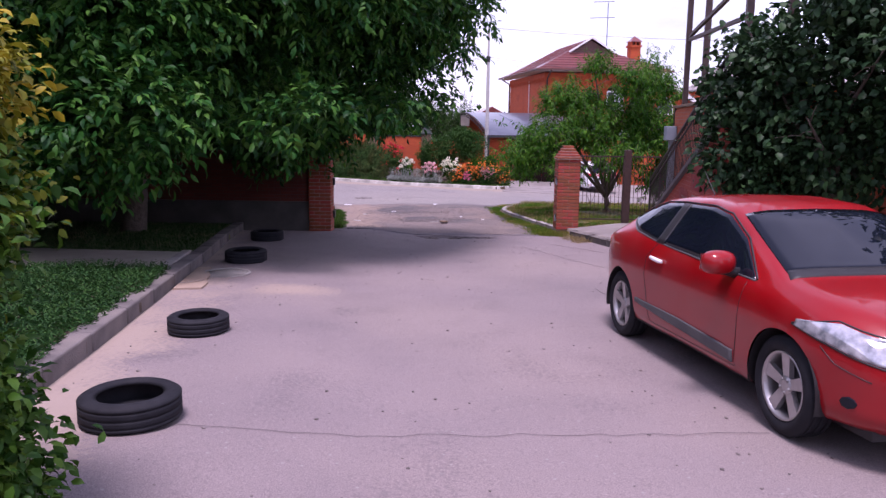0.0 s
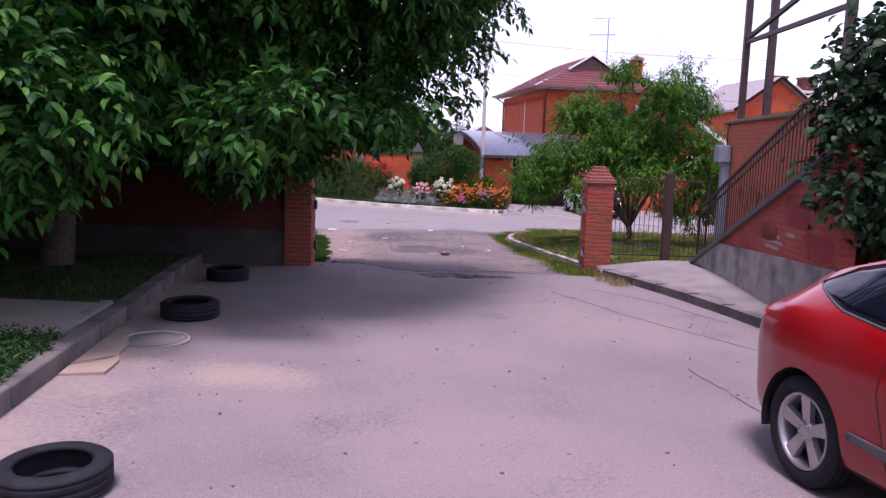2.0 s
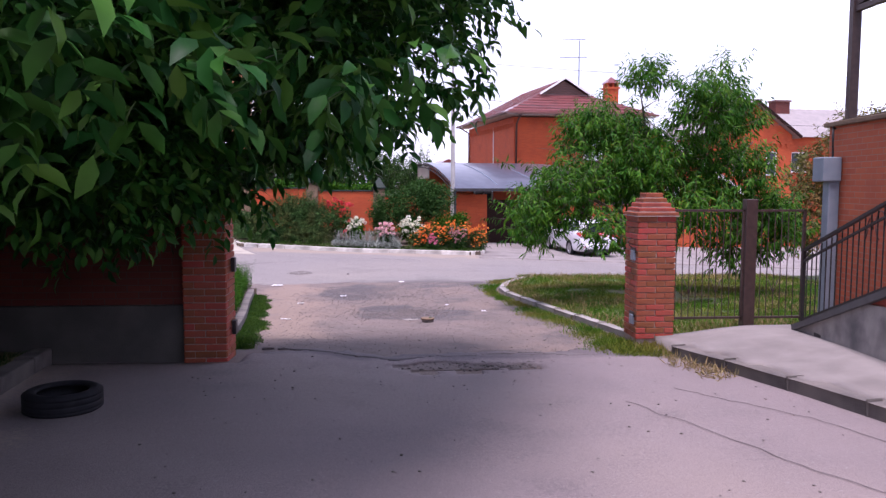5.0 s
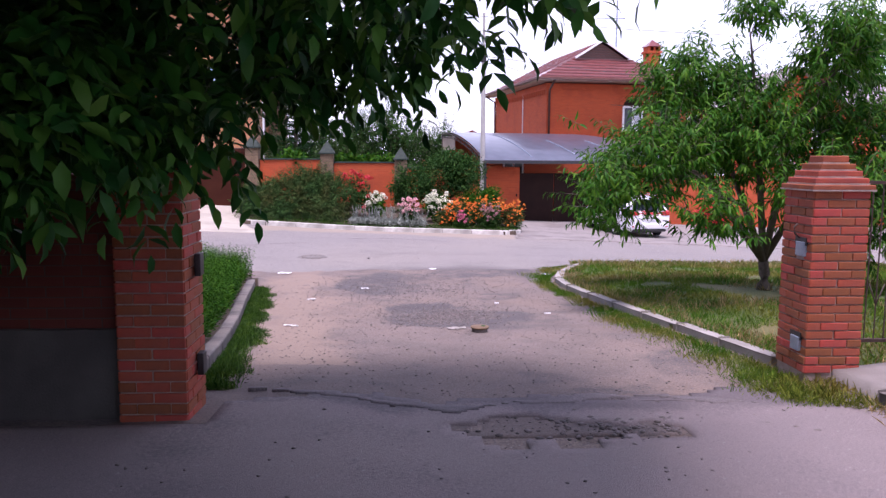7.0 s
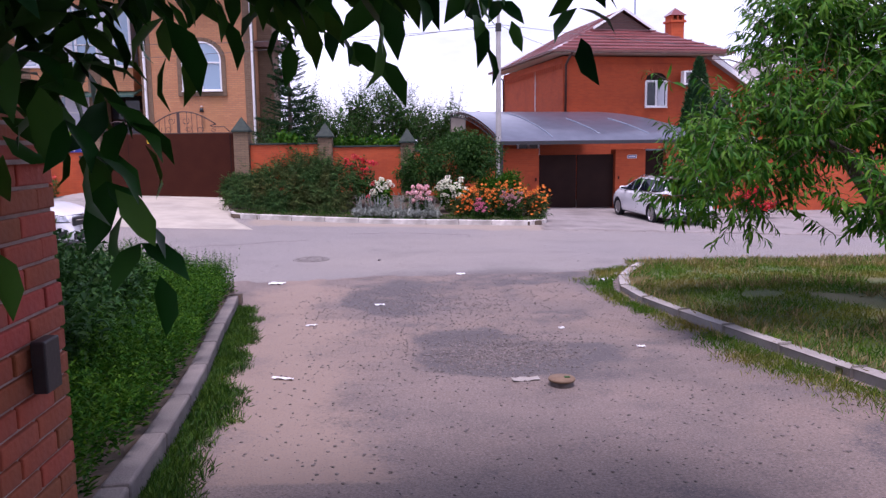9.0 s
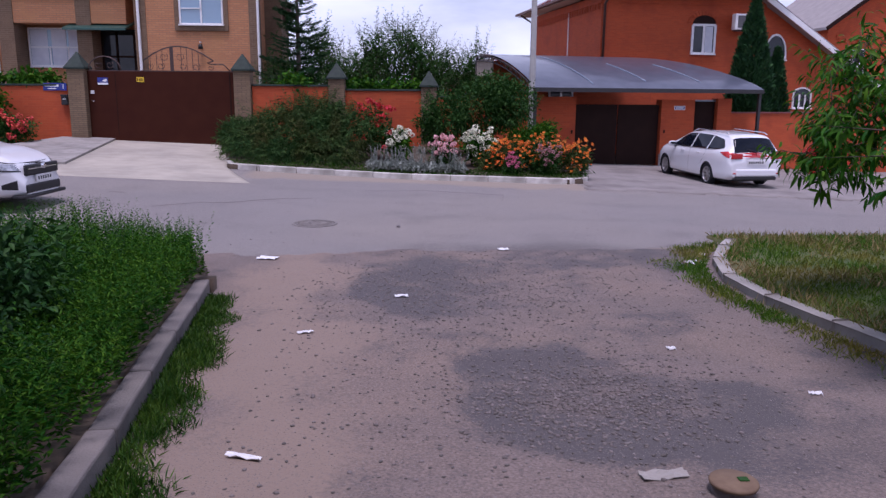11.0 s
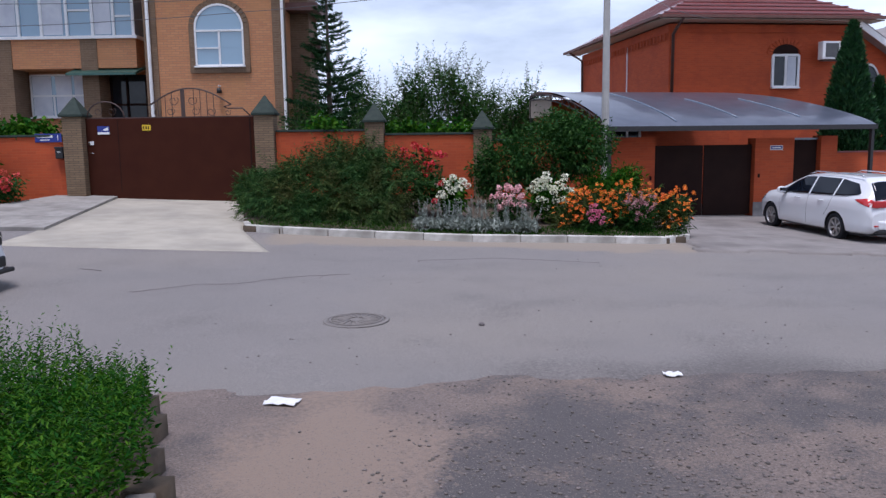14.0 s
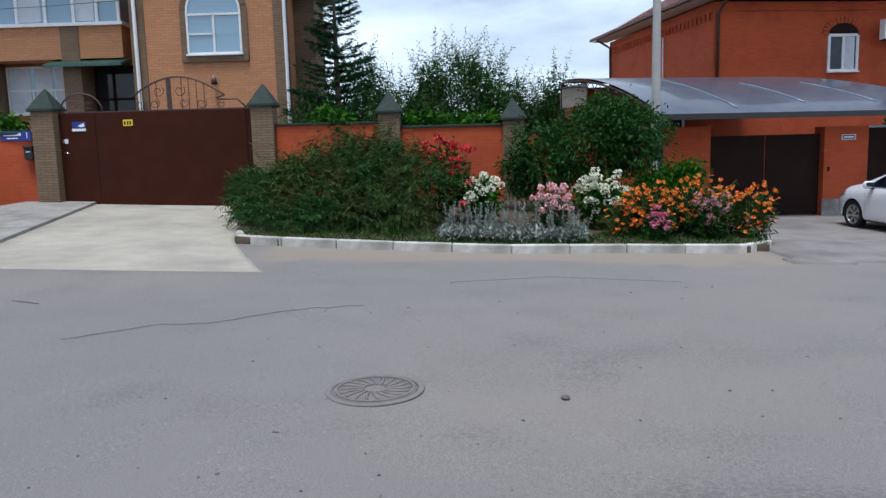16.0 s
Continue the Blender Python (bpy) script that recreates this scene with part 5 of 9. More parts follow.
# glazed bay on the upper floor, on brick piers
part("bay_floor", boxed(-17.0, -12.3, 47.35, 48.3, 3.55, 4.50), M_HOUSE_Y, oh)
part("bay_ledge", boxed(-17.08, -12.22, 47.25, 48.3, 4.50, 4.60), M_WHITE, oh, "white ledge under the bay glazing")
bay = part("bay_window", boxed(-16.95, -12.35, 47.40, 48.25, 4.6, 7.0), M_GLASS_SKY, oh, "wide white-framed bay glazing with pale curtains")
for x in (-16.95, -16.2, -15.45, -14.6, -13.75, -13.05, -12.4):
    part("mullion", boxed(x, x + 0.09, 47.34, 47.40, 4.6, 7.0), M_WHITE, bay)
for x0, x1 in ((-16.86, -16.25), (-15.4, -14.7), (-13.65, -13.1)):
    part("curtain", boxed(x0, x1, 47.385, 47.398, 4.65, 7.0), M_CURTAIN, bay)
for z in (5.4,):
    part("transom", boxed(-14.55, -13.8, 47.35, 47.40, z, z + 0.06), M_WHITE, bay)
    part("transom", boxed(-13.0, -12.45, 47.35, 47.40, z - 0.2, z - 0.14), M_WHITE, bay)
part("bay_roof", boxed(-17.1, -12.2, 47.2, 48.3, 7.0, 8.5), M_HOUSE_Y, oh)
for x0, x1 in ((-17.0, -16.45), (-14.15, -13.6)):
    part("pier", boxed(x0, x1, 47.32, 48.3, -1.5, 4.49), M_TRIM_Y, oh, "brown brick pier")
lw = window(oh, -16.35, -14.2, 2.02, 3.42, 48.25, mull=(0.36, 0.68), trans=2.72, glass=M_GLASS_SKY)
for x0, x1 in ((-16.3, -15.65), (-15.5, -14.95), (-14.85, -14.25)):
    part("curtain", boxed(x0, x1, 48.20, 48.215, 2.05, 3.38), M_CURTAIN, lw)
part("porch_back", boxed(-13.6, -12.3, 48.2, 48.3, -0.5, 3.4), M_GLASS_DK, oh, "dark glazed porch")
for x in (-13.6, -13.05, -12.38):
    part("porch_frame", boxed(x, x + 0.07, 48.15, 48.2, -0.5, 3.3), M_GATE_DK, oh)
part("porch_rail", boxed(-13.6, -12.3, 48.15, 48.2, 2.35, 2.42), M_GATE_DK, oh)
b = bmesh.new()
xz_prism(b, [(-14.5, 3.28), (-12.2, 3.28), (-12.2, 3.36), (-14.5, 3.36)], 46.9, 48.3)
for v in b.verts:
    v.co.z += (v.co.y - 46.9) * 0.28
part("awning", b, M_AWN_GREEN, oh, "green sheet-metal porch awning")
window(oh, -19.2, -17.55, 4.35, 5.2, 48.3, arch=0.6, mull=(0.5,), trans=5.05)
window(oh, -19.0, -17.6, 1.2, 2.6, 48.3, mull=(0.5,), glass=M_GLASS_DK)
acl = thing("air_conditioner", (-6.62, 48.6, 3.85), "dark air conditioner unit on the side wall", "air conditioner")
part("case", boxed(0, 0.32, -0.4, 0.4, 0, 0.65, bev=0.02), M_EAVE, acl)
part("grille", boxed(0.32, 0.33, -0.28, 0.2, 0.08, 0.56), M_PLASTIC_BK, acl)
part("bracket", boxed(0, 0.3, -0.3, -0.27, -0.05, 0.0), M_IRON, acl)

# ---- orange brick house ----
rh = thing("orange_house", (6.6, 51.3, 0), "orange-red brick house with red metal-tile roof and white windows", "house", rz=8.0)
part("wall", boxed(0, 7.7, 0, 10.3, -2.2, 5.3), M_HOUSE_O, rh)
part("pilaster", boxed(-0.03, 0.5, -0.05, 0.0, 2.0, 5.2), M_HOUSE_O, rh)
part("cornice", boxed(-0.05, 7.75, -0.06, 0.0, 5.0, 5.3), M_HOUSE_O, rh)
part("cornice", boxed(-0.06, 0.0, 0.0, 10.3, 4.95, 5.3), M_HOUSE_O, rh)
teeth = None
for k in range(30):
    o = part("cornice_brick", teeth or boxed(-0.10, -0.06, 0.0, 0.14, 4.72, 4.97), M_HOUSE_O, rh)
    teeth = o.data
    o.matrix_basis = pose(0, 0.2 + 0.33 * k, 0)


def roof_main():
    b = bmesh.new()
    e0, e1, ez = -0.75, 8.5, 5.50
    rx, rz_ = 3.25, 7.62
    by = 11.0
    gy, gl, gr, gz = 0.75, 1.75, 4.80, 6.72
    P = lambda x, y, z: b.verts.new((x, y, z))
    fl, frr, bl, brr = P(e0, -0.85, ez), P(e1, -0.85, ez), P(e0, by, ez), P(e1, by, ez)
    g0, g1, ap, ab = P(gl, gy, gz), P(gr, gy, gz), P(rx, gy - 0.3, rz_), P(rx, by - 2.5, rz_)
    g2, g3 = P(gl, gy - 0.3, gz), P(gr, gy - 0.3, gz)
    b.faces.new((fl, frr, g1, g0))
    b.faces.new((bl, fl, g0, g2, ap, ab))
    b.faces.new((frr, brr, ab, ap, g3, g1))
    b.faces.new((brr, bl, ab))
    b.faces.new((bl, brr, frr, fl))
    bmesh.ops.recalc_face_normals(b, faces=b.faces)
    return b


roof = part("roof", roof_main(), M_ROOF_RED, rh, "dark red metal-tile roof with a small gable")
part("gablet", xz_prism(bmesh.new(), [(1.85, 6.70), (4.70, 6.70), (3.25, 7.52)], 0.70, 0.74), M_EAVE, roof, "dark louvred gablet")
for p, q in (((1.70, 0.46, 6.70), (3.25, 0.46, 7.66)), ((4.85, 0.46, 6.70), (3.25, 0.46, 7.66))):
    part("barge_board", bar(bmesh.new(), p, q, 0.05, 0.11), M_WHITE, roof)
for k in range(5):
    zz = 6.74 + 0.13 * k
    hw = 1.35 * (1 - (zz - 6.7) / 0.85)
    part("louvre", boxed(3.25 - hw, 3.25 + hw, 0.66, 0.70, zz, zz + 0.03), M_PIPE_BR, roof)
# ribs of the metal tiles on the front skirt and the left slope
tile = None
for k in range(7):
    t = (k + 0.5) / 7
    y, z = -0.85 + 1.6 * t, 5.50 + 1.22 * t + 0.03
    x0, x1 = -0.75 + 2.5 * t, 8.5 - 3.7 * t
    part("tile_course", bar(bmesh.new(), (x0, y, z), (x1, y, z), 0.06, 0.05), M_ROOF_RED, roof)
for k in range(26):
    y = -0.6 + 0.43 * k
    part("tile_rib", bar(bmesh.new(), (-0.72, y, 5.52), (3.15, y + (0.9 if y < 0.8 else 0) * 0, 7.60), 0.05, 0.04), M_ROOF_RED, roof) if 0.9 < y < 8.4 else None
part("gutter", bar(bmesh.new(), (-0.75, -0.9, 5.46), (8.5, -0.9, 5.46), 0.11, 0.11), M_EAVE, roof, "brown gutter")
part("gutter", bar(bmesh.new(), (-0.8, -0.9, 5.46), (-0.8, 11.0, 5.46), 0.11, 0.11), M_EAVE, roof)
part("soffit", boxed(-0.7, 8.4, -0.8, 0.0, 5.36, 5.40), M_SOFFIT, roof, "beige soffit boards")
part("soffit", boxed(-0.7, 0.0, 0.0, 10.9, 5.36, 5.40), M_SOFFIT, roof)
pp = [(0.15, -0.85, 5.42), (0.12, -0.45, 5.15), (0.10, -0.12, 4.90), (0.10, -0.10, 0.5)]
part("rain_pipe", tube(bmesh.new(), pp, 0.06, 8), M_PIPE_BR, rh, "brown rain pipe")
part("rain_pipe", tube(bmesh.new(), [(-0.75, 10.2, 5.4), (-0.12, 10.1, 5.0), (-0.1, 10.1, 1.0)], 0.06, 8), M_PIPE_BR, rh, "brown rain pipe")
part("cable_duct", boxed(-0.04, 0.0, 4.2, 4.26, 2.4, 5.0), M_WHITE, rh, "thin white conduit")
ch = part("chimney", boxed(6.4, 7.1, 1.6, 2.3, 5.6, 7.25), M_HOUSE_O, rh, "brick chimney with a small hood")
part("chimney_collar", boxed(6.32, 7.18, 1.52, 2.38, 7.25, 7.36), M_HOUSE_O, ch)
for x0 in (6.4, 6.70, 7.0):
    part("chimney_vent", boxed(x0, x0 + 0.1, 1.6, 2.3, 7.36, 7.6), M_HOUSE_O, ch)
b = bmesh.new()
bmesh.ops.create_cone(b, cap_ends=True, segments=4, radius1=0.62, radius2=0.02, depth=0.4, matrix=Matrix.Translation((6.75, 1.95, 7.8)) @ Matrix.Rotation(radians(45), 4, "Z"))
part("chimney_hood", b, M_ROOF_RED, ch)
an = part("antenna", rod(bmesh.new(), (5.5, 4.0, 6.4), (5.5, 4.0, 10.5), 0.04, seg=6), M_TIN, rh, "thin television antenna")
for z, w in ((10.5, 1.1), (9.4, 1.3)):
    part("antenna_arm", rod(bmesh.new(), (5.5 - w, 4.0, z), (5.5 + w * 0.4, 4.0, z + 0.1), 0.03, seg=5), M_TIN, an)
w1 = window(rh, 4.28, 5.36, 2.92, 4.14, 0.0, mull=(0.5,), glass=M_GLASS_DK, fw=0.10)
part("arch_infill", xz_prism(bmesh.new(), [(4.28, 4.20), (5.36, 4.20)] + [(4.82 + 0.54 * math.cos(math.pi * k / 12), 4.20 + 0.36 * math.sin(math.pi * k / 12)) for k in range(13)][1:-1], -0.03, 0.0), M_GATE_DK, w1, "dark brown panel in the arch")
part("curtain", boxed(4.90, 5.26, -0.036, -0.031, 2.98, 4.08), M_CURTAIN, w1)
b = bmesh.new()
for k in range(14):
    a0, a1 = math.pi * k / 14, math.pi * (k + 1) / 14
    xz_prism(b, [(4.82 + r * math.cos(a), 4.18 + (r - 0.2) * math.sin(a)) for r, a in ((0.58, a0 + 0.02), (0.80, a0 + 0.02), (0.80, a1 - 0.02), (0.58, a1 - 0.02))], -0.06, 0.0)
part("brick_arch", b, M_HOUSE_O, rh)
ac = thing("air_conditioner", (13.0, 51.82, 3.92), "white air conditioner unit under the eave", "air conditioner", rz=8.0)
part("case", boxed(-0.48, 0.48, -0.32, 0, 0, 0.68, bev=0.02), M_WHITE, ac)
part("grille", boxed(-0.36, 0.18, -0.335, -0.32, 0.08, 0.60), M_TRIM_GREY, ac)
part("bracket", boxed(-0.4, 0.4, -0.25, 0, -0.06, 0.0), M_IRON, ac)
# lower wing under a long slope
b = xz_prism(bmesh.new(), [(7.7, -2.2), (15.6, -2.2), (15.6, 0.3), (11.4, 2.9), (7.7, 5.1)], 0.06, 9.5)
part("wing_wall", b, M_HOUSE_O, rh)
part("wing_roof", xz_prism(bmesh.new(), [(7.5, 5.25), (16.2, -0.2), (16.2, 0.05), (7.5, 5.5)], -0.55, 10), M_ROOF_GREY, rh, "grey sloping wing roof")
part("barge_board", bar(bmesh.new(), (7.5, -0.58, 5.28), (16.2, -0.58, -0.18), 0.06, 0.22), M_WHITE, rh, "white barge board along the slope")
window(rh, 7.9, 8.95, 2.72, 2.9, 0.06, arch=0.9, mull=(), glass=M_GLASS_DK, fw=0.09)
window(rh, 9.55, 10.45, 0.55, 1.15, 0.06, arch=0.3, mull=(0.35, 0.68), glass=M_GLASS_DK, fw=0.07)

# ---- garage front under the canopy ----
ga = thing("garage_front", (4.05, 43.98, 0), "orange brick garage front with dark brown sheet gates", "garage", rz=11.7)
part("wall", boxed(-1.55, 0.0, -0.15, 0.25, -2.0, 0.98), M_HOUSE_O, ga)
part("wall", boxed(3.28, 4.60, -0.15, 0.25, -2.0, 0.90), M_HOUSE_O, ga)
part("wall", boxed(5.53, 6.10, -0.15, 0.25, -2.0, 0.95), M_HOUSE_O, ga)
part("wall", boxed(6.10, 22.0, 0.0, 0.25, -2.2, 0.42), M_HOUSE_O, ga)
part("coping", boxed(6.10, 22.0, -0.04, 0.29, 0.42, 0.47), M_ROOF_RED, ga)
part("wall_foot", boxed(3.26, 4.62, -0.17, -0.15, -2.0, -1.02), M_PLINTH, ga, "grey painted foot of the wall")
for x0, x1 in ((0.0, 1.66), (1.68, 3.28)):
    lf = part("gate_leaf", boxed(x0 + 0.01, x1 - 0.01, 0.02, 0.07, -1.40, 0.72, bev=0.006), M_GATE_DK, ga)
part("door", boxed(4.62, 5.51, 0.02, 0.07, -1.5, 0.84, bev=0.006), M_GATE_DK, ga, "dark brown sheet door")
part("lintel", boxed(4.6, 5.53, 0.0, 0.2, 0.84, 0.90), M_TIN, ga)
for x in (-0.13, 3.42):
    part("bell", boxed(x - 0.03, x + 0.03, -0.17, -0.15, -0.28, -0.16), M_GATE_DK, ga)
sg = part("name_plate", boxed(3.78, 4.20, -0.165, -0.15, 0.54, 0.68), M_WHITE, ga, "small blue and white plate")
part("text_bar", boxed(3.80, 4.18, -0.169, -0.165, 0.56, 0.66), M_BLUE, sg)
part("text_bar", boxed(3.84, 4.14, -0.172, -0.169, 0.59, 0.63), M_WHITE, sg)
part("carport_back", boxed(-1.5, 6.0, 5.6, 5.8, -2.0, 2.4), M_HOUSE_O, ga, "brick back wall under the canopy")
bw = part("small_window", boxed(1.2, 2.3, 5.5, 5.6, 0.55, 1.45), M_GLASS_DK, ga)
for x in (1.2, 1.72, 2.22):
    part("window_bar", boxed(x, x + 0.08, 5.46, 5.5, 0.55, 1.45), M_WHITE, bw)
part("window_bar", boxed(1.2, 2.3, 5.46, 5.5, 1.40, 1.48), M_WHITE, bw)

cn = thing("canopy", (2.41, 42.35, 0), "arched smoky polycarbonate canopy on a steel frame", "canopy", rz=14.5)
CW, CD = 8.85, 6.9


def can_curve(t):
    return t * CD, 1.26 + 1.36 * math.sin(min(t * 1.05, 1.0) * math.pi / 2) ** 0.85


b = bmesh.new()
NS = 24
top, bot = [], []
for k in range(NS + 1):
    y, z = can_curve(k / NS)
    x0, x1 = 0.35 * k / NS, CW - 2.6 * (k / NS) ** 1.3
    top.append([b.verts.new((x0 + (x1 - x0) * i / 8, y, z)) for i in range(9)])
    bot.append([b.verts.new((x0 + (x1 - x0) * i / 8, y, z - 0.012)) for i in range(9)])
for a, c in zip(top, top[1:]):
    for i in range(8):
        b.faces.new((a[i], a[i + 1], c[i + 1], c[i])).smooth = True
for a, c in zip(bot, bot[1:]):
    for i in range(8):
        b.faces.new((a[i], c[i], c[i + 1], a[i + 1])).smooth = True
part("canopy_sheet", b, M_CANOPY, cn)
for f in (0.0, 0.25, 0.5, 0.75, 1.0):
    pts = []
    for k in range(NS + 1):
        y, z = can_curve(k / NS)
        x0, x1 = 0.35 * k / NS, CW - 2.6 * (k / NS) ** 1.3
        pts.append((x0 + (x1 - x0) * f, y, z + (0.012 if 0 < f < 1 else -0.03)))
    if 0 < f < 1:
        part("joint_strip", tube(bmesh.new(), pts[2:11] if f > 0.3 else pts[1:16], 0.022, 5), M_TIN, cn, "bright joint strip")
    part("rib", tube(bmesh.new(), [(x, y, z - 0.06) for x, y, z in pts], 0.03, 6), M_IRON, cn)
for f in (0.12, 0.28, 0.45, 0.65, 0.85):
    y, z = can_curve(f)
    part("purlin", bar(bmesh.new(), (0.35 * f, y, z - 0.10), (CW - 2.6 * f ** 1.3, y, z - 0.10), 0.05, 0.09), M_BLACK_IRON, cn, "dark steel purlin under the sheet")
part("front_beam", bar(bmesh.new(), (0, 0.02, 1.20), (CW, 0.02, 1.20), 0.06, 0.14), M_BLACK_IRON, cn, "dark steel front beam")
part("tie_beam", bar(bmesh.new(), (0.3, 0.6, 1.12), (0.35, CD, 1.3), 0.05, 0.06), M_BLACK_IRON, cn)
truss = part("end_truss", tube(bmesh.new(), [(0.35 * k / NS - 0.03, can_curve(k / NS)[0], can_curve(k / NS)[1] - 0.26) for k in range(NS + 1)], 0.02, 5), M_BLACK_IRON, cn, "open steel truss under the arch")
for k in range(0, NS, 2):
    (ya, za), (yb, zb2), (yc, zc) = can_curve(k / NS), can_curve((k + 1) / NS), can_curve((k + 2) / NS)
    part("truss_web", tube(bmesh.new(), [(0.35 * k / NS - 0.03, ya, za - 0.26), (0.35 * (k + 1) / NS - 0.03, yb, zb2 - 0.05), (0.35 * (k + 2) / NS - 0.03, yc, zc - 0.26)], 0.013, 5), M_BLACK_IRON, truss)
part("side_panel", boxed(0.32, 0.36, 4.9, CD, 1.75, 2.40), M_SOFFIT, cn, "pale side panel under the arch")
for x, y in ((0.05, 0.1), (CW - 0.1, 0.1), (0.36, CD - 0.1), (CW - 2.6, CD - 0.1)):
    part("canopy_post", boxed(x - 0.05, x + 0.05, y - 0.05, y + 0.05, -1.8, 1.2 if y < 1 else 2.5), M_BLACK_IRON, cn)

# ---- pole and wires ----
pole = thing("utility_pole", (2.34, 42.55, -1.05), "grey concrete utility pole with wires", "pole")
part("shaft", rod(bmesh.new(), (0, 0, -0.2), (0, 0, 6.5), 0.115, 0.085, 10), M_POLE, pole)
part("insulator_box", boxed(-0.1, 0.1, -0.1, 0.1, 6.25, 6.55, bev=0.02), M_PLASTIC_BK, pole)
part("pole_top", rod(bmesh.new(), (0, 0, 6.5), (0, 0, 8.2), 0.06, 0.05, 8), M_POLE, pole)


def wire(p, q, sag, n=14):
    p, q = Vector(p), Vector(q)
    pts = [p.lerp(q, k / n) - Vector((0, 0, 4 * sag * (k / n) * (1 - k / n))) for k in range(n + 1)]
    ob = solid("overhead_wire", tube(bmesh.new(), pts, 0.009, 4), M_TRIM_GREY, "thin grey overhead wire", "wire", "", group="overhead wires")
    return ob


wire((2.34, 42.5, 5.45), (-40, 46, 6.4), 1.5)
wire((2.34, 42.5, 5.45), (9.0, 52.0, 5.6), 0.4)
wire((2.34, 42.5, 5.45), (45, 46, 6.0), 1.4)
wire((2.34, 42.5, 5.35), (-40, 45.0, 7.2), 1.2)
wire((2.34, 42.5, 7.0), (45, 50, 9.5), 1.2)
wire((2.34, 42.5, 7.0), (-40, 46, 9.0), 1.2)

# ---- house behind the annex, far backdrop ----
h2 = thing("far_brick_house", (24.9, 66.7, 0), "distant orange brick house with a gable, a grey roof and chimneys", "house", rz=8)
part("gable_wall", xz_prism(bmesh.new(), [(0, -3), (7.2, -3), (7.2, 5.5), (3.6, 7.95), (0, 5.5)], 0, 9), M_HOUSE_O, h2)
part("wall", boxed(7.2, 20, 2.5, 11, -3, 5.6), M_HOUSE_O, h2)
part("gable_roof", xz_prism(bmesh.new(), [(-0.5, 5.22), (3.6, 8.02), (7.7, 5.22), (7.7, 5.40), (3.6, 8.22), (-0.5, 5.40)], -0.5, 9), M_ROOF_GREY, h2, "grey roof over the gable")
for xa, xb in ((-0.5, 3.6), (7.7, 3.6)):
    part("barge_board", bar(bmesh.new(), (xa, -0.53, 5.30), (xb, -0.53, 8.12), 0.06, 0.24), M_GATE_DK, h2, "dark barge board")
b = bmesh.new()
v = [b.verts.new(c) for c in ((3.4, 1.9, 5.5), (20.6, 1.9, 5.5), (20.6, 11.6, 5.5), (3.4, 11.6, 5.5), (3.6, 6.5, 8.3), (17.5, 6.5, 8.3))]
for f in ((0, 1, 5, 4), (1, 2, 5), (2, 3, 4, 5), (3, 0, 4), (3, 2, 1, 0)):
    b.faces.new([v[i] for i in f])
bmesh.ops.recalc_face_normals(b, faces=b.faces)
part("roof", b, M_ROOF_GREY, h2, "grey slate roof")
for x in (6.6, 9.6):
    c = part("chimney", boxed(x, x + 1.4, 5.6, 6.6, 7.4, 8.8), M_WALL_DK, h2)
    part("chimney_cap", boxed(x - 0.1, x + 1.5, 5.5, 6.7, 8.8, 8.95), M_EAVE, c)
part("cornice", boxed(0.6, 7.2, -0.10, 0.0, 4.75, 4.98), M_HOUSE_O, h2)
dent = None
for k in range(14):
    o = part("cornice_brick", dent or boxed(0, 0.22, -0.08, 0.0, 4.5, 4.75), M_HOUSE_O, h2)
    dent = o.data
    o.matrix_basis = pose(0.8 + 0.45 * k, 0, 0)
for x in (1.9, 4.9):
    window(h2, x, x + 0.85, 2.3, 4.1, 0.0, glass=M_GLASS_DK, mull=(), trans=3.2)
for x in (9.0, 13.0):
    window(h2, x, x + 1.4, 2.6, 4.2, 2.5, glass=M_GLASS_DK)
h3 = thing("far_house", (1.0, 66.0, 0), "small distant brick house with a tiled roof", "house", rz=4)
part("wall", boxed(0, 6, 0, 6, -3, 1.6), M_HOUSE_O, h3)
part("roof", xz_prism(bmesh.new(), [(-0.6, 1.5), (6.6, 1.5), (3, 3.4)], -0.5, 6.5), M_ROOF_RED, h3)

# ---- tyres and cars ----
def tyre_profile(ro, ri, w, groove=0.0):
    h = w / 2
    p = [(ri, -h * 0.72), (ri + 0.02, -h * 0.9), ((ro + ri) / 2, -h * 1.0), (ro - 0.035, -h * 0.94), (ro - 0.012, -h * 0.80)]
    for k in (-0.5, 0.0, 0.5):
        p += [(ro, h * (k - 0.2)), (ro, h * (k - 0.045)), (ro - groove, h * (k - 0.035)), (ro - groove, h * (k + 0.035)), (ro, h * (k + 0.045)), (ro, h * (k + 0.2))]
    p += [(ro - 0.012, h * 0.80), (ro - 0.035, h * 0.94), ((ro + ri) / 2, h), (ri + 0.02, h * 0.9), (ri, h * 0.72), (ri + 0.018, h * 0.6), (ro - 0.03, h * 0.55), (ro - 0.03, -h * 0.55), (ri + 0.018, -h * 0.6)]
    return p


def loose_tyre(x, y, rot, label, size=1.0):
    root = thing("tyre", (x, y, G(x, y) + 0.012), label, "tyre", "tyres along the kerb", rz=rot)
    ob = part("carcass", lathe(bmesh.new(), tyre_profile(0.306, 0.195, 0.19, 0.003), 56, m=Matrix.Translation((0, 0, 0.095))), M_TYRE, root)
    root.scale = (size, size, size)
    part("bead", lathe(bmesh.new(), [(0.198, 0.160), (0.208, 0.172), (0.218, 0.174), (0.208, 0.168)], 48), M_PLASTIC_BK, root)
    return root


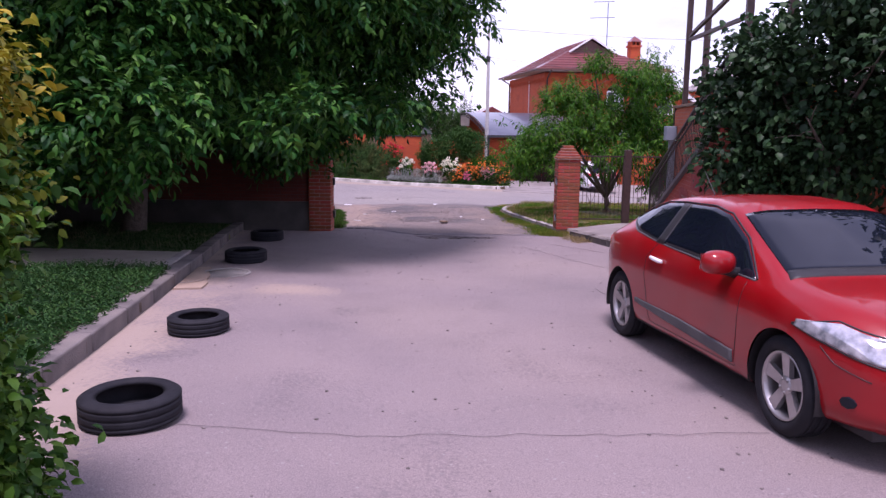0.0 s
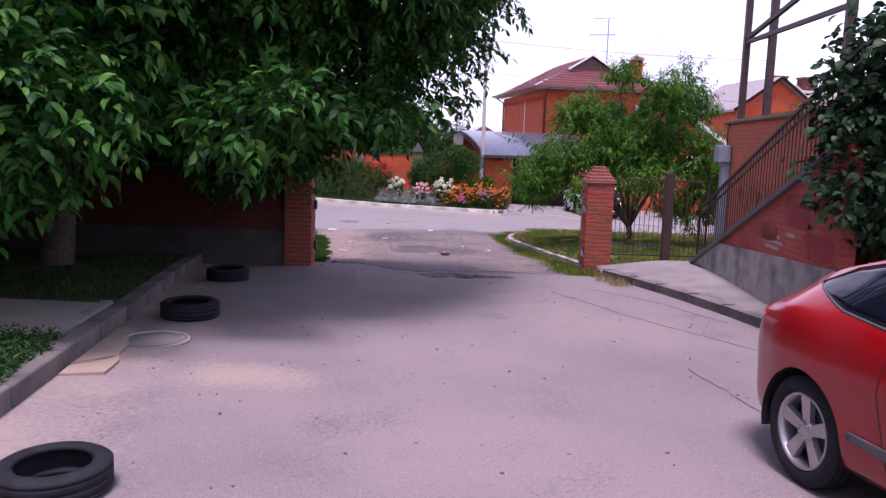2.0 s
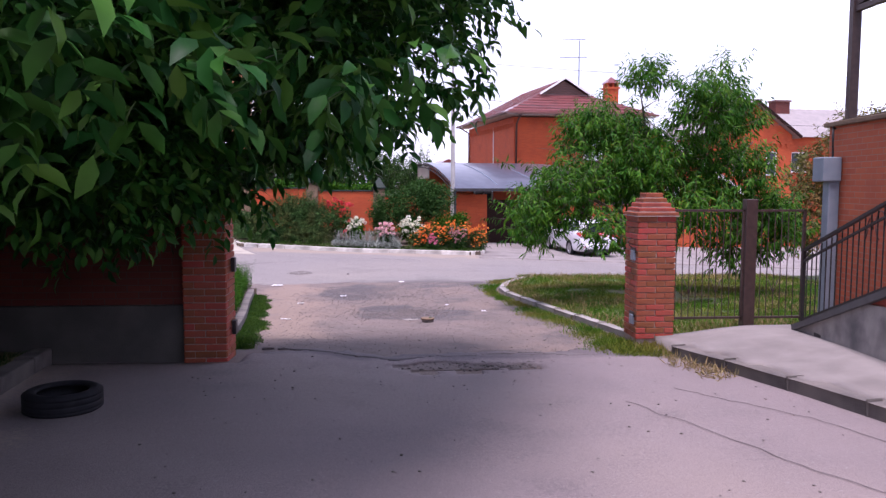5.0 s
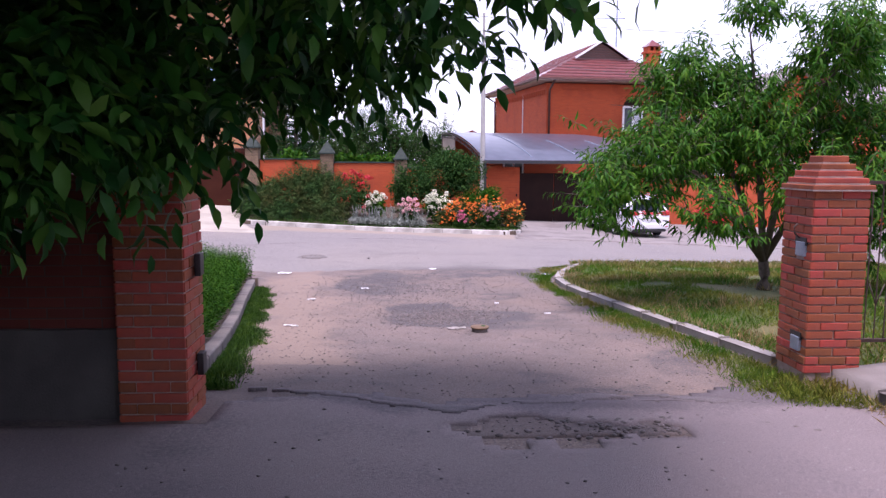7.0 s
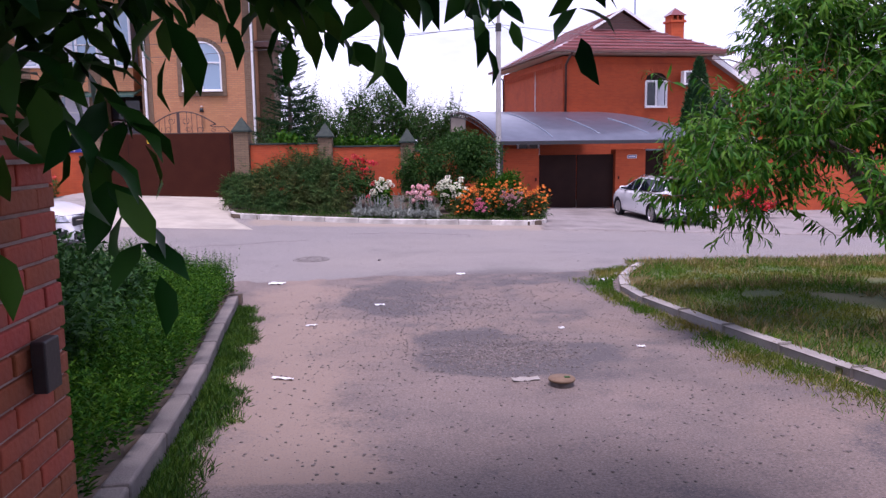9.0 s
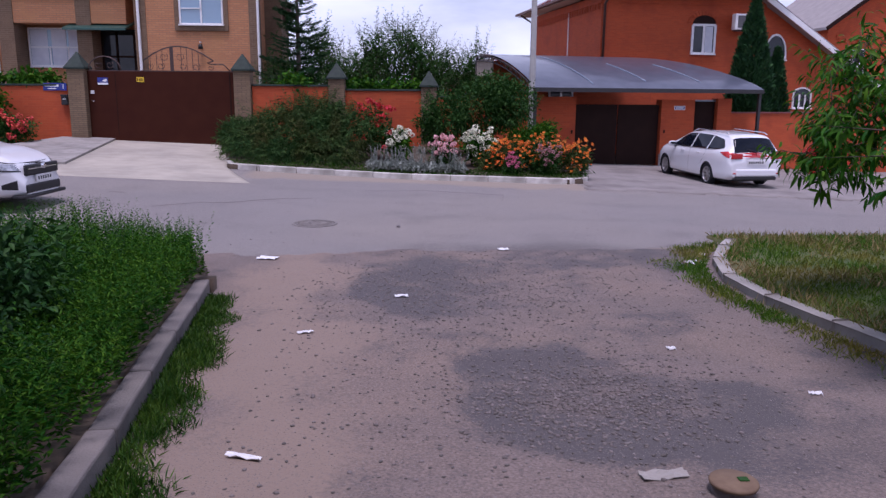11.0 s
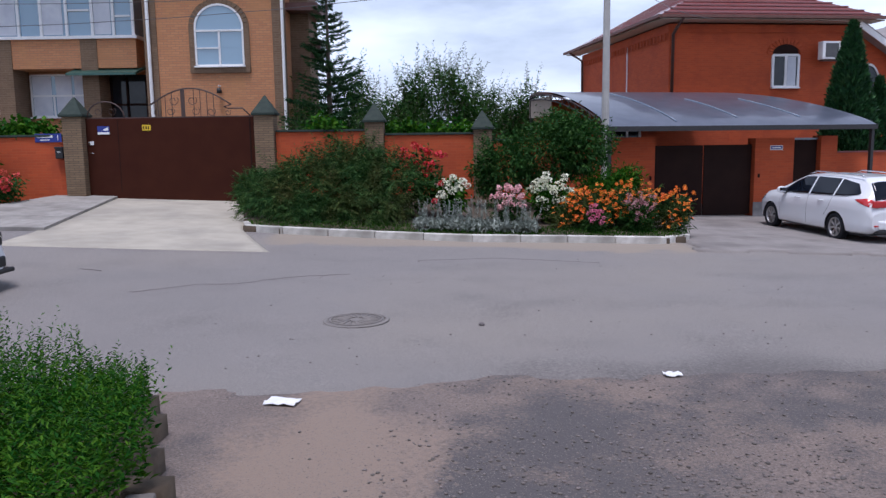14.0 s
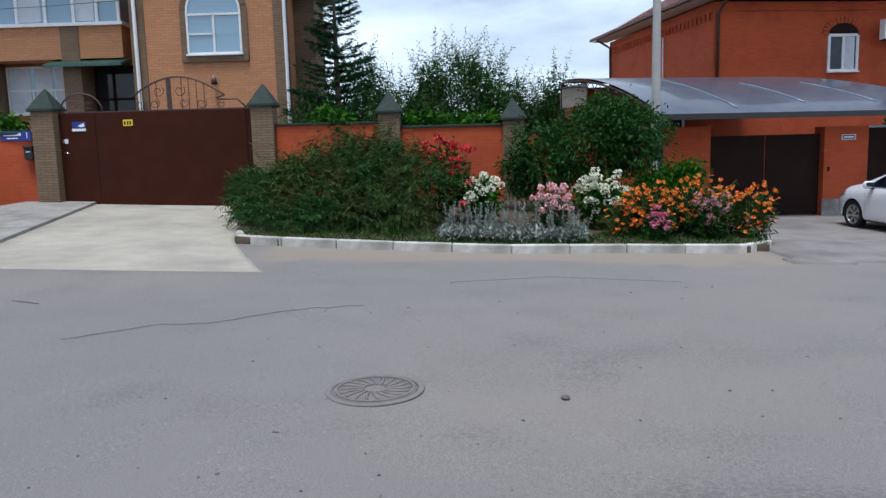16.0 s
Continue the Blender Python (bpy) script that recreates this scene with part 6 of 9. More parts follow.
loose_tyre(-1.88, 4.40, 10, "old black car tyre lying flat on the lane", 0.97)
loose_tyre(-2.20, 6.68, 40, "smaller old black car tyre lying near the kerb", 0.88)
loose_tyre(-2.94, 11.2, 70, "old black car tyre lying in the tree's shade")
loose_tyre(-3.33, 14.25, 20, "old black car tyre lying against the wall's foot")


def curve(pts):
    xs_, zs_ = [p[0] for p in pts], [p[1] for p in pts]
    return lambda x: float(np.interp(x, xs_, zs_))


class Shape:
    """The skin of a car: side view, plan and sections."""

    def __init__(self, zt, zbelt, zb, W, Wr, x0, x1):
        self.f = [curve(c) for c in (zt, zbelt, zb, W, Wr)]
        self.x0, self.x1 = x0, x1
        self.cache = {}

    def smooth(self, k, x):
        return sum(self.f[k](x + d) * w for d, w in ((-0.10, 1), (-0.05, 2), (0, 3), (0.05, 2), (0.10, 1))) / 9

    def section(self, x, n=112):
        key = round(x, 4)
        if key in self.cache:
            return self.cache[key]
        zt, zl, zb, w, wr = (self.smooth(k, x) for k in range(5))
        zl = min(zl, zt - 0.03)
        hb = zl - zb
        ed = 0.10 * min(max((zt - zl) / 0.35, 0.15), 1.0)
        wr = min(wr, w * 0.955)
        c = [(0, zb), (w * 0.80, zb), (w * 0.95, zb + 0.05), (w * 0.985, zb + 0.22 * hb), (w * 0.992, zb + 0.48 * hb), (w, zb + 0.70 * hb), (w * 0.985, zb + 0.88 * hb), (w * 0.95, zl),
             (w * 0.95 * 0.5 + wr * 0.5, zl * 0.5 + (zt - ed) * 0.5), (wr, zt - ed), (wr * 0.90, zt - ed * 0.35), (wr * 0.6, zt - ed * 0.08), (0, zt)]
        c = np.array(c)
        s = np.concatenate([[0], np.cumsum(np.hypot(*np.diff(c, axis=0).T))])
        t = np.linspace(0, s[-1], n)
        y, z = np.interp(t, s, c[:, 0]), np.interp(t, s, c[:, 1])
        for _ in range(3):
            y[1:-1] = (y[:-2] + 2 * y[1:-1] + y[2:]) / 4
            z[1:-1] = (z[:-2] + 2 * z[1:-1] + z[2:]) / 4
        self.cache[key] = (y, z)
        return y, z

    def side(self, x, z):
        y, zz = self.section(x)
        k = int(np.argmax(y > 0.7 * y.max()))
        return float(np.interp(z, zz[k:], y[k:]))

    def top(self, x, y):
        yy, zz = self.section(x)
        k = int(np.argmax(yy))
        return float(np.interp(abs(y), yy[k:][::-1], zz[k:][::-1]))


def car_skin(sh, wheels, R, step=0.021):
    nx_ = int((sh.x1 - sh.x0) / step)
    xs_ = np.linspace(sh.x0, sh.x1, nx_)
    sec = [sh.section(x) for x in xs_]
    n = len(sec[0][0])
    V, F = [], []
    for sgn in (1, -1):
        base = len(V)
        for x, (y, z) in zip(xs_, sec):
            for a, c in zip(y, z):
                px, pz = x, c
                if a > 0.5:
                    for wx, wz in wheels:
                        d = math.hypot(x - wx, c - wz)
                        if abs(d - R) < 0.0165 and d > 0:
                            px, pz = wx + (x - wx) * R / d, wz + (c - wz) * R / d
                V.append((px, sgn * a, pz))
        for i in range(nx_ - 1):
            for j in range(n - 1):
                q = [base + i * n + j, base + (i + 1) * n + j, base + (i + 1) * n + j + 1, base + i * n + j + 1]
                mid = np.mean([V[k] for k in q], axis=0)
                if abs(mid[1]) > 0.45 and any(math.hypot(mid[0] - wx, mid[2] - wz) < R for wx, wz in wheels):
                    continue
                F.append(q if sgn < 0 else q[::-1])
        for i, rev in ((0, sgn > 0), (nx_ - 1, sgn < 0)):
            ring = [base + i * n + j for j in range(n)]
            F.append(ring[::-1] if rev else ring)
    b = bmesh.new()
    vv = [b.verts.new(v) for v in V]
    for f in F:
        b.faces.new([vv[k] for k in f]).smooth = len(f) == 4
    bmesh.ops.remove_doubles(b, verts=b.verts, dist=0.0008)
    bmesh.ops.recalc_face_normals(b, faces=b.faces)
    return b


def side_panel(sh, lo, hi, sgn, off=0.006, nx_=36, nz=8, thick=0.0):
    """A panel lying on the flank between two curves z(x)."""
    b = bmesh.new()
    x0, x1 = lo[0][0], lo[-1][0]
    fl, fh = curve(lo), curve(hi)
    rows = []
    for i in range(nx_ + 1):
        x = x0 + (x1 - x0) * i / nx_
        a, c = fl(x), max(fh(x), fl(x) + 0.002)
        rows.append([b.verts.new((x, sgn * (sh.side(x, a + (c - a) * j / nz) + off), a + (c - a) * j / nz)) for j in range(nz + 1)])
    for p, q in zip(rows, rows[1:]):
        for j in range(nz):
            f = (p[j], q[j], q[j + 1], p[j + 1])
            b.faces.new(f if sgn < 0 else f[::-1]).smooth = True
    rim = [e for e in b.edges if len(e.link_faces) == 1]
    r = bmesh.ops.extrude_edge_only(b, edges=rim)
    for g in r["geom"]:
        if isinstance(g, bmesh.types.BMVert):
            g.co.y -= sgn * (off + 0.01)
    return b


def top_panel(sh, xa, xb, wa, wb, off=0.006, n=16):
    """A pane lying on the upper skin from xa to xb, with half widths wa and wb."""
    b = bmesh.new()
    rows = []
    for i in range(n + 1):
        x = xa + (xb - xa) * i / n
        w = wa + (wb - wa) * i / n
        rows.append([b.verts.new((x, w * u, sh.top(x, w * u) + off)) for u in [k / 10 for k in range(-10, 11)]])
    for p, q in zip(rows, rows[1:]):
        for j in range(20):
            b.faces.new((p[j], q[j], q[j + 1], p[j + 1])).smooth = True
    bmesh.ops.recalc_face_normals(b, faces=b.faces)
    if b.faces and sum(f.normal.z for f in b.faces) < 0:
        bmesh.ops.reverse_faces(b, faces=b.faces)
    rim = [e for e in b.edges if len(e.link_faces) == 1]
    r = bmesh.ops.extrude_edge_only(b, edges=rim)
    for g in r["geom"]:
        if isinstance(g, bmesh.types.BMVert):
            g.co.z -= off + 0.012
    return b


def wheel(parent, x, y, out, r=0.318, spokes=5, twin=False):
    """A wheel at x, y; out is the side that its face looks to."""
    turn = Matrix.Translation((x, y, r)) @ Matrix.Rotation(radians(-90 * out), 4, "X")
    w = part("wheel", lathe(bmesh.new(), tyre_profile(r, 0.215, 0.205, 0.006), 44), M_TYRE, parent, "dusty road tyre")
    w.matrix_basis = turn
    rim = part("rim", lathe(bmesh.new(), [(0.222, 0.075), (0.217, 0.088), (0.205, 0.080), (0.196, 0.05), (0.19, -0.06), (0.205, -0.06)], 44), M_ALLOY, w, "grey alloy rim")
    b = bmesh.new()
    for k in range(spokes):
        a = 2 * math.pi * (k + 0.25) / spokes
        for da in ((-0.10, 0.10) if twin else (0.0,)):
            hw0, hw1 = (0.016, 0.014) if twin else (0.030, 0.044)
            c = [(0.05, -hw0, 0.055), (0.205, -hw1, 0.070), (0.205, hw1, 0.070), (0.05, hw0, 0.055), (0.05, -hw0, 0.02), (0.205, -hw1, 0.035), (0.205, hw1, 0.035), (0.05, hw0, 0.02)]
            rot = Matrix.Rotation(a + da, 4, "Z")
            v = [b.verts.new(rot @ Vector(q)) for q in c]
            for f in ((0, 1, 2, 3), (7, 6, 5, 4), (0, 4, 5, 1), (1, 5, 6, 2), (2, 6, 7, 3), (3, 7, 4, 0)):
                b.faces.new([v[i] for i in f])
    lathe(b, [(0.0, 0.062), (0.03, 0.066), (0.062, 0.058), (0.066, 0.02), (0.0, 0.02)], 20)
    for k in range(5):
        a = 2 * math.pi * (k + 0.75) / 5
        lathe(b, [(0.0, 0.072), (0.009, 0.07), (0.011, 0.055), (0.0, 0.055)], 8, m=Matrix.Translation((0.045 * math.cos(a), 0.045 * math.sin(a), 0)))
    bmesh.ops.recalc_face_normals(b, faces=b.faces)
    s_ = part("spokes", b, M_ALLOY, w, "five broad alloy spokes" if not twin else "paired alloy spokes")
    part("brake_disc", lathe(bmesh.new(), [(0.0, 0.0), (0.15, 0.0), (0.15, -0.02), (0.0, -0.02)], 28), M_TRIM_GREY, w)
    part("wheel_back", lathe(bmesh.new(), [(0.0, -0.05), (0.205, -0.05), (0.205, -0.07), (0.0, -0.07)], 28), M_PLASTIC_BK, w)
    return w


def car_base(name, at, rz, tilt, label, sh, wb, paint, track=0.775, R=0.362, r=0.318, twin=False, group=""):
    root = thing(name, at, label, "car", group)
    root.matrix_basis = pose(*at, 0, 0, rz) @ pose(0, 0, 0, 0, tilt, 0)
    part("body", car_skin(sh, ((0, r), (wb, r)), R), paint, root)
    for x in (0, wb):
        for sgn in (1, -1):
            b = bmesh.new()
            yo = sgn * (sh.side(x, 0.70) - 0.02)
            arc = [(x + (R + 0.004) * math.cos(a), r + (R + 0.004) * math.sin(a)) for a in [-0.22 + (math.pi + 0.44) * j / 24 for j in range(25)]]
            rows = [[b.verts.new((px, y, pz)) for px, pz in arc] for y in (yo, yo - sgn * 0.42)]
            for j in range(24):
                b.faces.new((rows[0][j], rows[0][j + 1], rows[1][j + 1], rows[1][j])).smooth = True
            b.faces.new(rows[1])
            part("wheel_arch", b, M_PLASTIC_BK, root, "black wheel arch liner")
            wheel(root, x, sgn * track, sgn, r, 5 if not twin else 7, twin)
    part("underbody", boxed(-0.6, wb + 0.6, -0.68, 0.68, 0.17, 0.30), M_PLASTIC_BK, root)
    return root


def seam(root, sh, pts, sgn, r=0.0028, material=None, name="door_seam"):
    dense = []
    for (xa, za), (xb, zb_) in zip(pts, pts[1:]):
        dense += [(xa + (xb - xa) * k / 6, za + (zb_ - za) * k / 6) for k in range(6)]
    dense.append(pts[-1])
    return part(name, tube(bmesh.new(), [(x, sgn * (sh.side(x, z) + 0.0005), z) for x, z in dense], r, 5), material or M_PLASTIC_BK, root)


def mirror(root, sh, x, z, sgn, paint):
    m = part("door_mirror", bmesh.new(), paint, root, "door mirror on a black foot")
    b = bmesh.new()
    bmesh.ops.create_icosphere(b, subdivisions=3, radius=1.0)
    for v in b.verts:
        v.co = Vector((v.co.x * 0.085 * (1.15 if v.co.x > 0 else 0.6), math.copysign(abs(v.co.y) ** 0.75, v.co.y) * 0.125, math.copysign(abs(v.co.z) ** 0.75, v.co.z) * 0.085))
    for f in b.faces:
        f.smooth = True
    b.to_mesh(m.data)
    b.free()
    y = sh.side(x, z) + 0.15
    m.matrix_basis = pose(x, sgn * y, z + 0.05)
    part("mirror_foot", tube(bmesh.new(), [(0.02, -sgn * 0.17, -0.08), (0.02, -sgn * 0.05, -0.06), (0.0, 0.02 * sgn, -0.05)], [0.045, 0.03, 0.03], 8), M_PLASTIC_BK, m)
    part("mirror_glass", boxed(-0.062, -0.056, -0.10, 0.10, -0.055, 0.055), M_CHROME, m)
    return m


# red coupe
RW = 2.70
sh = Shape([(-0.80, 0.86), (-0.76, 0.97), (-0.62, 1.06), (-0.25, 1.25), (0.15, 1.36), (0.6, 1.41), (1.1, 1.43), (1.5, 1.40), (1.8, 1.30), (2.52, 0.98), (2.9, 0.93), (3.2, 0.86), (3.42, 0.74), (3.54, 0.60), (3.60, 0.45)],
           [(-0.80, 0.78), (-0.6, 0.95), (-0.2, 1.00), (0.6, 0.97), (1.6, 0.92), (2.4, 0.885), (2.9, 0.83), (3.3, 0.72), (3.60, 0.42)],
           [(-0.80, 0.33), (-0.6, 0.22), (0, 0.19), (2.7, 0.18), (3.3, 0.20), (3.60, 0.26)],
           [(-0.80, 0.56), (-0.74, 0.69), (-0.6, 0.79), (-0.3, 0.87), (0.05, 0.905), (0.6, 0.90), (1.4, 0.885), (2.2, 0.90), (2.7, 0.905), (3.05, 0.87), (3.3, 0.78), (3.48, 0.62), (3.60, 0.40)],
           [(-0.80, 0.46), (-0.4, 0.55), (0.3, 0.585), (1.2, 0.60), (1.8, 0.66), (2.5, 0.78), (3.0, 0.74), (3.4, 0.55), (3.60, 0.32)], -0.80, 3.60)
red = car_base("red_coupe", (2.60, 7.36, G(2.6, 7.36) + 0.012), -81.8, -2.2, "dusty red three-door hatchback parked beside the lane", sh, RW, M_RED_CAR)
for sgn in (-1, 1):
    part("quarter_window", side_panel(sh, [(-0.22, 1.135), (0.2, 1.055), (0.72, 1.005)], [(-0.22, 1.15), (-0.02, 1.24), (0.3, 1.315), (0.60, 1.335), (0.72, 1.335)], sgn), M_CAR_GLASS, red, "dark tinted quarter window")
    part("door_window", side_panel(sh, [(0.80, 0.997), (1.6, 0.955), (2.28, 0.925)], [(0.80, 1.337), (1.25, 1.338), (1.55, 1.30), (1.9, 1.155), (2.28, 0.93)], sgn), M_CAR_GLASS, red, "dark tinted door window")
    part("window_pillar", side_panel(sh, [(0.69, 1.00), (0.83, 0.995)], [(0.69, 1.336), (0.83, 1.338)], sgn, 0.011, 4), M_PLASTIC_BK, red, "black window pillar")
    seam(red, sh, [(-0.24, 1.14), (0.2, 1.045), (0.75, 0.995), (1.6, 0.945), (2.30, 0.918)], sgn, 0.008, M_TRIM_GREY, "waist_strip")
    seam(red, sh, [(-0.24, 1.145), (-0.03, 1.25), (0.3, 1.325), (0.7, 1.345), (1.25, 1.348), (1.56, 1.31), (1.92, 1.16), (2.31, 0.925)], sgn, 0.009, M_PLASTIC_BK, "window_seal")
    seam(red, sh, [(0.74, 0.98), (0.62, 0.86), (0.60, 0.70), (0.66, 0.45), (0.70, 0.30)], sgn)
    seam(red, sh, [(2.22, 0.90), (2.20, 0.70), (2.16, 0.30)], sgn)
    seam(red, sh, [(0.70, 0.295), (1.4, 0.285), (2.16, 0.295)], sgn)
    part("side_moulding", side_panel(sh, [(0.42, 0.42), (1.2, 0.365), (2.14, 0.315)], [(0.42, 0.46), (1.2, 0.445), (2.14, 0.405)], sgn, 0.014), M_TRIM_GREY, red, "grey plastic side moulding")
    part("sill_panel", side_panel(sh, [(0.38, 0.205), (2.30, 0.195)], [(0.38, 0.25), (2.30, 0.24)], sgn, 0.006), M_PLASTIC_BK, red)
    h = part("door_handle", tube(bmesh.new(), [(0.72, sgn * (sh.side(0.72, 0.865) + 0.012), 0.865), (0.80, sgn * (sh.side(0.8, 0.865) + 0.035), 0.868), (0.92, sgn * (sh.side(0.92, 0.86) + 0.030), 0.858), (0.95, sgn * (sh.side(0.95, 0.855) + 0.01), 0.855)], [0.016, 0.019, 0.018, 0.014], 10), M_WHITE, red, "pale chrome door handle")
    mirror(red, sh, 2.02, 0.955, sgn, M_RED_CAR)
    part("head_lamp", side_panel(sh, [(2.83, 0.735), (3.1, 0.685), (3.42, 0.60)], [(2.83, 0.775), (3.1, 0.80), (3.42, 0.715)], sgn, 0.006), M_LAMP, red, "clear swept-back headlamp")
    seam(red, sh, [(2.80, 0.74), (3.1, 0.675), (3.42, 0.59)], sgn, 0.006)
    seam(red, sh, [(2.80, 0.745), (3.08, 0.81), (3.42, 0.725)], sgn, 0.006)
    part("fog_lamp", side_panel(sh, [(3.19, 0.38), (3.205, 0.355), (3.235, 0.345), (3.265, 0.355), (3.28, 0.38)], [(3.19, 0.381), (3.205, 0.405), (3.235, 0.415), (3.265, 0.405), (3.28, 0.381)], sgn, 0.008, 12), M_CAR_GLASS, red, "round dark fog lamp")
    seam(red, sh, [(3.05, 0.66), (3.15, 0.58), (3.34, 0.52)], sgn, 0.003)
    part("tail_lamp", side_panel(sh, [(-0.76, 0.80), (-0.50, 0.90)], [(-0.76, 0.93), (-0.50, 0.94)], sgn, 0.005, 10), M_TAIL, red, "red tail lamp")
part("windscreen", top_panel(sh, 1.66, 2.46, 0.57, 0.71), M_CAR_GLASS, red, "windscreen reflecting sky and leaves")
part("wiper_cowl", top_panel(sh, 2.44, 2.54, 0.70, 0.74, 0.008, 4), M_PLASTIC_BK, red)
part("rear_window", top_panel(sh, -0.62, -0.28, 0.46, 0.50), M_CAR_GLASS, red)
part("roof_aerial", rod(bmesh.new(), (0.12, 0.0, 1.36), (-0.12, 0.0, 1.60), 0.006, 0.003, 6), M_PLASTIC_BK, red)

# white estate
sw = Shape([(-1.08, 0.62), (-1.05, 0.90), (-0.98, 1.06), (-0.74, 1.40), (-0.5, 1.475), (0.2, 1.505), (1.1, 1.50), (1.55, 1.46), (1.85, 1.36), (2.6, 1.03), (3.0, 0.96), (3.3, 0.86), (3.52, 0.70), (3.64, 0.48)],
           [(-1.08, 0.58), (-1.0, 0.98), (-0.4, 1.02), (0.6, 0.985), (1.6, 0.94), (2.5, 0.90), (3.0, 0.84), (3.4, 0.70), (3.64, 0.42)],
           [(-1.08, 0.34), (-0.9, 0.24), (0, 0.20), (2.7, 0.19), (3.4, 0.21), (3.64, 0.28)],
           [(-1.08, 0.70), (-1.02, 0.79), (-0.8, 0.86), (-0.3, 0.90), (0.6, 0.905), (2.4, 0.905), (2.8, 0.90), (3.15, 0.86), (3.4, 0.75), (3.55, 0.6), (3.64, 0.42)],
           [(-1.08, 0.60), (-0.6, 0.60), (0.3, 0.62), (1.3, 0.63), (1.9, 0.68), (2.6, 0.79), (3.1, 0.74), (3.5, 0.5), (3.64, 0.34)], -1.08, 3.64)
est = car_base("white_estate", (7.73, 38.92, G(7.9, 39.0) + 0.035), 97.0, -1.0, "white estate car parked on the apron by the garage", sw, 2.685, M_WHITE_CAR, track=0.79, twin=True)
for sgn in (-1, 1):
    part("door_window", side_panel(sw, [(1.12, 1.00), (2.32, 0.965)], [(1.12, 1.41), (1.5, 1.395), (1.85, 1.27), (2.32, 0.97)], sgn), M_CAR_GLASS, est, "dark front window")
    part("rear_door_window", side_panel(sw, [(0.18, 1.03), (1.05, 1.003)], [(0.18, 1.41), (1.05, 1.413)], sgn), M_CAR_GLASS, est)
    part("quarter_window", side_panel(sw, [(-0.66, 1.10), (-0.3, 1.05), (0.12, 1.033)], [(-0.66, 1.14), (-0.45, 1.33), (0.12, 1.405)], sgn), M_CAR_GLASS, est)
    seam(est, sw, [(-0.68, 1.10), (-0.3, 1.035), (0.2, 1.015), (1.1, 0.985), (2.35, 0.95)], sgn, 0.009, M_CHROME, "waist_strip")
    for pts in ([(1.08, 0.98), (1.10, 0.6), (1.12, 0.30)], [(0.14, 1.02), (0.25, 0.75), (0.42, 0.55)], [(2.28, 0.93), (2.26, 0.32)]):
        seam(est, sw, pts, sgn)
    for x in (0.45, 1.4):
        part("door_handle", tube(bmesh.new(), [(x, sgn * (sw.side(x, 0.89) + 0.008), 0.89), (x + 0.1, sgn * (sw.side(x, 0.89) + 0.03), 0.89), (x + 0.2, sgn * (sw.side(x, 0.88) + 0.008), 0.885)], 0.014, 8), M_WHITE_CAR, est)
    mirror(est, sw, 2.05, 0.98, sgn, M_WHITE_CAR)
    part("roof_rail", tube(bmesh.new(), [(-0.55, sgn * 0.57, 1.46), (-0.4, sgn * 0.57, 1.51), (1.2, sgn * 0.59, 1.53), (1.45, sgn * 0.6, 1.47)], 0.016, 8), M_CHROME, est)
    part("tail_lamp", side_panel(sw, [(-1.045, 0.83), (-0.86, 0.90), (-0.62, 0.985)], [(-1.045, 1.00), (-0.86, 1.035), (-0.62, 1.0)], sgn, 0.008, 14), M_TAIL, est, "red wraparound tail lamp")
    part("tail_lamp", boxed(-1.085, -1.03, sgn * 0.42 if sgn > 0 else -0.74, 0.74 if sgn > 0 else -0.42, 0.84, 0.99, bev=0.02), M_TAIL, est, "red wraparound tail lamp")
    part("reflector", boxed(-1.10, -1.07, min(sgn * 0.45, sgn * 0.68), max(sgn * 0.45, sgn * 0.68), 0.43, 0.46), M_TAIL, est)
    part("head_lamp", side_panel(sw, [(3.0, 0.74), (3.45, 0.62)], [(3.0, 0.83), (3.45, 0.74)], sgn), M_LAMP, est)
part("windscreen", top_panel(sw, 1.70, 2.52, 0.60, 0.72), M_CAR_GLASS, est)
part("rear_window", top_panel(sw, -0.985, -0.72, 0.62, 0.55, 0.008), M_CAR_GLASS, est, "dark rear window")
part("rear_wiper", tube(bmesh.new(), [(-1.03, 0.0, 1.03), (-0.98, 0.25, 1.10)], 0.01, 6), M_PLASTIC_BK, est)
plate = part("number_plate", boxed(-1.105, -1.085, -0.27, 0.27, 0.69, 0.80), M_WHITE, est)
for k in range(7):
    part("plate_mark", boxed(-1.109, -1.105, 0.20 - 0.065 * k, 0.24 - 0.065 * k, 0.715, 0.775), M_PLASTIC_BK, plate)
part("tailgate_trim", boxed(-1.10, -1.08, -0.34, 0.34, 0.835, 0.86), M_CHROME, est)
part("bumper_step", boxed(-1.12, -1.0, -0.60, 0.60, 0.36, 0.56, bev=0.04), M_WHITE_CAR, est)
part("bumper_foot", boxed(-1.11, -0.9, -0.62, 0.62, 0.26, 0.36, bev=0.03), M_PLASTIC_BK, est)

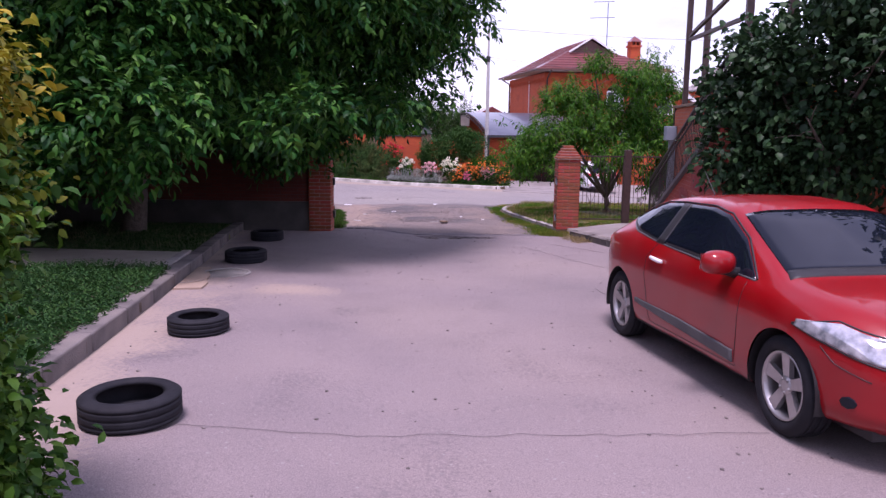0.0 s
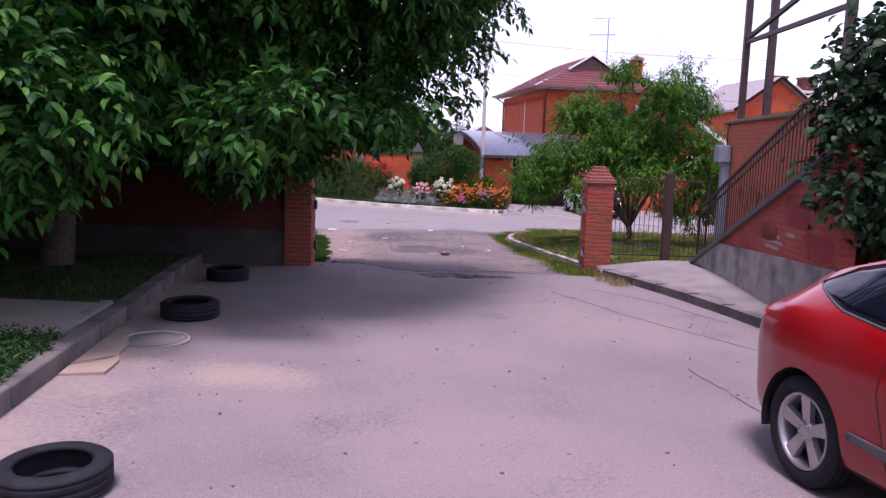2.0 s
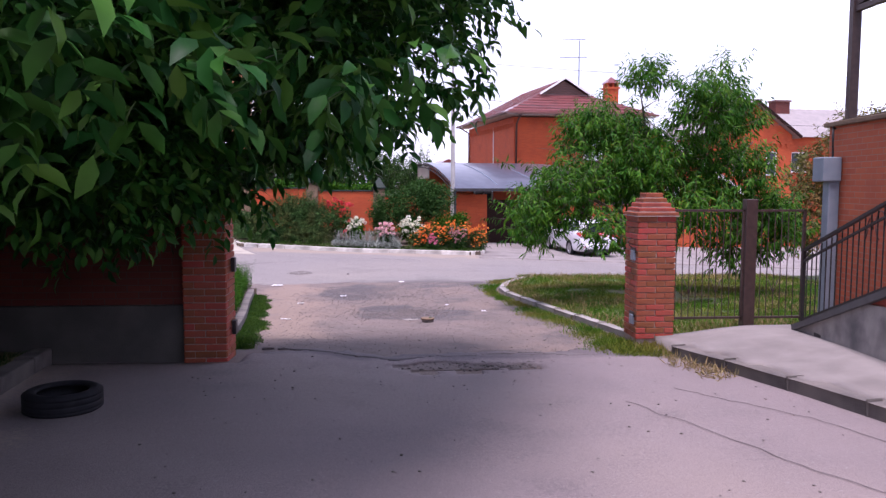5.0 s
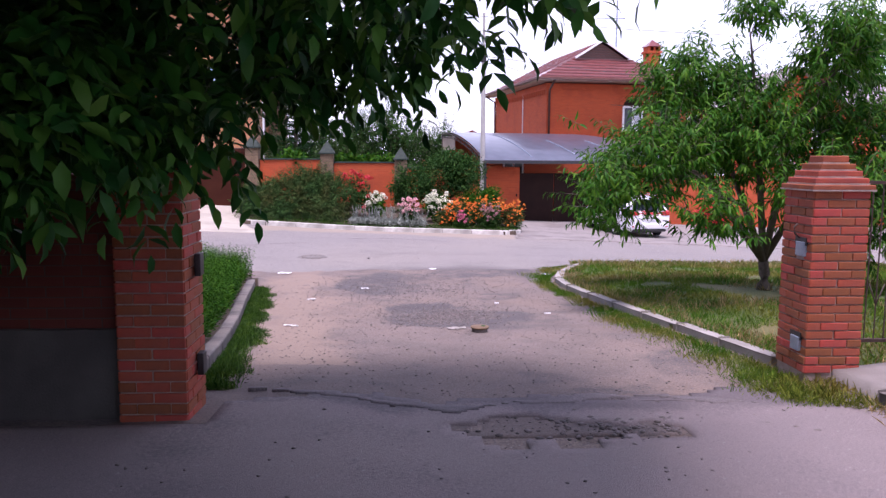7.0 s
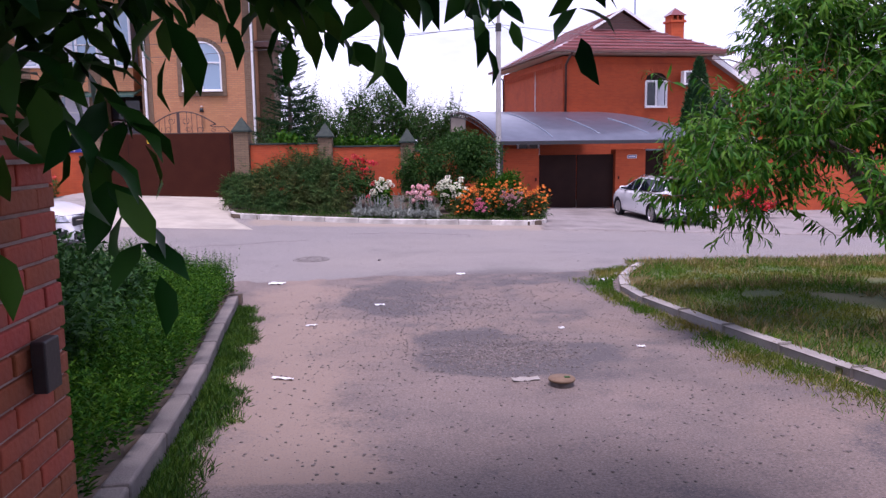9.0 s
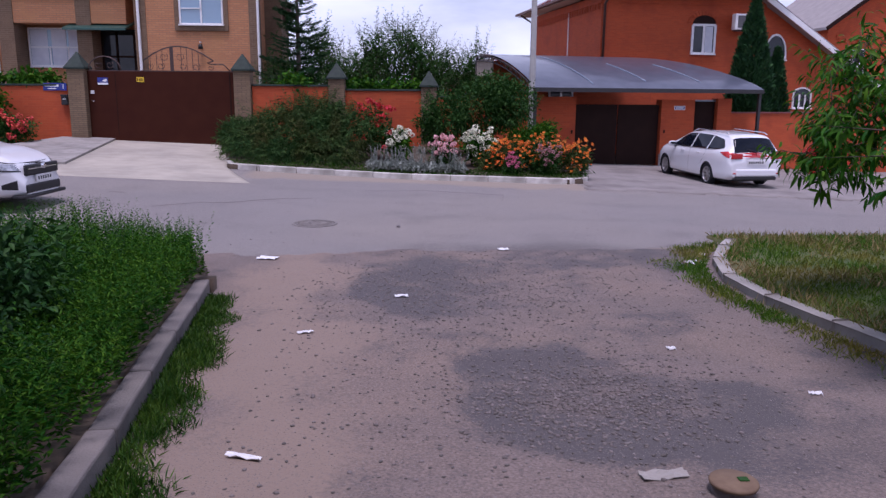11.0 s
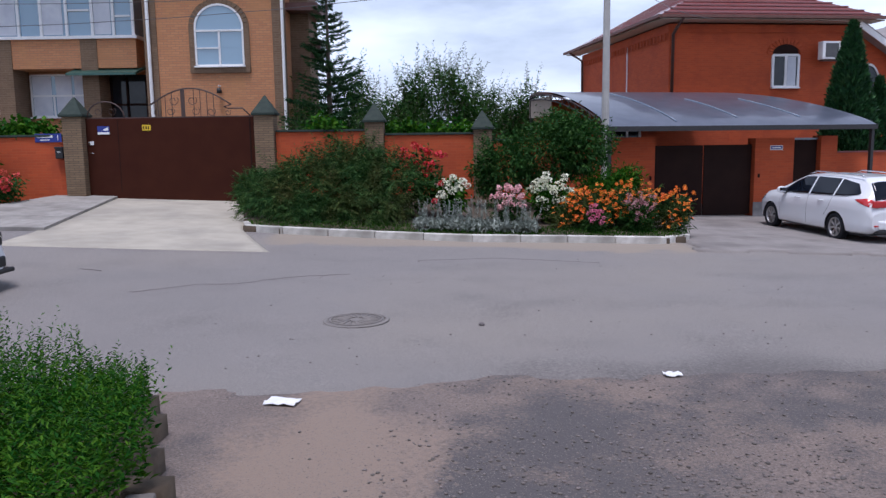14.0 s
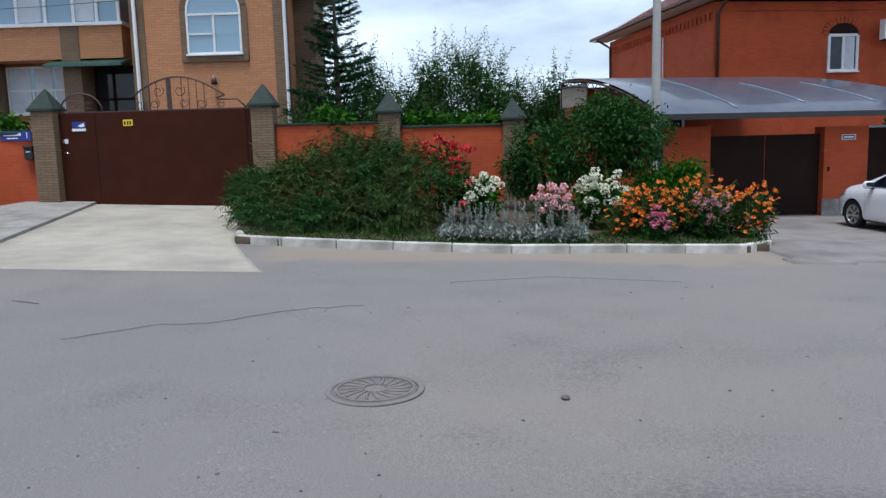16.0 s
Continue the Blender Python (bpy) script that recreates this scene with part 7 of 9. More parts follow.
# white saloon, nose only in view
sl = Shape([(-1.15, 0.7), (-1.1, 1.05), (-0.5, 1.12), (0.0, 1.38), (0.7, 1.48), (1.3, 1.49), (1.7, 1.42), (2.5, 1.06), (2.9, 1.00), (3.25, 0.90), (3.44, 0.80), (3.54, 0.62), (3.58, 0.42)],
           [(-1.15, 0.6), (-1.0, 1.0), (0.0, 1.02), (1.6, 0.97), (2.5, 0.92), (3.0, 0.86), (3.4, 0.74), (3.58, 0.40)],
           [(-1.15, 0.33), (0, 0.2), (2.7, 0.19), (3.3, 0.21), (3.58, 0.24)],
           [(-1.15, 0.68), (-0.8, 0.82), (0, 0.88), (2.5, 0.885), (2.9, 0.87), (3.2, 0.82), (3.42, 0.72), (3.54, 0.62), (3.58, 0.52)],
           [(-1.15, 0.6), (0, 0.6), (1.3, 0.63), (2.5, 0.78), (3.1, 0.73), (3.45, 0.60), (3.58, 0.44)], -1.15, 3.58)
sal = car_base("white_saloon", (-11.50, 30.85, G(-9.5, 30.8) + 0.02), -3, 0.0, "white saloon car standing at the street's edge", sl, 2.635, M_WHITE_CAR, track=0.765)
for sgn in (-1, 1):
    part("door_window", side_panel(sl, [(1.1, 1.02), (2.3, 0.98)], [(1.1, 1.40), (1.6, 1.38), (2.3, 0.985)], sgn), M_CAR_GLASS, sal)
    part("rear_door_window", side_panel(sl, [(0.1, 1.05), (1.04, 1.025)], [(0.1, 1.34), (1.04, 1.40)], sgn), M_CAR_GLASS, sal)
    mirror(sal, sl, 2.05, 1.0, sgn, M_WHITE_CAR)
    part("head_lamp", side_panel(sl, [(3.0, 0.72), (3.25, 0.675), (3.50, 0.65)], [(3.0, 0.80), (3.25, 0.795), (3.50, 0.735)], sgn, 0.008), M_LAMP, sal, "swept headlamp with a dark rim")
    seam(sal, sl, [(2.98, 0.72), (3.25, 0.665), (3.5, 0.64)], sgn, 0.012)
    seam(sal, sl, [(2.98, 0.73), (3.25, 0.81), (3.5, 0.745)], sgn, 0.010)
    part("fog_recess", side_panel(sl, [(3.30, 0.36), (3.50, 0.34)], [(3.30, 0.43), (3.50, 0.50)], sgn, 0.006, 10), M_PLASTIC_BK, sal)
part("windscreen", top_panel(sl, 1.75, 2.46, 0.60, 0.72), M_CAR_GLASS, sal)
gr = part("grille", boxed(3.53, 3.60, -0.50, 0.50, 0.56, 0.74, bev=0.02), M_PLASTIC_BK, sal, "black grille with a chrome bar")
part("grille_bar", boxed(3.60, 3.615, -0.48, 0.48, 0.665, 0.685), M_CHROME, gr)
bd = part("badge", bmesh.new(), M_CHROME, sal, "plain oval chrome badge")
b = lathe(bmesh.new(), [(0.0, 0.0), (0.085, 0.0), (0.075, 0.02), (0.0, 0.024)], 24)
b.to_mesh(bd.data)
b.free()
bd.matrix_basis = Matrix.Translation((3.60, 0, 0.70)) @ Matrix.Rotation(radians(90), 4, "Y") @ Matrix.Diagonal((0.62, 1, 1, 1))
part("bumper_intake", boxed(3.50, 3.60, -0.55, 0.55, 0.27, 0.42, bev=0.03), M_PLASTIC_BK, sal)
part("bumper_lip", boxed(3.40, 3.62, -0.68, 0.68, 0.19, 0.25, bev=0.02), M_PLASTIC_BK, sal)
pl = part("number_plate", boxed(3.60, 3.62, -0.27, 0.27, 0.45, 0.56), M_WHITE, sal)
for k in range(6):
    part("plate_mark", boxed(3.62, 3.623, -0.22 + 0.075 * k, -0.18 + 0.075 * k, 0.475, 0.535), M_PLASTIC_BK, pl)

# ---- trees and shrubs ----
def plant(name, at, label, category, group=""):
    return thing(name, at, label, category, group)


def crown(root, name, blobs, n, kind, leaf, material, per=7, rachis=0.3, width=0.45, shell=0.5, floor=None, droop=0.5, rich=True, label="", up=0.7):
    """A crown of leaves in blobs; blobs are in world metres, and the root stands without turn."""
    p, d = in_blobs(blobs, n, shell, floor)
    o = np.array(root.matrix_basis.translation)
    if kind == "feather":
        pos, ax, L = sprays(p, d, per, rachis, leaf, droop)
    elif kind == "shoot":
        pos, ax, L, twig = shoots(p, d, per, rachis, leaf, droop, up)
        tagged(part("twig_work", np_mesh("twig_work", twig[0] - o, twig[1]), M_BARK, root), "", "", "", "stuff")
    else:
        pos = np.repeat(p, per, axis=0) + rng.normal(size=(len(p) * per, 3)) * rachis * 0.4
        ax = np.repeat(d, per, axis=0) + 0.8 * rng.normal(size=(len(p) * per, 3)) - np.array([0, 0, droop])
        L = leaf * (0.7 + 0.6 * rng.random(len(pos)))
    me = leaf_mesh(name, pos - o, ax, L, width, rich=rich)
    return tagged(part(name, me, material, root), label, "", "", "stuff")


def branchwork(root, base, ends, r0, material=M_BARK, waist=0.45, split=0.35):
    """A tapered trunk that parts into limbs reaching to the ends."""
    o = root.matrix_basis.translation
    base = Vector(base)
    fork = base.lerp(sum((Vector(e) for e in ends), Vector()) / len(ends), split)
    fork.x, fork.y = base.x + (fork.x - base.x) * 0.4, base.y + (fork.y - base.y) * 0.4
    part("trunk", tube(bmesh.new(), [base - o - Vector((0, 0, 0.15)), base - o + Vector((0.0, 0, 0.1)), base.lerp(fork, 0.5) - o + Vector((0.04, 0.03, 0)), fork - o], [r0 * 1.35, r0 * 1.05, r0 * 0.9, r0 * 0.8], 10), material, root)
    for e in ends:
        e = Vector(e)
        mid = fork.lerp(e, 0.5) + Vector((rng.normal() * 0.12, rng.normal() * 0.12, 0.12 * (e - fork).length))
        limb = part("limb", tube(bmesh.new(), [fork - o, fork.lerp(mid, 0.5) - o, mid - o, mid.lerp(e, 0.6) - o, e - o], [r0 * waist, r0 * waist * 0.8, r0 * waist * 0.6, r0 * waist * 0.35, r0 * 0.08], 8), material, root)
        b = bmesh.new()
        for k in range(5):
            s = mid.lerp(e, 0.15 + 0.18 * k)
            t = s + Vector((rng.normal() * 0.5, rng.normal() * 0.5, rng.normal() * 0.3 + 0.1)) * (e - fork).length * 0.25
            tube(b, [s - o, s.lerp(t, 0.5) - o + Vector((0, 0, 0.04)), t - o], [r0 * 0.12, r0 * 0.08, r0 * 0.03], 5)
        tagged(part("twig_work", b, material, limb), "", "", "", "stuff")


# walnut over the lane
wt = plant("walnut_tree", (-6.0, 14.6, G(-6, 14.6) + 0.12), "large walnut tree with drooping dark green leaves over the lane", "tree")
branchwork(wt, (-6.0, 14.6, -0.45), [(-3.0, 11.5, 4.2), (-1.4, 14.2, 4.4), (-4.2, 10.0, 3.3), (-8.5, 12.5, 5.0), (-5.5, 16.5, 6.5), (-2.2, 16.2, 3.4), (-6.5, 11.0, 5.6), (-9.0, 16.5, 4.5)], 0.24)
WB = [(-5.4, 13.8, 5.4, 4.4, 4.2, 3.6), (-2.0, 12.6, 4.7, 2.4, 2.9, 2.0), (-4.6, 10.1, 3.5, 2.4, 1.7, 1.6), (-3.9, 9.3, 1.85, 1.3, 0.8, 0.85), (-1.85, 10.05, 1.75, 0.75, 0.6, 0.55), (-1.75, 15.0, 3.7, 2.2, 1.8, 1.8),
      (-2.35, 16.1, 2.1, 0.95, 0.9, 1.0), (-8.5, 12.5, 3.6, 3.0, 3.2, 2.2), (-6.6, 10.6, 3.0, 2.2, 1.5, 1.5), (-10.5, 15.5, 3.8, 3.0, 2.8, 2.6), (-0.5, 13.6, 4.4, 1.3, 1.6, 1.0), (-3.6, 13.2, 3.0, 1.8, 2.2, 1.1),
      (-0.1, 15.0, 4.5, 1.3, 1.6, 1.3), (-0.6, 16.6, 3.9, 1.4, 1.2, 1.2), (-0.75, 14.9, 2.55, 1.0, 0.8, 0.7), (-1.3, 16.5, 2.35, 0.9, 0.7, 0.7), (-6.5, 16.0, 2.6, 2.6, 1.4, 1.2), (-4.2, 11.6, 2.3, 1.2, 1.3, 0.8), (-1.9, 16.5, 1.9, 0.5, 0.5, 0.35), (-2.7, 15.5, 1.7, 0.6, 0.6, 0.7), (-3.3, 15.2, 1.5, 0.8, 0.6, 0.75), (-5.6, 9.8, 1.35, 1.5, 0.7, 0.7), (-4.4, 9.4, 1.5, 1.0, 0.6, 0.7)]


def head_room(x, y):
    e = 1.75 - 0.043 * y
    if x > 0.9:
        return 9.0
    return e + (0.55 if -1.5 - 0.03 * y < x < 0.6 else -0.25 if x > -2.9 else -0.6)


crown(wt, "crown", WB, 19000, "feather", 0.15, L_WALNUT, per=9, rachis=0.36, width=0.42, shell=0.35, floor=head_room, droop=0.38)
crown(wt, "near_bough", [(-1.75, 10.95, 1.92, 0.50, 0.38, 0.30), (-2.5, 11.0, 1.75, 0.5, 0.4, 0.4), (-0.95, 11.7, 2.05, 0.6, 0.35, 0.22), (-2.75, 15.2, 1.6, 0.5, 0.5, 0.6)], 150, "feather", 0.155, L_WALNUT, per=9, rachis=0.34, width=0.46, shell=0.2, floor=lambda x, y: 1.75 - 0.043 * y + (0.30 if x < -1.35 else 0.52), droop=0.45)
INNER = [(-5.8, 13.6, 5.2, 4.0, 3.6, 3.0), (-2.6, 12.8, 4.7, 1.9, 2.4, 1.4), (-8.8, 13.5, 3.9, 2.8, 2.8, 2.1), (-2.6, 15.4, 4.0, 1.8, 1.7, 1.3), (-10.8, 15.5, 3.8, 2.6, 2.4, 2.2), (-5.2, 11.0, 3.6, 2.2, 1.3, 1.1), (-7.4, 10.6, 2.6, 2.2, 1.6, 1.6), (-7.5, 14.6, 3.0, 2.4, 1.9, 1.6), (-4.6, 14.6, 3.0, 1.8, 1.7, 1.1), (-2.9, 15.7, 2.0, 0.7, 0.6, 0.8), (-8.8, 9.6, 1.6, 1.0, 1.2, 1.4), (-3.7, 15.4, 1.6, 0.9, 0.6, 0.7), (-6.0, 15.0, 1.9, 1.8, 0.8, 0.7),
         (-1.9, 13.4, 5.4, 1.3, 1.7, 1.0), (-3.2, 11.6, 4.7, 1.8, 1.4, 1.1), (-2.4, 14.0, 6.4, 2.2, 2.6, 1.2), (-4.4, 15.8, 2.6, 1.6, 0.8, 1.0), (-3.6, 10.0, 4.5, 1.4, 1.1, 0.8), (-2.3, 11.2, 5.2, 1.4, 1.2, 0.9)]
crown(wt, "inner_crown", INNER, 25000, "loose", 0.24, L_WALNUT, per=4, rachis=0.4, width=0.62, shell=0.05, floor=head_room, rich=False)
yt = plant("yard_tree", (-7.5, 21.0, -0.7), "dense dark tree behind the garden wall", "tree")
branchwork(yt, (-7.5, 21.0, -0.8), [(-6.0, 19.5, 3.0), (-9.0, 20.0, 4.0), (-8.0, 22.5, 4.5), (-5.4, 20.8, 4.2)], 0.16)
crown(yt, "crown", [(-7.2, 20.4, 3.6, 3.0, 2.2, 2.6), (-10.5, 20.0, 3.2, 3.0, 2.4, 2.8), (-6.0, 18.6, 2.2, 2.2, 1.1, 1.6), (-9.5, 18.4, 2.0, 2.6, 1.1, 1.6), (-4.6, 18.4, 1.7, 1.0, 0.9, 0.9)], 4200, "loose", 0.2, L_BUSH, per=5, rachis=0.35, width=0.6, shell=0.15, droop=0.4, rich=False, floor=lambda x, y: -0.1)
crown(yt, "inner_crown", [(-5.8, 18.3, 2.2, 2.0, 0.8, 2.3), (-8.6, 18.6, 2.6, 2.6, 1.0, 2.6), (-7.4, 19.0, 4.6, 3.2, 1.2, 1.8), (-11.5, 18.6, 2.8, 2.4, 1.2, 2.6), (-4.4, 18.8, 2.6, 1.0, 0.8, 1.6)], 4200, "loose", 0.3, L_BUSH, per=4, rachis=0.4, width=0.65, shell=0.05, droop=0.4, rich=False, floor=lambda x, y: 0.2)

# young tree on the lawn
pt = plant("young_fruit_tree", (5.0, 23.3, lawn_z(5.0, 23.3)), "young fruit tree with narrow drooping green leaves on the lawn", "tree")
branchwork(pt, (5.0, 23.3, lawn_z(5.0, 23.3)), [(2.4, 22.2, 1.6), (6.6, 22.6, 2.3), (4.2, 25.0, 2.6), (5.5, 21.9, 3.0), (4.4, 23.0, 3.4), (6.4, 24.7, 1.8), (3.1, 24.0, 2.2), (3.4, 21.9, 0.9)], 0.10, split=0.16, waist=0.62)
PB = [(4.6, 23.2, 1.75, 1.9, 1.9, 1.15), (2.9, 22.5, 1.35, 1.2, 1.1, 0.75), (6.2, 22.9, 1.7, 1.3, 1.3, 1.1), (5.4, 22.2, 2.9, 0.95, 0.9, 0.85), (4.0, 23.7, 2.6, 1.1, 1.0, 0.8), (6.4, 23.4, 2.85, 0.85, 0.8, 0.85), (2.2, 22.1, 0.75, 0.85, 0.7, 0.55), (4.9, 21.5, 0.85, 1.0, 0.7, 0.6), (4.5, 22.8, 3.5, 0.5, 0.45, 0.5), (6.2, 22.9, 3.6, 0.5, 0.45, 0.45), (6.9, 22.6, 0.9, 0.8, 0.8, 0.7), (3.4, 21.6, 0.5, 0.8, 0.6, 0.5), (2.75, 24.5, 0.65, 0.55, 0.5, 0.55), (2.75, 24.6, 1.2, 0.5, 0.5, 0.4), (3.4, 23.2, 2.5, 0.8, 0.7, 0.6), (2.42, 24.3, 0.40, 0.34, 0.4, 0.6), (6.5, 22.9, 0.25, 0.85, 0.8, 0.75), (7.4, 23.2, 0.6, 0.8, 0.8, 0.8)]
crown(pt, "crown", [(*q[:3], 0.86 * q[3], 0.86 * q[4], 0.84 * q[5]) for q in PB], 2300, "shoot", 0.17, L_PEACH, per=15, rachis=0.42, width=0.21, shell=0.15, droop=0.85, up=0.45, floor=lambda x, y: -0.10 if y < 22.6 else -0.25 if x < 2.7 else -0.4 if x > 5.8 else 0.1)

bz = plant("bronze_shrub", (11.4, 26.6, lawn_z(11.4, 26.6)), "broad shrub with bronze-tipped leaves beyond the gate", "shrub")
branchwork(bz, (11.4, 26.6, lawn_z(11.4, 26.6)), [(10.4, 26.3, 1.8), (12.2, 26.8, 2.3), (11.2, 26.2, 2.6)], 0.08, split=0.2, waist=0.6)
crown(bz, "crown", [(10.8, 26.5, 1.6, 1.3, 1.2, 1.4), (12.1, 26.7, 2.0, 1.4, 1.2, 1.4), (10.0, 26.3, 0.6, 0.9, 0.9, 1.1), (11.3, 26.4, 2.8, 0.8, 0.7, 0.5)], 1500, "shoot", 0.12, L_BRONZE, per=10, rachis=0.3, width=0.4, shell=0.4, droop=0.3, rich=False, floor=lambda x, y: -0.6)
rw = plant("roof_weeds", (6.2, 13.6, 2.26), "feathery weeds growing on the annex roof", "weeds")
crown(rw, "foliage", [(6.2, 13.8, 2.40, 0.5, 0.9, 0.14), (6.6, 15.2, 2.36, 0.5, 0.8, 0.10)], 160, "shoot", 0.12, L_GRASS, per=9, rachis=0.22, width=0.2, shell=0.1, droop=0.1, rich=False, floor=lambda x, y: 2.31)

# dark bush behind the red car
db = plant("dark_bush", (5.3, 10.4, walk_z(4.6, 10.4)), "tall dark green bush with lobed leaves behind the car", "bush")
branchwork(db, (5.3, 10.4, -0.2), [(4.4, 10.6, 2.6), (5.6, 11.4, 3.3), (6.4, 9.6, 3.4), (5.2, 9.2, 2.8), (4.5, 9.6, 1.9)], 0.09, split=0.2, waist=0.6)
crown(db, "crown", [(5.35, 10.6, 2.2, 1.55, 1.5, 1.75), (6.6, 9.0, 2.4, 2.0, 2.2, 2.2), (4.85, 10.9, 1.15, 1.0, 1.0, 0.75), (5.4, 9.9, 3.5, 1.1, 1.2, 0.8), (6.2, 7.0, 2.0, 1.6, 1.6, 1.9), (4.55, 11.2, 2.7, 0.65, 0.7, 0.7), (4.35, 11.3, 1.5, 0.6, 0.7, 0.9), (4.08, 11.1, 2.2, 0.5, 0.5, 0.6), (4.08, 10.9, 1.35, 0.45, 0.5, 0.55)], 6600, "loose", 0.115, L_DARK, per=6, rachis=0.25, width=0.75, shell=0.4, droop=0.5, floor=lambda x, y: 0.25)

# tree added outside the view; its crown darkens the wall and the left
ht = plant("garden_tree", (-7.2, 5.0, G(-7.2, 5.0) + 0.05), "unseen leafy tree added to shade the wall and the left side", "tree")
branchwork(ht, (-7.2, 5.0, G(-7.2, 5.0)), [(-8.5, 4.5, 3.0), (-6.0, 5.4, 3.2), (-7.2, 6.6, 3.6), (-7.0, 3.6, 3.4)], 0.14)
crown(ht, "crown", [(-7.3, 5.0, 3.0, 2.4, 2.7, 2.5), (-8.2, 7.4, 2.4, 1.6, 1.6, 2.0), (-7.6, 2.6, 2.6, 1.8, 1.8, 2.0)], 2600, "loose", 0.26, L_BUSH, per=4, rachis=0.4, width=0.62, shell=0.15, droop=0.4, rich=False)

# unseen trees added behind the starting point and beyond the bush: reflections, less low sky
for x, y, z, r_ in ((-7.0, -13.0, 3.5, 3.6), (-1.0, -16.0, 4.0, 3.6), (6.0, -14.0, 3.8, 3.6), (12.0, -6.0, 3.6, 3.6), (12.5, 3.0, 3.4, 3.2), (-11.0, -3.0, 3.6, 3.6)):
    bt = plant("lane_tree", (x, y, G(x, y) - 0.05), "unseen leafy tree added for reflections and to block low sky", "tree", "trees along the lane")
    branchwork(bt, (x, y, G(x, y)), [(x - 1.5, y, z), (x + 1.5, y + 0.5, z + 0.5), (x, y - 1.2, z + 1)], 0.2)
    crown(bt, "crown", [(x, y, z, r_, r_ * 0.8, r_ * 0.85), (x + 1.5, y, z - 1.2, r_ * 0.6, r_ * 0.6, r_ * 0.5), (x - 1.6, y, z - 1.0, r_ * 0.6, r_ * 0.6, r_ * 0.5)], 1500, "loose", 0.3, L_BUSH, per=4, rachis=0.5, width=0.6, shell=0.3, droop=0.4, rich=False)

# golden bush close by
gb = plant("golden_bush", (-2.30, 2.50, G(-2.3, 2.5) + 0.13), "yellow-green leafy shrub leaning over the kerb", "bush")
branchwork(gb, (-2.3, 2.5, 0.05), [(-1.9, 2.6, 1.9), (-2.4, 3.0, 2.1), (-2.6, 2.2, 1.8), (-1.75, 2.5, 1.1)], 0.03, split=0.15, waist=0.7)
crown(gb, "lower_crown", [(-2.14, 2.65, 1.20, 0.68, 0.60, 0.90), (-2.05, 2.75, 0.55, 0.62, 0.5, 0.55), (-2.15, 2.9, 0.2, 0.6, 0.4, 0.25), (-2.4, 2.6, 0.9, 0.6, 0.5, 0.9)], 9000, "loose", 0.058, L_HEDGE, per=5, rachis=0.16, width=0.6, shell=0.2, droop=0.3)
crown(gb, "upper_crown", [(-2.30, 2.8, 1.72, 0.70, 0.60, 0.45), (-1.85, 2.85, 1.93, 0.36, 0.32, 0.26), (-1.95, 2.8, 1.45, 0.42, 0.4, 0.4)], 2600, "loose", 0.055, L_GOLD, per=5, rachis=0.16, width=0.58, shell=0.3, droop=0.2, label="yellow-green new growth")

# shrubs and trees beyond the street
js = plant("juniper_mound", (-4.75, 39.2, bed_z(-4.75, 39.2)), "broad dark juniper mound with feathery drooping boughs", "shrub")
branchwork(js, (-4.75, 39.2, -0.85), [(-6.0, 38.8, 0.2), (-3.5, 38.9, 0.3), (-4.8, 39.6, 0.7)], 0.06, split=0.15, waist=0.6)
crown(js, "foliage", [(-4.85, 39.1, -0.10, 1.75, 1.15, 0.85), (-3.6, 39.0, -0.10, 1.05, 1.0, 0.80), (-6.0, 39.0, -0.30, 0.85, 0.9, 0.62), (-4.3, 39.3, 0.45, 0.9, 0.8, 0.45), (-5.2, 38.3, -0.55, 0.9, 0.55, 0.35), (-3.8, 38.3, -0.55, 0.9, 0.5, 0.35)], 3600, "feather", 0.11, L_JUNI, per=15, rachis=0.40, width=0.12, shell=0.45, droop=0.15, rich=False)
ls = plant("lavender_clump", (-6.75, 40.2, bed_z(-6.7, 40.2)), "grey-green wispy clump at the drive's edge", "shrub")
crown(ls, "stem_tuft", [(-6.75, 40.1, -0.25, 0.55, 0.6, 0.55)], 420, "loose", 0.22, L_JUNI, per=4, rachis=0.15, width=0.06, shell=0.3, droop=-0.6, rich=False)
gs = plant("green_shrub", (0.75, 41.2, bed_z(0.75, 41.2)), "large rounded green shrub by the utility pole", "shrub")
branchwork(gs, (0.75, 41.2, -0.9), [(0.2, 41.0, 0.8), (1.5, 41.2, 0.9), (0.8, 41.5, 1.3)], 0.06, split=0.15, waist=0.6)
crown(gs, "crown", [(0.55, 41.1, 0.55, 1.35, 1.0, 1.05), (1.45, 41.0, 0.70, 0.95, 0.9, 0.95), (-0.45, 41.1, 0.30, 0.85, 0.8, 0.95), (0.9, 41.2, 1.30, 0.8, 0.7, 0.45), (-1.0, 41.3, 0.1, 0.5, 0.5, 0.9)], 2600, "loose", 0.10, L_BUSH, per=7, rachis=0.2, width=0.42, shell=0.4, droop=0.3, rich=False)
ls2 = plant("light_shrub", (2.0, 40.2, bed_z(2.0, 40.2)), "lighter green leafy shrub before the brick wall", "shrub")
crown(ls2, "crown", [(1.95, 40.2, -0.35, 0.85, 0.6, 0.55), (2.4, 40.3, -0.1, 0.45, 0.4, 0.4)], 700, "loose", 0.11, L_WEED, per=6, rachis=0.2, width=0.4, shell=0.3, droop=0.1, rich=False)


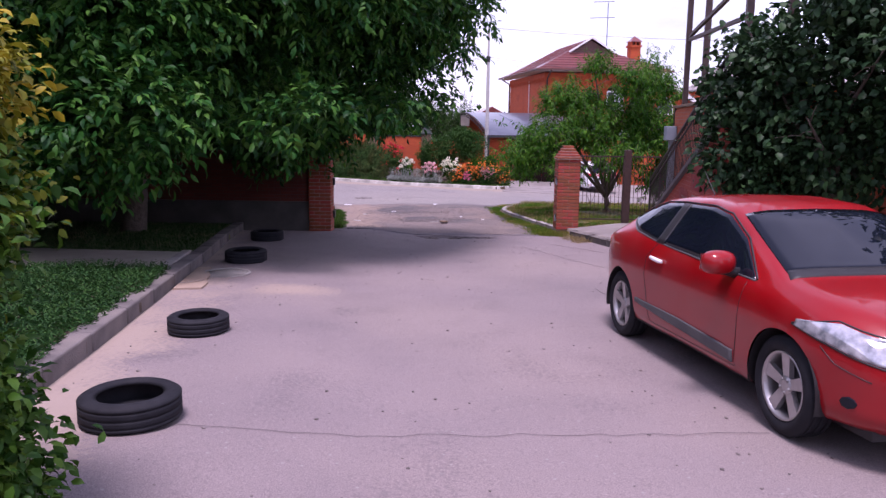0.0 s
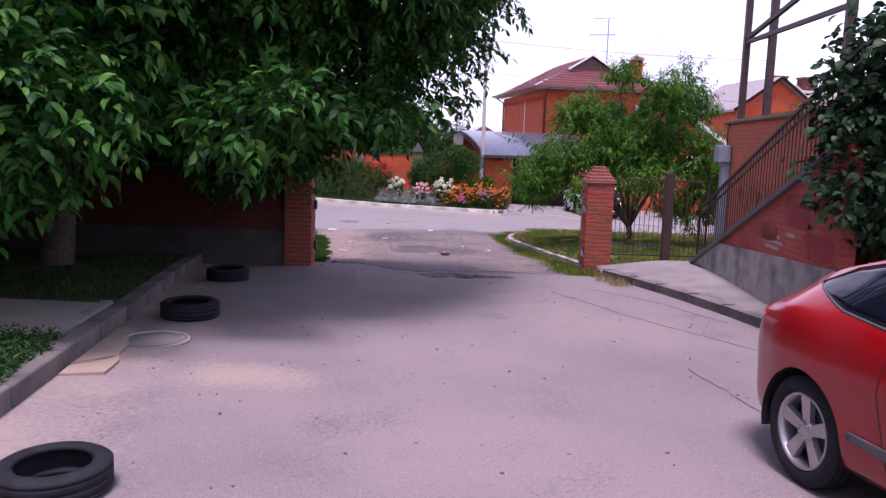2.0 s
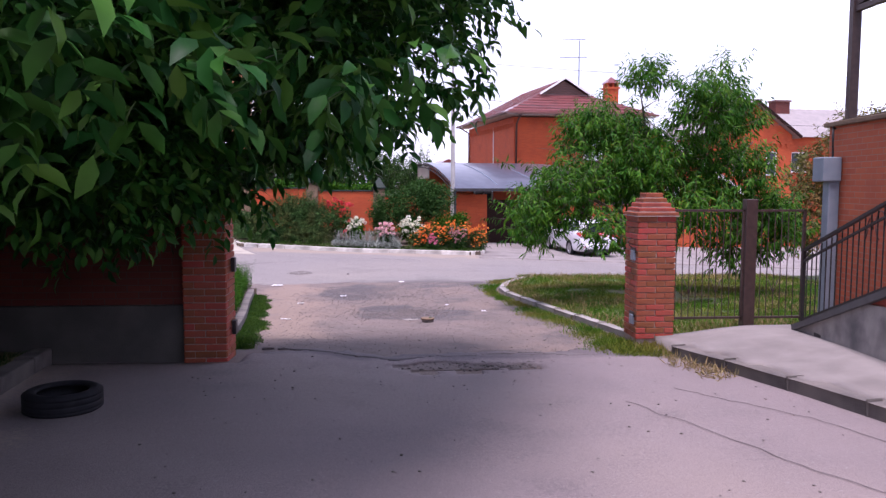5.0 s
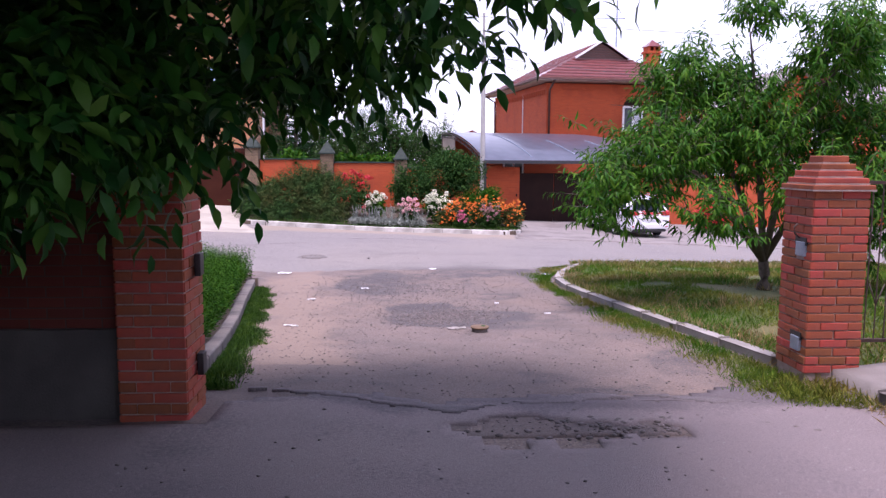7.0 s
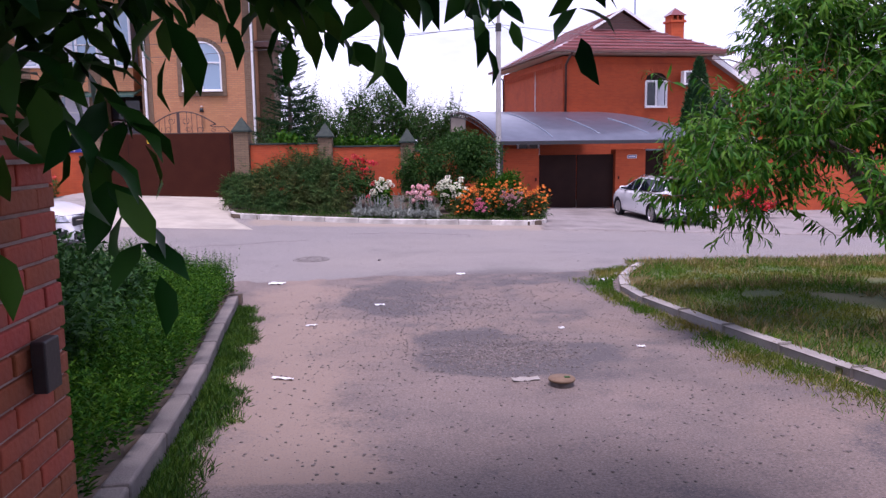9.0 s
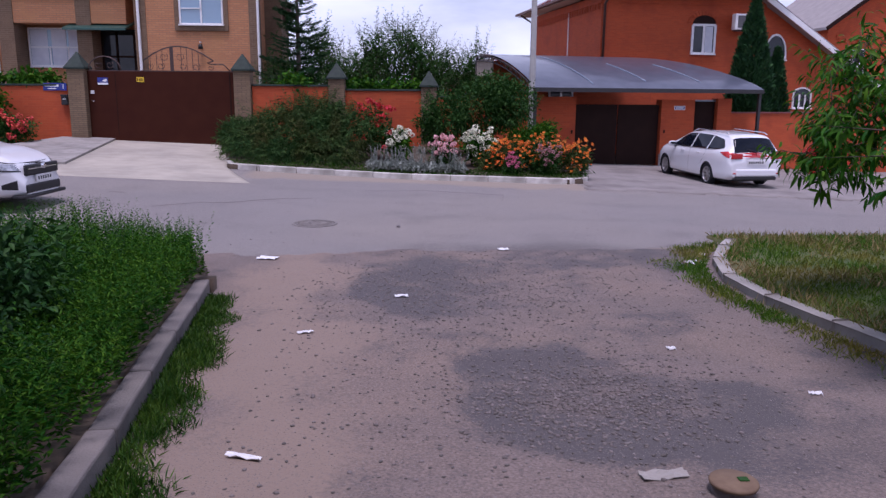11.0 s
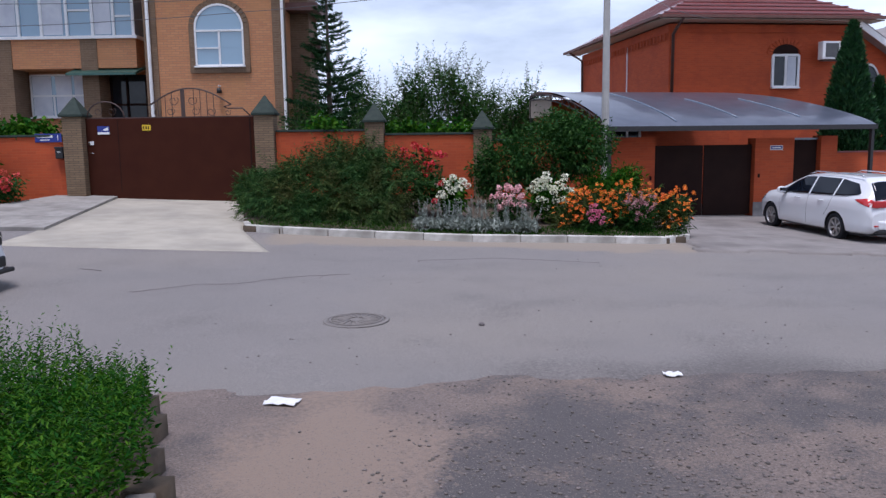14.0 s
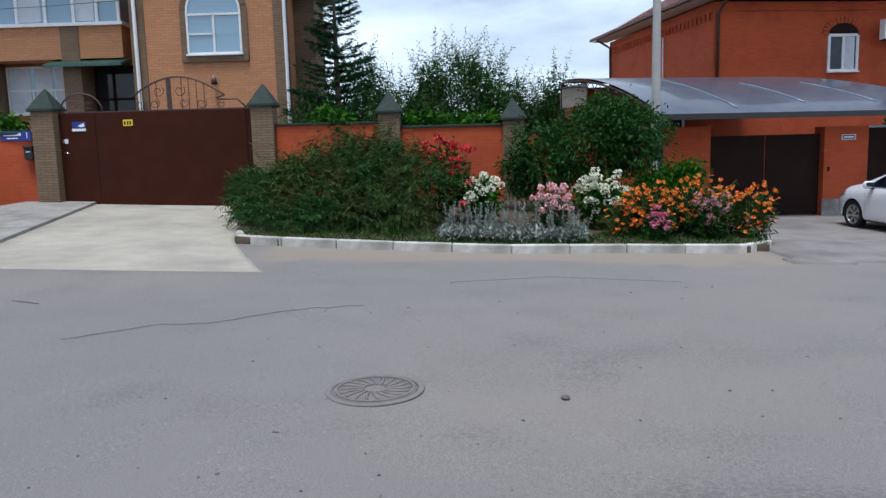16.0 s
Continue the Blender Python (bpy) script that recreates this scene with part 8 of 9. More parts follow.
def conifer(name, at, label, height, radius, tiers, material, slim=0.0):
    root = plant(name, at, label, "tree")
    part("trunk", tube(bmesh.new(), [(0, 0, -0.2), (0, 0, height * 0.5), (0, 0, height)], [0.12, 0.08, 0.015], 8), M_BARK, root)
    pos, ax, L = [], [], []
    for k in range(tiers):
        f = k / tiers
        r = radius * (1 - f) ** 0.9 + 0.05
        for j in range(7):
            a = rng.random() * 6.283
            z = height * (0.10 + 0.90 * f) + rng.normal() * 0.07
            way = np.array([math.cos(a), math.sin(a), 0.25 * f - 0.12])
            side = np.array([-math.sin(a), math.cos(a), 0])
            rr = r * (0.75 + 0.4 * rng.random())
            m = max(14, int(rr * 150))
            q = rng.random(m)
            off = rng.uniform(-1, 1, m) * 0.30 * rr * (1 - q) * (q > 0.15)
            pos.append(np.outer(q * rr, way) + np.outer(off, side) + np.array([0, 0, z]) + np.outer(q * q * rr * 0.22, [0, 0, 1]))
            ax.append(way + np.outer(np.sign(off), side) * 0.8 + rng.normal(size=(m, 3)) * 0.3)
            L.append(np.full(m, 0.14))
    me = leaf_mesh("foliage", np.concatenate(pos), np.concatenate(ax), np.concatenate(L), 0.16, rich=False)
    part("foliage", me, material, root)
    return root


conifer("spruce_tree", (-5.75, 46.2, -0.9), "young spruce behind the fence with an open top", 7.2, 1.7, 23, L_FIR)
th = plant("thuja_tree", (12.2, 48.6, -1.6), "dense green columnar thuja before the house", "tree")
part("trunk", rod(bmesh.new(), (0, 0, -0.2), (0, 0, 4), 0.1, 0.04, 8), M_BARK, th)
cone = []
for cx, top, rad, n in ((0.0, 6.4, 1.30, 22000), (1.05, 4.5, 0.85, 10000), (-0.35, 4.9, 0.95, 7000)):
    h = rng.random(n) ** 1.5
    a = rng.random(n) * 6.283
    r = rad * (1 - h) ** 0.75 * (0.45 + 0.57 * rng.random(n) ** 0.5) * (1 + 0.10 * np.sin(5 * a + 9 * h))
    cone.append(np.stack([cx + r * np.cos(a), r * np.sin(a), h * top, np.cos(a), np.sin(a)], 1))
cone = np.concatenate(cone)
part("crown", leaf_mesh("crown", cone[:, :3], np.stack([0.5 * cone[:, 3], 0.5 * cone[:, 4], np.full(len(cone), 1.0)], 1) + 0.35 * rng.normal(size=(len(cone), 3)), 0.19 * (0.7 + 0.6 * rng.random(len(cone))), 0.36, droop=0.05, rich=False), L_FIR, th)


def orchard(name, x, y, z0, blobs, n, label, leaf=0.15):
    t = plant(name, (x, y, z0), label, "tree")
    branchwork(t, (x, y, z0), [(b[0], b[1], b[2]) for b in blobs], 0.09, split=0.3, waist=0.55)
    crown(t, "crown", blobs, n // 2, "loose", leaf, L_BUSH, per=6, rachis=0.3, width=0.5, shell=0.15, droop=0.3, rich=False)
    crown(t, "young_growth", blobs, n // 4, "shoot", leaf, L_BUSH, per=16, rachis=1.0, width=0.34, shell=0.4, droop=0.1, rich=False, up=1.5)


def spiky(cx, cy, cz, r, k):
    return [(cx + r * 0.8 * math.cos(1.9 * j + k), cy + r * 0.6 * math.sin(1.9 * j + k), cz + 0.5 * r * math.sin(2.7 * j + k), 0.42 * r, 0.4 * r, 0.6 * r) for j in range(7)] + [(cx, cy, cz - 0.3 * r, r * 0.8, r * 0.7, r * 0.6)]


orchard("fruit_tree", -4.4, 50.0, -1.0, spiky(-4.3, 50, 2.2, 1.5, 0.3), 1100, "fruit tree behind the fence with ragged crown")
orchard("fruit_tree", -1.9, 52.0, -1.0, spiky(-2.0, 52, 2.3, 1.7, 1.4), 1300, "fruit tree behind the fence with ragged crown")
orchard("fruit_tree", 0.6, 53.5, -1.0, spiky(0.5, 53.5, 1.9, 1.3, 2.1), 900, "smaller fruit tree behind the fence")
orchard("fruit_tree", -6.3, 47.6, -1.0, [(-6.2, 47.4, 1.5, 1.3, 1.0, 1.0), (-5.2, 46.2, 0.9, 1.0, 0.8, 0.8), (-6.4, 45.4, 1.0, 0.8, 0.7, 0.7)], 900, "light green tree at the fence")
vn = plant("vine", (-3.0, 43.1, -0.9), "bright green vine spilling over the fence", "climber")
crown(vn, "foliage", [(-3.2, 43.2, 1.25, 0.9, 0.35, 0.28), (-1.6, 43.4, 1.15, 0.8, 0.4, 0.35), (-2.3, 43.5, 1.0, 1.4, 0.4, 0.4), (-5.4, 42.7, 1.35, 0.6, 0.4, 0.35)], 700, "loose", 0.13, L_WEED, per=4, rachis=0.2, width=0.8, shell=0.2, droop=0.3, rich=False)
vn = plant("vine", (-14.0, 42.6, -0.6), "bright green vine and blue-grey flowers on the fence", "climber")
crown(vn, "foliage", [(-13.6, 42.4, 1.35, 1.3, 0.4, 0.35), (-15.2, 42.4, 1.3, 1.2, 0.4, 0.4), (-14.6, 41.3, 0.5, 0.9, 0.5, 0.9)], 900, "loose", 0.13, L_WEED, per=4, rachis=0.2, width=0.8, shell=0.2, droop=0.3, rich=False)
far = plant("far_woods", (0, 72, -2), "distant belt of dark green trees", "woods")
far["kind"] = "stuff"
crown(far, "foliage", [(x, 95 + 6 * math.sin(x), 0.5 + 1.2 * math.sin(x * 1.3), 7, 4, 3.4) for x in range(-70, 80, 6)], 3500, "loose", 0.9, L_BUSH, per=3, rachis=1.0, width=0.6, shell=0.4, droop=0.3, rich=False)


# ---- flowers ----
def heads(name, pos, root, material, size, petals=6, cup=0.35, eye=None, label=""):
    """Flower heads of real petals, one joined part."""
    n = len(pos)
    o = np.array(root.matrix_basis.translation)
    p = np.repeat(pos - o, petals, axis=0)
    a = np.tile(np.arange(petals) * 2 * math.pi / petals, n) + np.repeat(rng.random(n) * 6, petals)
    tilt = np.repeat(unit(rng.normal(size=(n, 3)) * 0.5 + np.array([0, -0.5, 0.9])), petals, axis=0)
    u = unit(np.cross(tilt, np.array([1.0, 0.2, 0.1])))
    v = np.cross(tilt, u)
    ax = u * np.cos(a)[:, None] + v * np.sin(a)[:, None] + tilt * cup
    tagged(part(name, leaf_mesh(name, p, ax, np.full(len(p), size), 0.7, droop=0.1, rich=False), material, root), label, "", "", "stuff")


def ball_heads(name, centres, root, material, r, florets, size, label=""):
    """Round trusses of many small florets."""
    o = np.array(root.matrix_basis.translation)
    c = np.repeat(centres - o, florets, axis=0)
    d = unit(rng.normal(size=c.shape) + np.array([0, 0, 0.35]))
    side = unit(np.cross(d, rng.normal(size=d.shape)))
    tagged(part(name, leaf_mesh(name, c + d * r * np.array([1, 1, 0.75]), side + d * 0.2, np.full(len(c), size), 0.9, droop=0.15, rich=False), material, root), label, "", "", "stuff")


def scatter_top(blobs, n, lo=0.3):
    p, d = in_blobs(blobs, n * 4, 0.92)
    k = (d[:, 2] > lo) | (d[:, 1] < -0.55)
    return p[k][:n]


def flower(name, x, y, label, blobs, leaf_n, leaf_len, leaf_w, leaf_mat, group="flowers in the bed"):
    r = plant(name, (x, y, bed_z(x, y)), label, "flower", group)
    crown(r, "foliage", blobs, leaf_n, "loose", leaf_len, leaf_mat, per=5, rachis=0.12, width=leaf_w, shell=0.15, droop=-0.25, rich=False, floor=lambda a, c: bed_z(a, c) - 0.02)
    return r


rb_ = [(-2.75, 39.7, 0.1, 0.75, 0.5, 0.75), (-2.6, 39.2, -0.3, 0.6, 0.4, 0.5)]
r = flower("red_rose_bush", -2.75, 39.7, "climbing rose bush full of red blooms", rb_, 500, 0.09, 0.6, L_BUSH)
ball_heads("blossom", np.concatenate([scatter_top([(-2.70, 39.6, 0.45, 0.72, 0.4, 0.48)], 34), scatter_top([(-2.6, 39.0, -0.15, 0.6, 0.3, 0.4)], 5)]), r, F_RED, 0.055, 26, 0.06)
for x, y, z, lab, rad in ((-1.95, 39.3, -0.15, "white hydrangea with round cream heads", 0.42), (0.35, 38.9, -0.22, "white hydrangea with many round heads", 0.62)):
    bl = [(x, y, z - 0.3, rad, 0.45, 0.55)]
    r = flower("white_hydrangea", x, y, lab, bl, 300, 0.10, 0.65, L_WEED)
    ball_heads("blossom", scatter_top([(x, y - 0.05, z - 0.15, rad, 0.42, 0.45)], int(30 * rad / 0.4)), r, F_WHITE, 0.075, 40, 0.045)
r = flower("pink_phlox", -0.72, 38.1, "phlox with pale pink flower trusses", [(-0.72, 38.1, -0.65, 0.42, 0.3, 0.45)], 220, 0.10, 0.25, L_BUSH)
ball_heads("blossom", scatter_top([(-0.72, 38.05, -0.45, 0.46, 0.3, 0.38)], 36), r, F_PINK, 0.055, 34, 0.042)
r = flower("rose_phlox", 1.15, 37.75, "low phlox with deep pink trusses", [(1.15, 37.75, -0.9, 0.26, 0.25, 0.32)], 150, 0.08, 0.3, L_BUSH)
ball_heads("blossom", scatter_top([(1.15, 37.7, -0.78, 0.26, 0.25, 0.3)], 22), r, F_ROSE, 0.045, 30, 0.036)
r = flower("mauve_phlox", 2.15, 38.0, "fading mauve phlox among orange blooms", [(2.15, 38.0, -0.8, 0.5, 0.3, 0.42)], 260, 0.09, 0.3, L_BUSH)
ball_heads("blossom", scatter_top([(2.15, 37.95, -0.62, 0.5, 0.3, 0.40)], 34), r, F_MAUVE, 0.045, 26, 0.036)
ob_ = [(1.1, 38.4, -0.75, 0.7, 0.5, 0.55), (2.1, 38.5, -0.72, 0.8, 0.5, 0.6), (3.0, 38.35, -0.85, 0.45, 0.4, 0.55), (0.6, 38.2, -0.9, 0.4, 0.3, 0.4)]
r = flower("orange_coneflowers", 1.9, 38.4, "dense stand of orange coneflowers at the bed's end", ob_, 1500, 0.14, 0.14, L_JUNI)
op = np.concatenate([scatter_top([(1.1, 38.3, -0.58, 0.75, 0.5, 0.55)], 90), scatter_top([(2.1, 38.4, -0.52, 0.85, 0.5, 0.58)], 110), scatter_top([(3.0, 38.25, -0.62, 0.5, 0.4, 0.56)], 70), scatter_top([(0.6, 38.1, -0.75, 0.45, 0.3, 0.42)], 36)])
heads("blossom", op, r, F_ORANGE, 0.054, 8, 0.1)
heads("flower_eye", op + np.array([0, -0.006, 0.012]), r, F_EYE, 0.02, 5, 0.5)
# silver lamb's ear: felted rosettes and upright spikes
sv = plant("silver_lambs_ear", (-1.5, 37.8, bed_z(-1.5, 37.8)), "silver-grey felted lamb's ear with upright spikes", "flower", "flowers in the bed")
q = np.stack([rng.uniform(-2.75, -0.15, 900), rng.uniform(37.25, 38.15, 900), np.zeros(900)], 1)
q[:, 2] = [bed_z(a, c) + 0.10 for a, c in q[:, :2]]
part("rosette_mat", leaf_mesh("rosette_mat", np.repeat(q, 4, 0) - np.array(sv.matrix_basis.translation) + rng.normal(size=(3600, 3)) * 0.03, rng.normal(size=(3600, 3)) + np.array([0, -0.2, 0.7]), 0.11 * (0.7 + 0.6 * rng.random(3600)), 0.35, rich=False), L_SILVER, sv)
sp, sa = [], []
for k in range(85):
    x, y = rng.uniform(-2.7, -0.2), rng.uniform(37.4, 38.2)
    hh = rng.uniform(0.25, 0.62)
    z = bed_z(x, y) + 0.05
    lean = rng.normal(size=2) * 0.08
    for j in range(26):
        f = j / 26
        sp.append((x + lean[0] * f, y + lean[1] * f, z + hh * f))
        a = j * 2.4
        sa.append((math.cos(a), math.sin(a), 0.9 + f))
part("flower_spike_mat", leaf_mesh("flower_spike_mat", np.array(sp) - np.array(sv.matrix_basis.translation), np.array(sa), 0.055, 0.4, rich=False), L_SILVER, sv)
for x, y, n, lab in ((-13.4, 40.4, 34, "coral rose bush at the fence foot"), (11.7, 41.6, 60, "red rose bush before the low wall")):
    r = plant("rose_bush", (x, y, G(x, y) + 0.05), lab, "flower")
    z = G(x, y) + 0.6
    crown(r, "foliage", [(x, y, z - 0.1, 0.9, 0.6, 0.62)], 420, "loose", 0.09, L_BUSH, per=5, rachis=0.12, width=0.6, shell=0.2, droop=0.0, rich=False, floor=lambda a, c: -1.6)
    ball_heads("blossom", scatter_top([(x, y - 0.1, z + 0.05, 0.9, 0.55, 0.6)], n), r, F_CORAL if x < 0 else F_RED, 0.07, 24, 0.075)

# ---- grass, weeds, litter ----
def blades(name, label, inside, x0, x1, y0, y1, n, height, hgt, material, width=0.07, lean=0.35, category="grass"):
    """Grass or weeds as one object: blades on height(x, y) where inside(x, y) holds."""
    root_z = 0.0
    x, y = rng.uniform(x0, x1, n), rng.uniform(y0, y1, n)
    k = np.array([inside(a, c) for a, c in zip(x, y)])
    x, y = x[k], y[k]
    z = np.array([height(a, c) for a, c in zip(x, y)])
    n = len(x)
    L = hgt * (0.5 + 0.8 * rng.random(n))
    me = leaf_mesh(name, np.stack([x, y, z - 0.01], 1), np.array([0, 0, 1.0]) + lean * rng.normal(size=(n, 3)), L, width, droop=0.18, fold=0.1, rich=False)
    ob = part(name, me, material, None)
    return tagged(ob, label, category, "", "stuff")


blades("lawn_grass", "sparse dry grass on the lawn", lambda x, y: in_lawn_r(x, y) and wob(x, y, 0.7) + 0.5 * wob(x, y, 2.1) > -0.45 and math.hypot(x - 4.9, y - 23.3) > 0.8 + 0.8 * wob(x, y, 1.3), 1.9, 10.0, 17.5, 28.5, 90000, lawn_z, 0.085, L_GRASS, 0.09, 0.5)
blades("lawn_straw", "tall dry yellow grass in patches on the lawn", lambda x, y: in_lawn_r(x, y) and (wob(x, y, 0.9) + 0.5 * wob(x, y, 2.3) > 0.15 or y > 27.2 or x < along(LAWN_KERB_R, min(y, 27.8)) + 0.45 + 0.4 * wob(x, y, 1.5)), 1.9, 10.0, 17.5, 28.5, 26000, lawn_z, 0.13, L_STRAW, 0.045, 0.45)
strip_r = lambda x, y: along(LAWN_KERB_R, y) - 0.13 - (0.10 + 0.5 * rng.random() ** 1.6 + 0.25 * wob(x, y, 0.8) + 0.25 * wob(x, y, 2.5)) * (0.5 + 0.5 * smooth01((24.5 - y) / 4) + 0.6 * smooth01((y - 25.5))) < x < along(LAWN_KERB_R, y) - 0.10
blades("kerb_grass_right", "green tufts of grass along the lawn edging", strip_r, 0.9, 3.0, 16.9, 27.9, 90000, lambda x, y: G(x, y), 0.075, L_GRASS, 0.07, 0.5)
blades("dry_tufts", "yellow dry grass along the lawn edging", lambda x, y: strip_r(x - 0.12, y) and wob(x, y, 1.4) > 0.05, 0.7, 3.2, 17.0, 28.0, 9000, lambda x, y: G(x, y), 0.10, L_STRAW, 0.06, 0.8)
strip_l = lambda x, y: along(LAWN_KERB_L, min(y, 25.3)) < x < along(LAWN_KERB_L, min(y, 25.3)) + 0.13 + 0.22 * rng.random() ** 1.6 + 0.12 * wob(x, y, 0.9) + 0.16 * wob(x, y, 2.4) and y < 24.8
blades("kerb_grass_left", "green grass growing along the cracked kerb", strip_l, -3.8, -2.0, 17.3, 26.2, 170000, lambda x, y: G(x, y), 0.075, L_HEDGE, 0.085, 0.6)


def weed_stand(name, label, inside, x0, x1, y0, y1, n, height, hgt, material, per=16, leaf=0.06):
    """Tall leafy weeds as one object: a stem each with leaves up its length."""
    x, y = rng.uniform(x0, x1, n), rng.uniform(y0, y1, n)
    k = np.array([inside(a, c) for a, c in zip(x, y)])
    x, y = x[k], y[k]
    z = np.array([height(a, c) for a, c in zip(x, y)])
    n = len(x)
    H = hgt * (0.45 + 0.7 * rng.random(n)) * (0.82 + 0.55 * np.array([wob(a, c, 0.8) for a, c in zip(x, y)]))
    lean = rng.normal(size=(n, 2)) * 0.09
    f = np.tile((np.arange(per) + 0.5) / per, n)
    X, Y, Z, HH = np.repeat(x, per), np.repeat(y, per), np.repeat(z, per), np.repeat(H, per)
    LX, LY = np.repeat(lean[:, 0], per), np.repeat(lean[:, 1], per)
    pos = np.stack([X + LX * f * HH * 2, Y + LY * f * HH * 2, Z + f * HH], 1)
    a = rng.random(n * per) * 6.283
    ax = np.stack([np.cos(a), np.sin(a), 0.5 + 0.4 * f], 1)
    me = leaf_mesh(name, pos, ax, leaf * (1.15 - 0.6 * f) * (0.7 + 0.6 * rng.random(n * per)), 0.34, rich=False)
    ob = part(name, me, material, None)
    return tagged(ob, label, "weeds", "", "stuff")


weed_stand("tall_weeds", "tall bright green weeds on the bank", lambda x, y: in_lawn_l(x + 0.03, y), -9.0, -2.6, 17.2, 27.0, 19000, lambda x, y: G(x, y) + 0.18, 0.62, L_WEED, 20, 0.052)
# darker leaf colour in patches stands in for shade on the bank
weed_stand("dark_weeds", "patches of broad-leaved weeds on the bank, coloured dark as shade", lambda x, y: in_lawn_l(x + 0.3, y) and wob(x, y, 0.9) > 0.12, -8.0, -2.8, 17.2, 26.4, 6000, lambda x, y: G(x, y) + 0.18, 0.62, L_SHADE, 14, 0.07)
weed_stand("yard_weeds", "green weeds farther along the bank", in_lawn_l, -18.0, -9.0, 20.0, 27.0, 1800, lambda x, y: G(x, y) + 0.18, 0.65, L_WEED, 9, 0.12)
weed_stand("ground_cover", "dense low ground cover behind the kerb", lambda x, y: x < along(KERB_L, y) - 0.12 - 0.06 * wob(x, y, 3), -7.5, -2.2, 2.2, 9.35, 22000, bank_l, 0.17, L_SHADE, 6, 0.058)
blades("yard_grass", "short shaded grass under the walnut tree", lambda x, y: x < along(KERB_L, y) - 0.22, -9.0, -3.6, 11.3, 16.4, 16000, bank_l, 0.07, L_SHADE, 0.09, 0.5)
blades("bed_grass", "short grass behind the whitewashed kerb", lambda x, y: in_bed(x, y) and y < 38.2, -6.6, 3.2, 36.8, 38.3, 9000, bed_z, 0.10, L_WEED, 0.08, 0.5)
blades("verge_tufts", "small tufts at the pavement's end", lambda x, y: math.hypot(x - 2.65, y - 17.35) < 0.55 + 0.3 * wob(x, y, 3), 1.9, 3.4, 16.6, 18.1, 3600, lambda x, y: G(x, y) + 0.02, 0.11, L_GRASS, 0.06, 0.7)
blades("kerb_straw", "dry straw by the pavement", lambda x, y: math.hypot((x - 2.95) / 0.4, (y - 16.2) / 0.9) < 0.9 + 0.4 * wob(x, y, 3), 2.2, 3.6, 15.2, 17.2, 1800, lambda x, y: G(x, y) + 0.02, 0.12, L_STRAW, 0.05, 0.9)
gb2 = plant("weed_bush", (-4.6, 21.6, G(-4.6, 21.6) + 0.2), "dark leafy weed bush rising from the bank", "bush")
crown(gb2, "leaves", [(-4.7, 21.4, -0.30, 0.9, 1.0, 0.62), (-4.5, 22.5, -0.30, 0.6, 0.7, 0.55), (-5.4, 22.2, -0.15, 1.0, 1.0, 0.7), (-4.2, 20.3, -0.35, 0.75, 0.9, 0.55)], 3600, "loose", 0.075, L_SHADE, per=5, rachis=0.15, width=0.5, shell=0.3, droop=0.1, rich=False)


def rubble(name, label, spots, n, size, material, height):
    """Loose stones as one object."""
    V, F = [], []
    ico = bmesh.new()
    bmesh.ops.create_icosphere(ico, subdivisions=1, radius=1.0)
    base = np.array([v.co[:] for v in ico.verts])
    tri = np.array([[v.index for v in f.verts] for f in ico.faces])
    ico.free()
    for k in range(n):
        x, y = spots(k)
        s = size * (0.35 + rng.random() ** 2 * 1.5)
        m = base * (1 + 0.35 * rng.normal(size=base.shape) * 0.5) * s * np.array([1.2, 1.0, 0.55])
        a = rng.random() * 6.28
        rot = np.array([[math.cos(a), -math.sin(a), 0], [math.sin(a), math.cos(a), 0], [0, 0, 1]])
        F.append(tri + len(base) * k)
        V.append(m @ rot.T + np.array([x, y, height(x, y) + s * 0.2]))
    return tagged(part(name, np_mesh(name, np.concatenate(V), [np.concatenate(F)]), material, None), label, "stones", "", "stuff")


rubble("loose_gravel", "loose gravel strewn over the dirt", lambda k: (rng.uniform(-2.6, 2.2), rng.uniform(17.4, 27.4)), 5000, 0.0075, M_STONE, dirt_z)
rubble("hollow_gravel", "coarse gravel gathered in the hollow", lambda k: (-0.9 + 1.3 * rng.normal() * 0.7, 24.9 + 0.9 * rng.normal()), 2500, 0.009, M_STONE, dirt_z)
rubble("near_hollow_gravel", "fine grey gravel in the second hollow", lambda k: (-0.4 + 0.45 * rng.normal(), 21.9 + 0.45 * rng.normal()), 3500, 0.009, M_STONE, dirt_z)
rubble("broken_edge_stones", "chunks of broken asphalt at the lane's end", lambda k: (0.95 + 0.55 * rng.normal(), 16.5 + 0.25 * rng.normal() + 0.15 * abs(rng.normal())), 800, 0.015, M_STONE, dirt_z)
rubble("lane_grit", "fine grit on the lane", lambda k: (rng.uniform(-2.6, 3.4), rng.uniform(3.0, 17.0)), 900, 0.008, M_STONE, lambda x, y: G(x, y) + 0.012)
rubble("street_grit", "fine grit on the street", lambda k: (rng.uniform(-5, 5), rng.uniform(26.8, 35.8)), 500, 0.007, M_STONE, lambda x, y: G(x, y) + 0.012)


def litter(name, x, y, w, l, rot, label, material=M_PAPER, z=None):
    b = bmesh.new()
    bmesh.ops.create_grid(b, x_segments=6, y_segments=4, size=0.5)
    for v in b.verts:
        v.co = Vector((v.co.x * w, v.co.y * l, 0.012 + 0.02 * wob(v.co.x * 7, v.co.y * 7, 1, x)))
    r = bmesh.ops.extrude_face_region(b, geom=list(b.faces))
    for g in r["geom"]:
        if isinstance(g, bmesh.types.BMVert):
            g.co.z += 0.004
    bmesh.ops.recalc_face_normals(b, faces=b.faces)
    return solid(name, b, material, label, "litter", "", (x, y, (dirt_z(x, y) if z is None else z)), rot, group="litter on the ground")


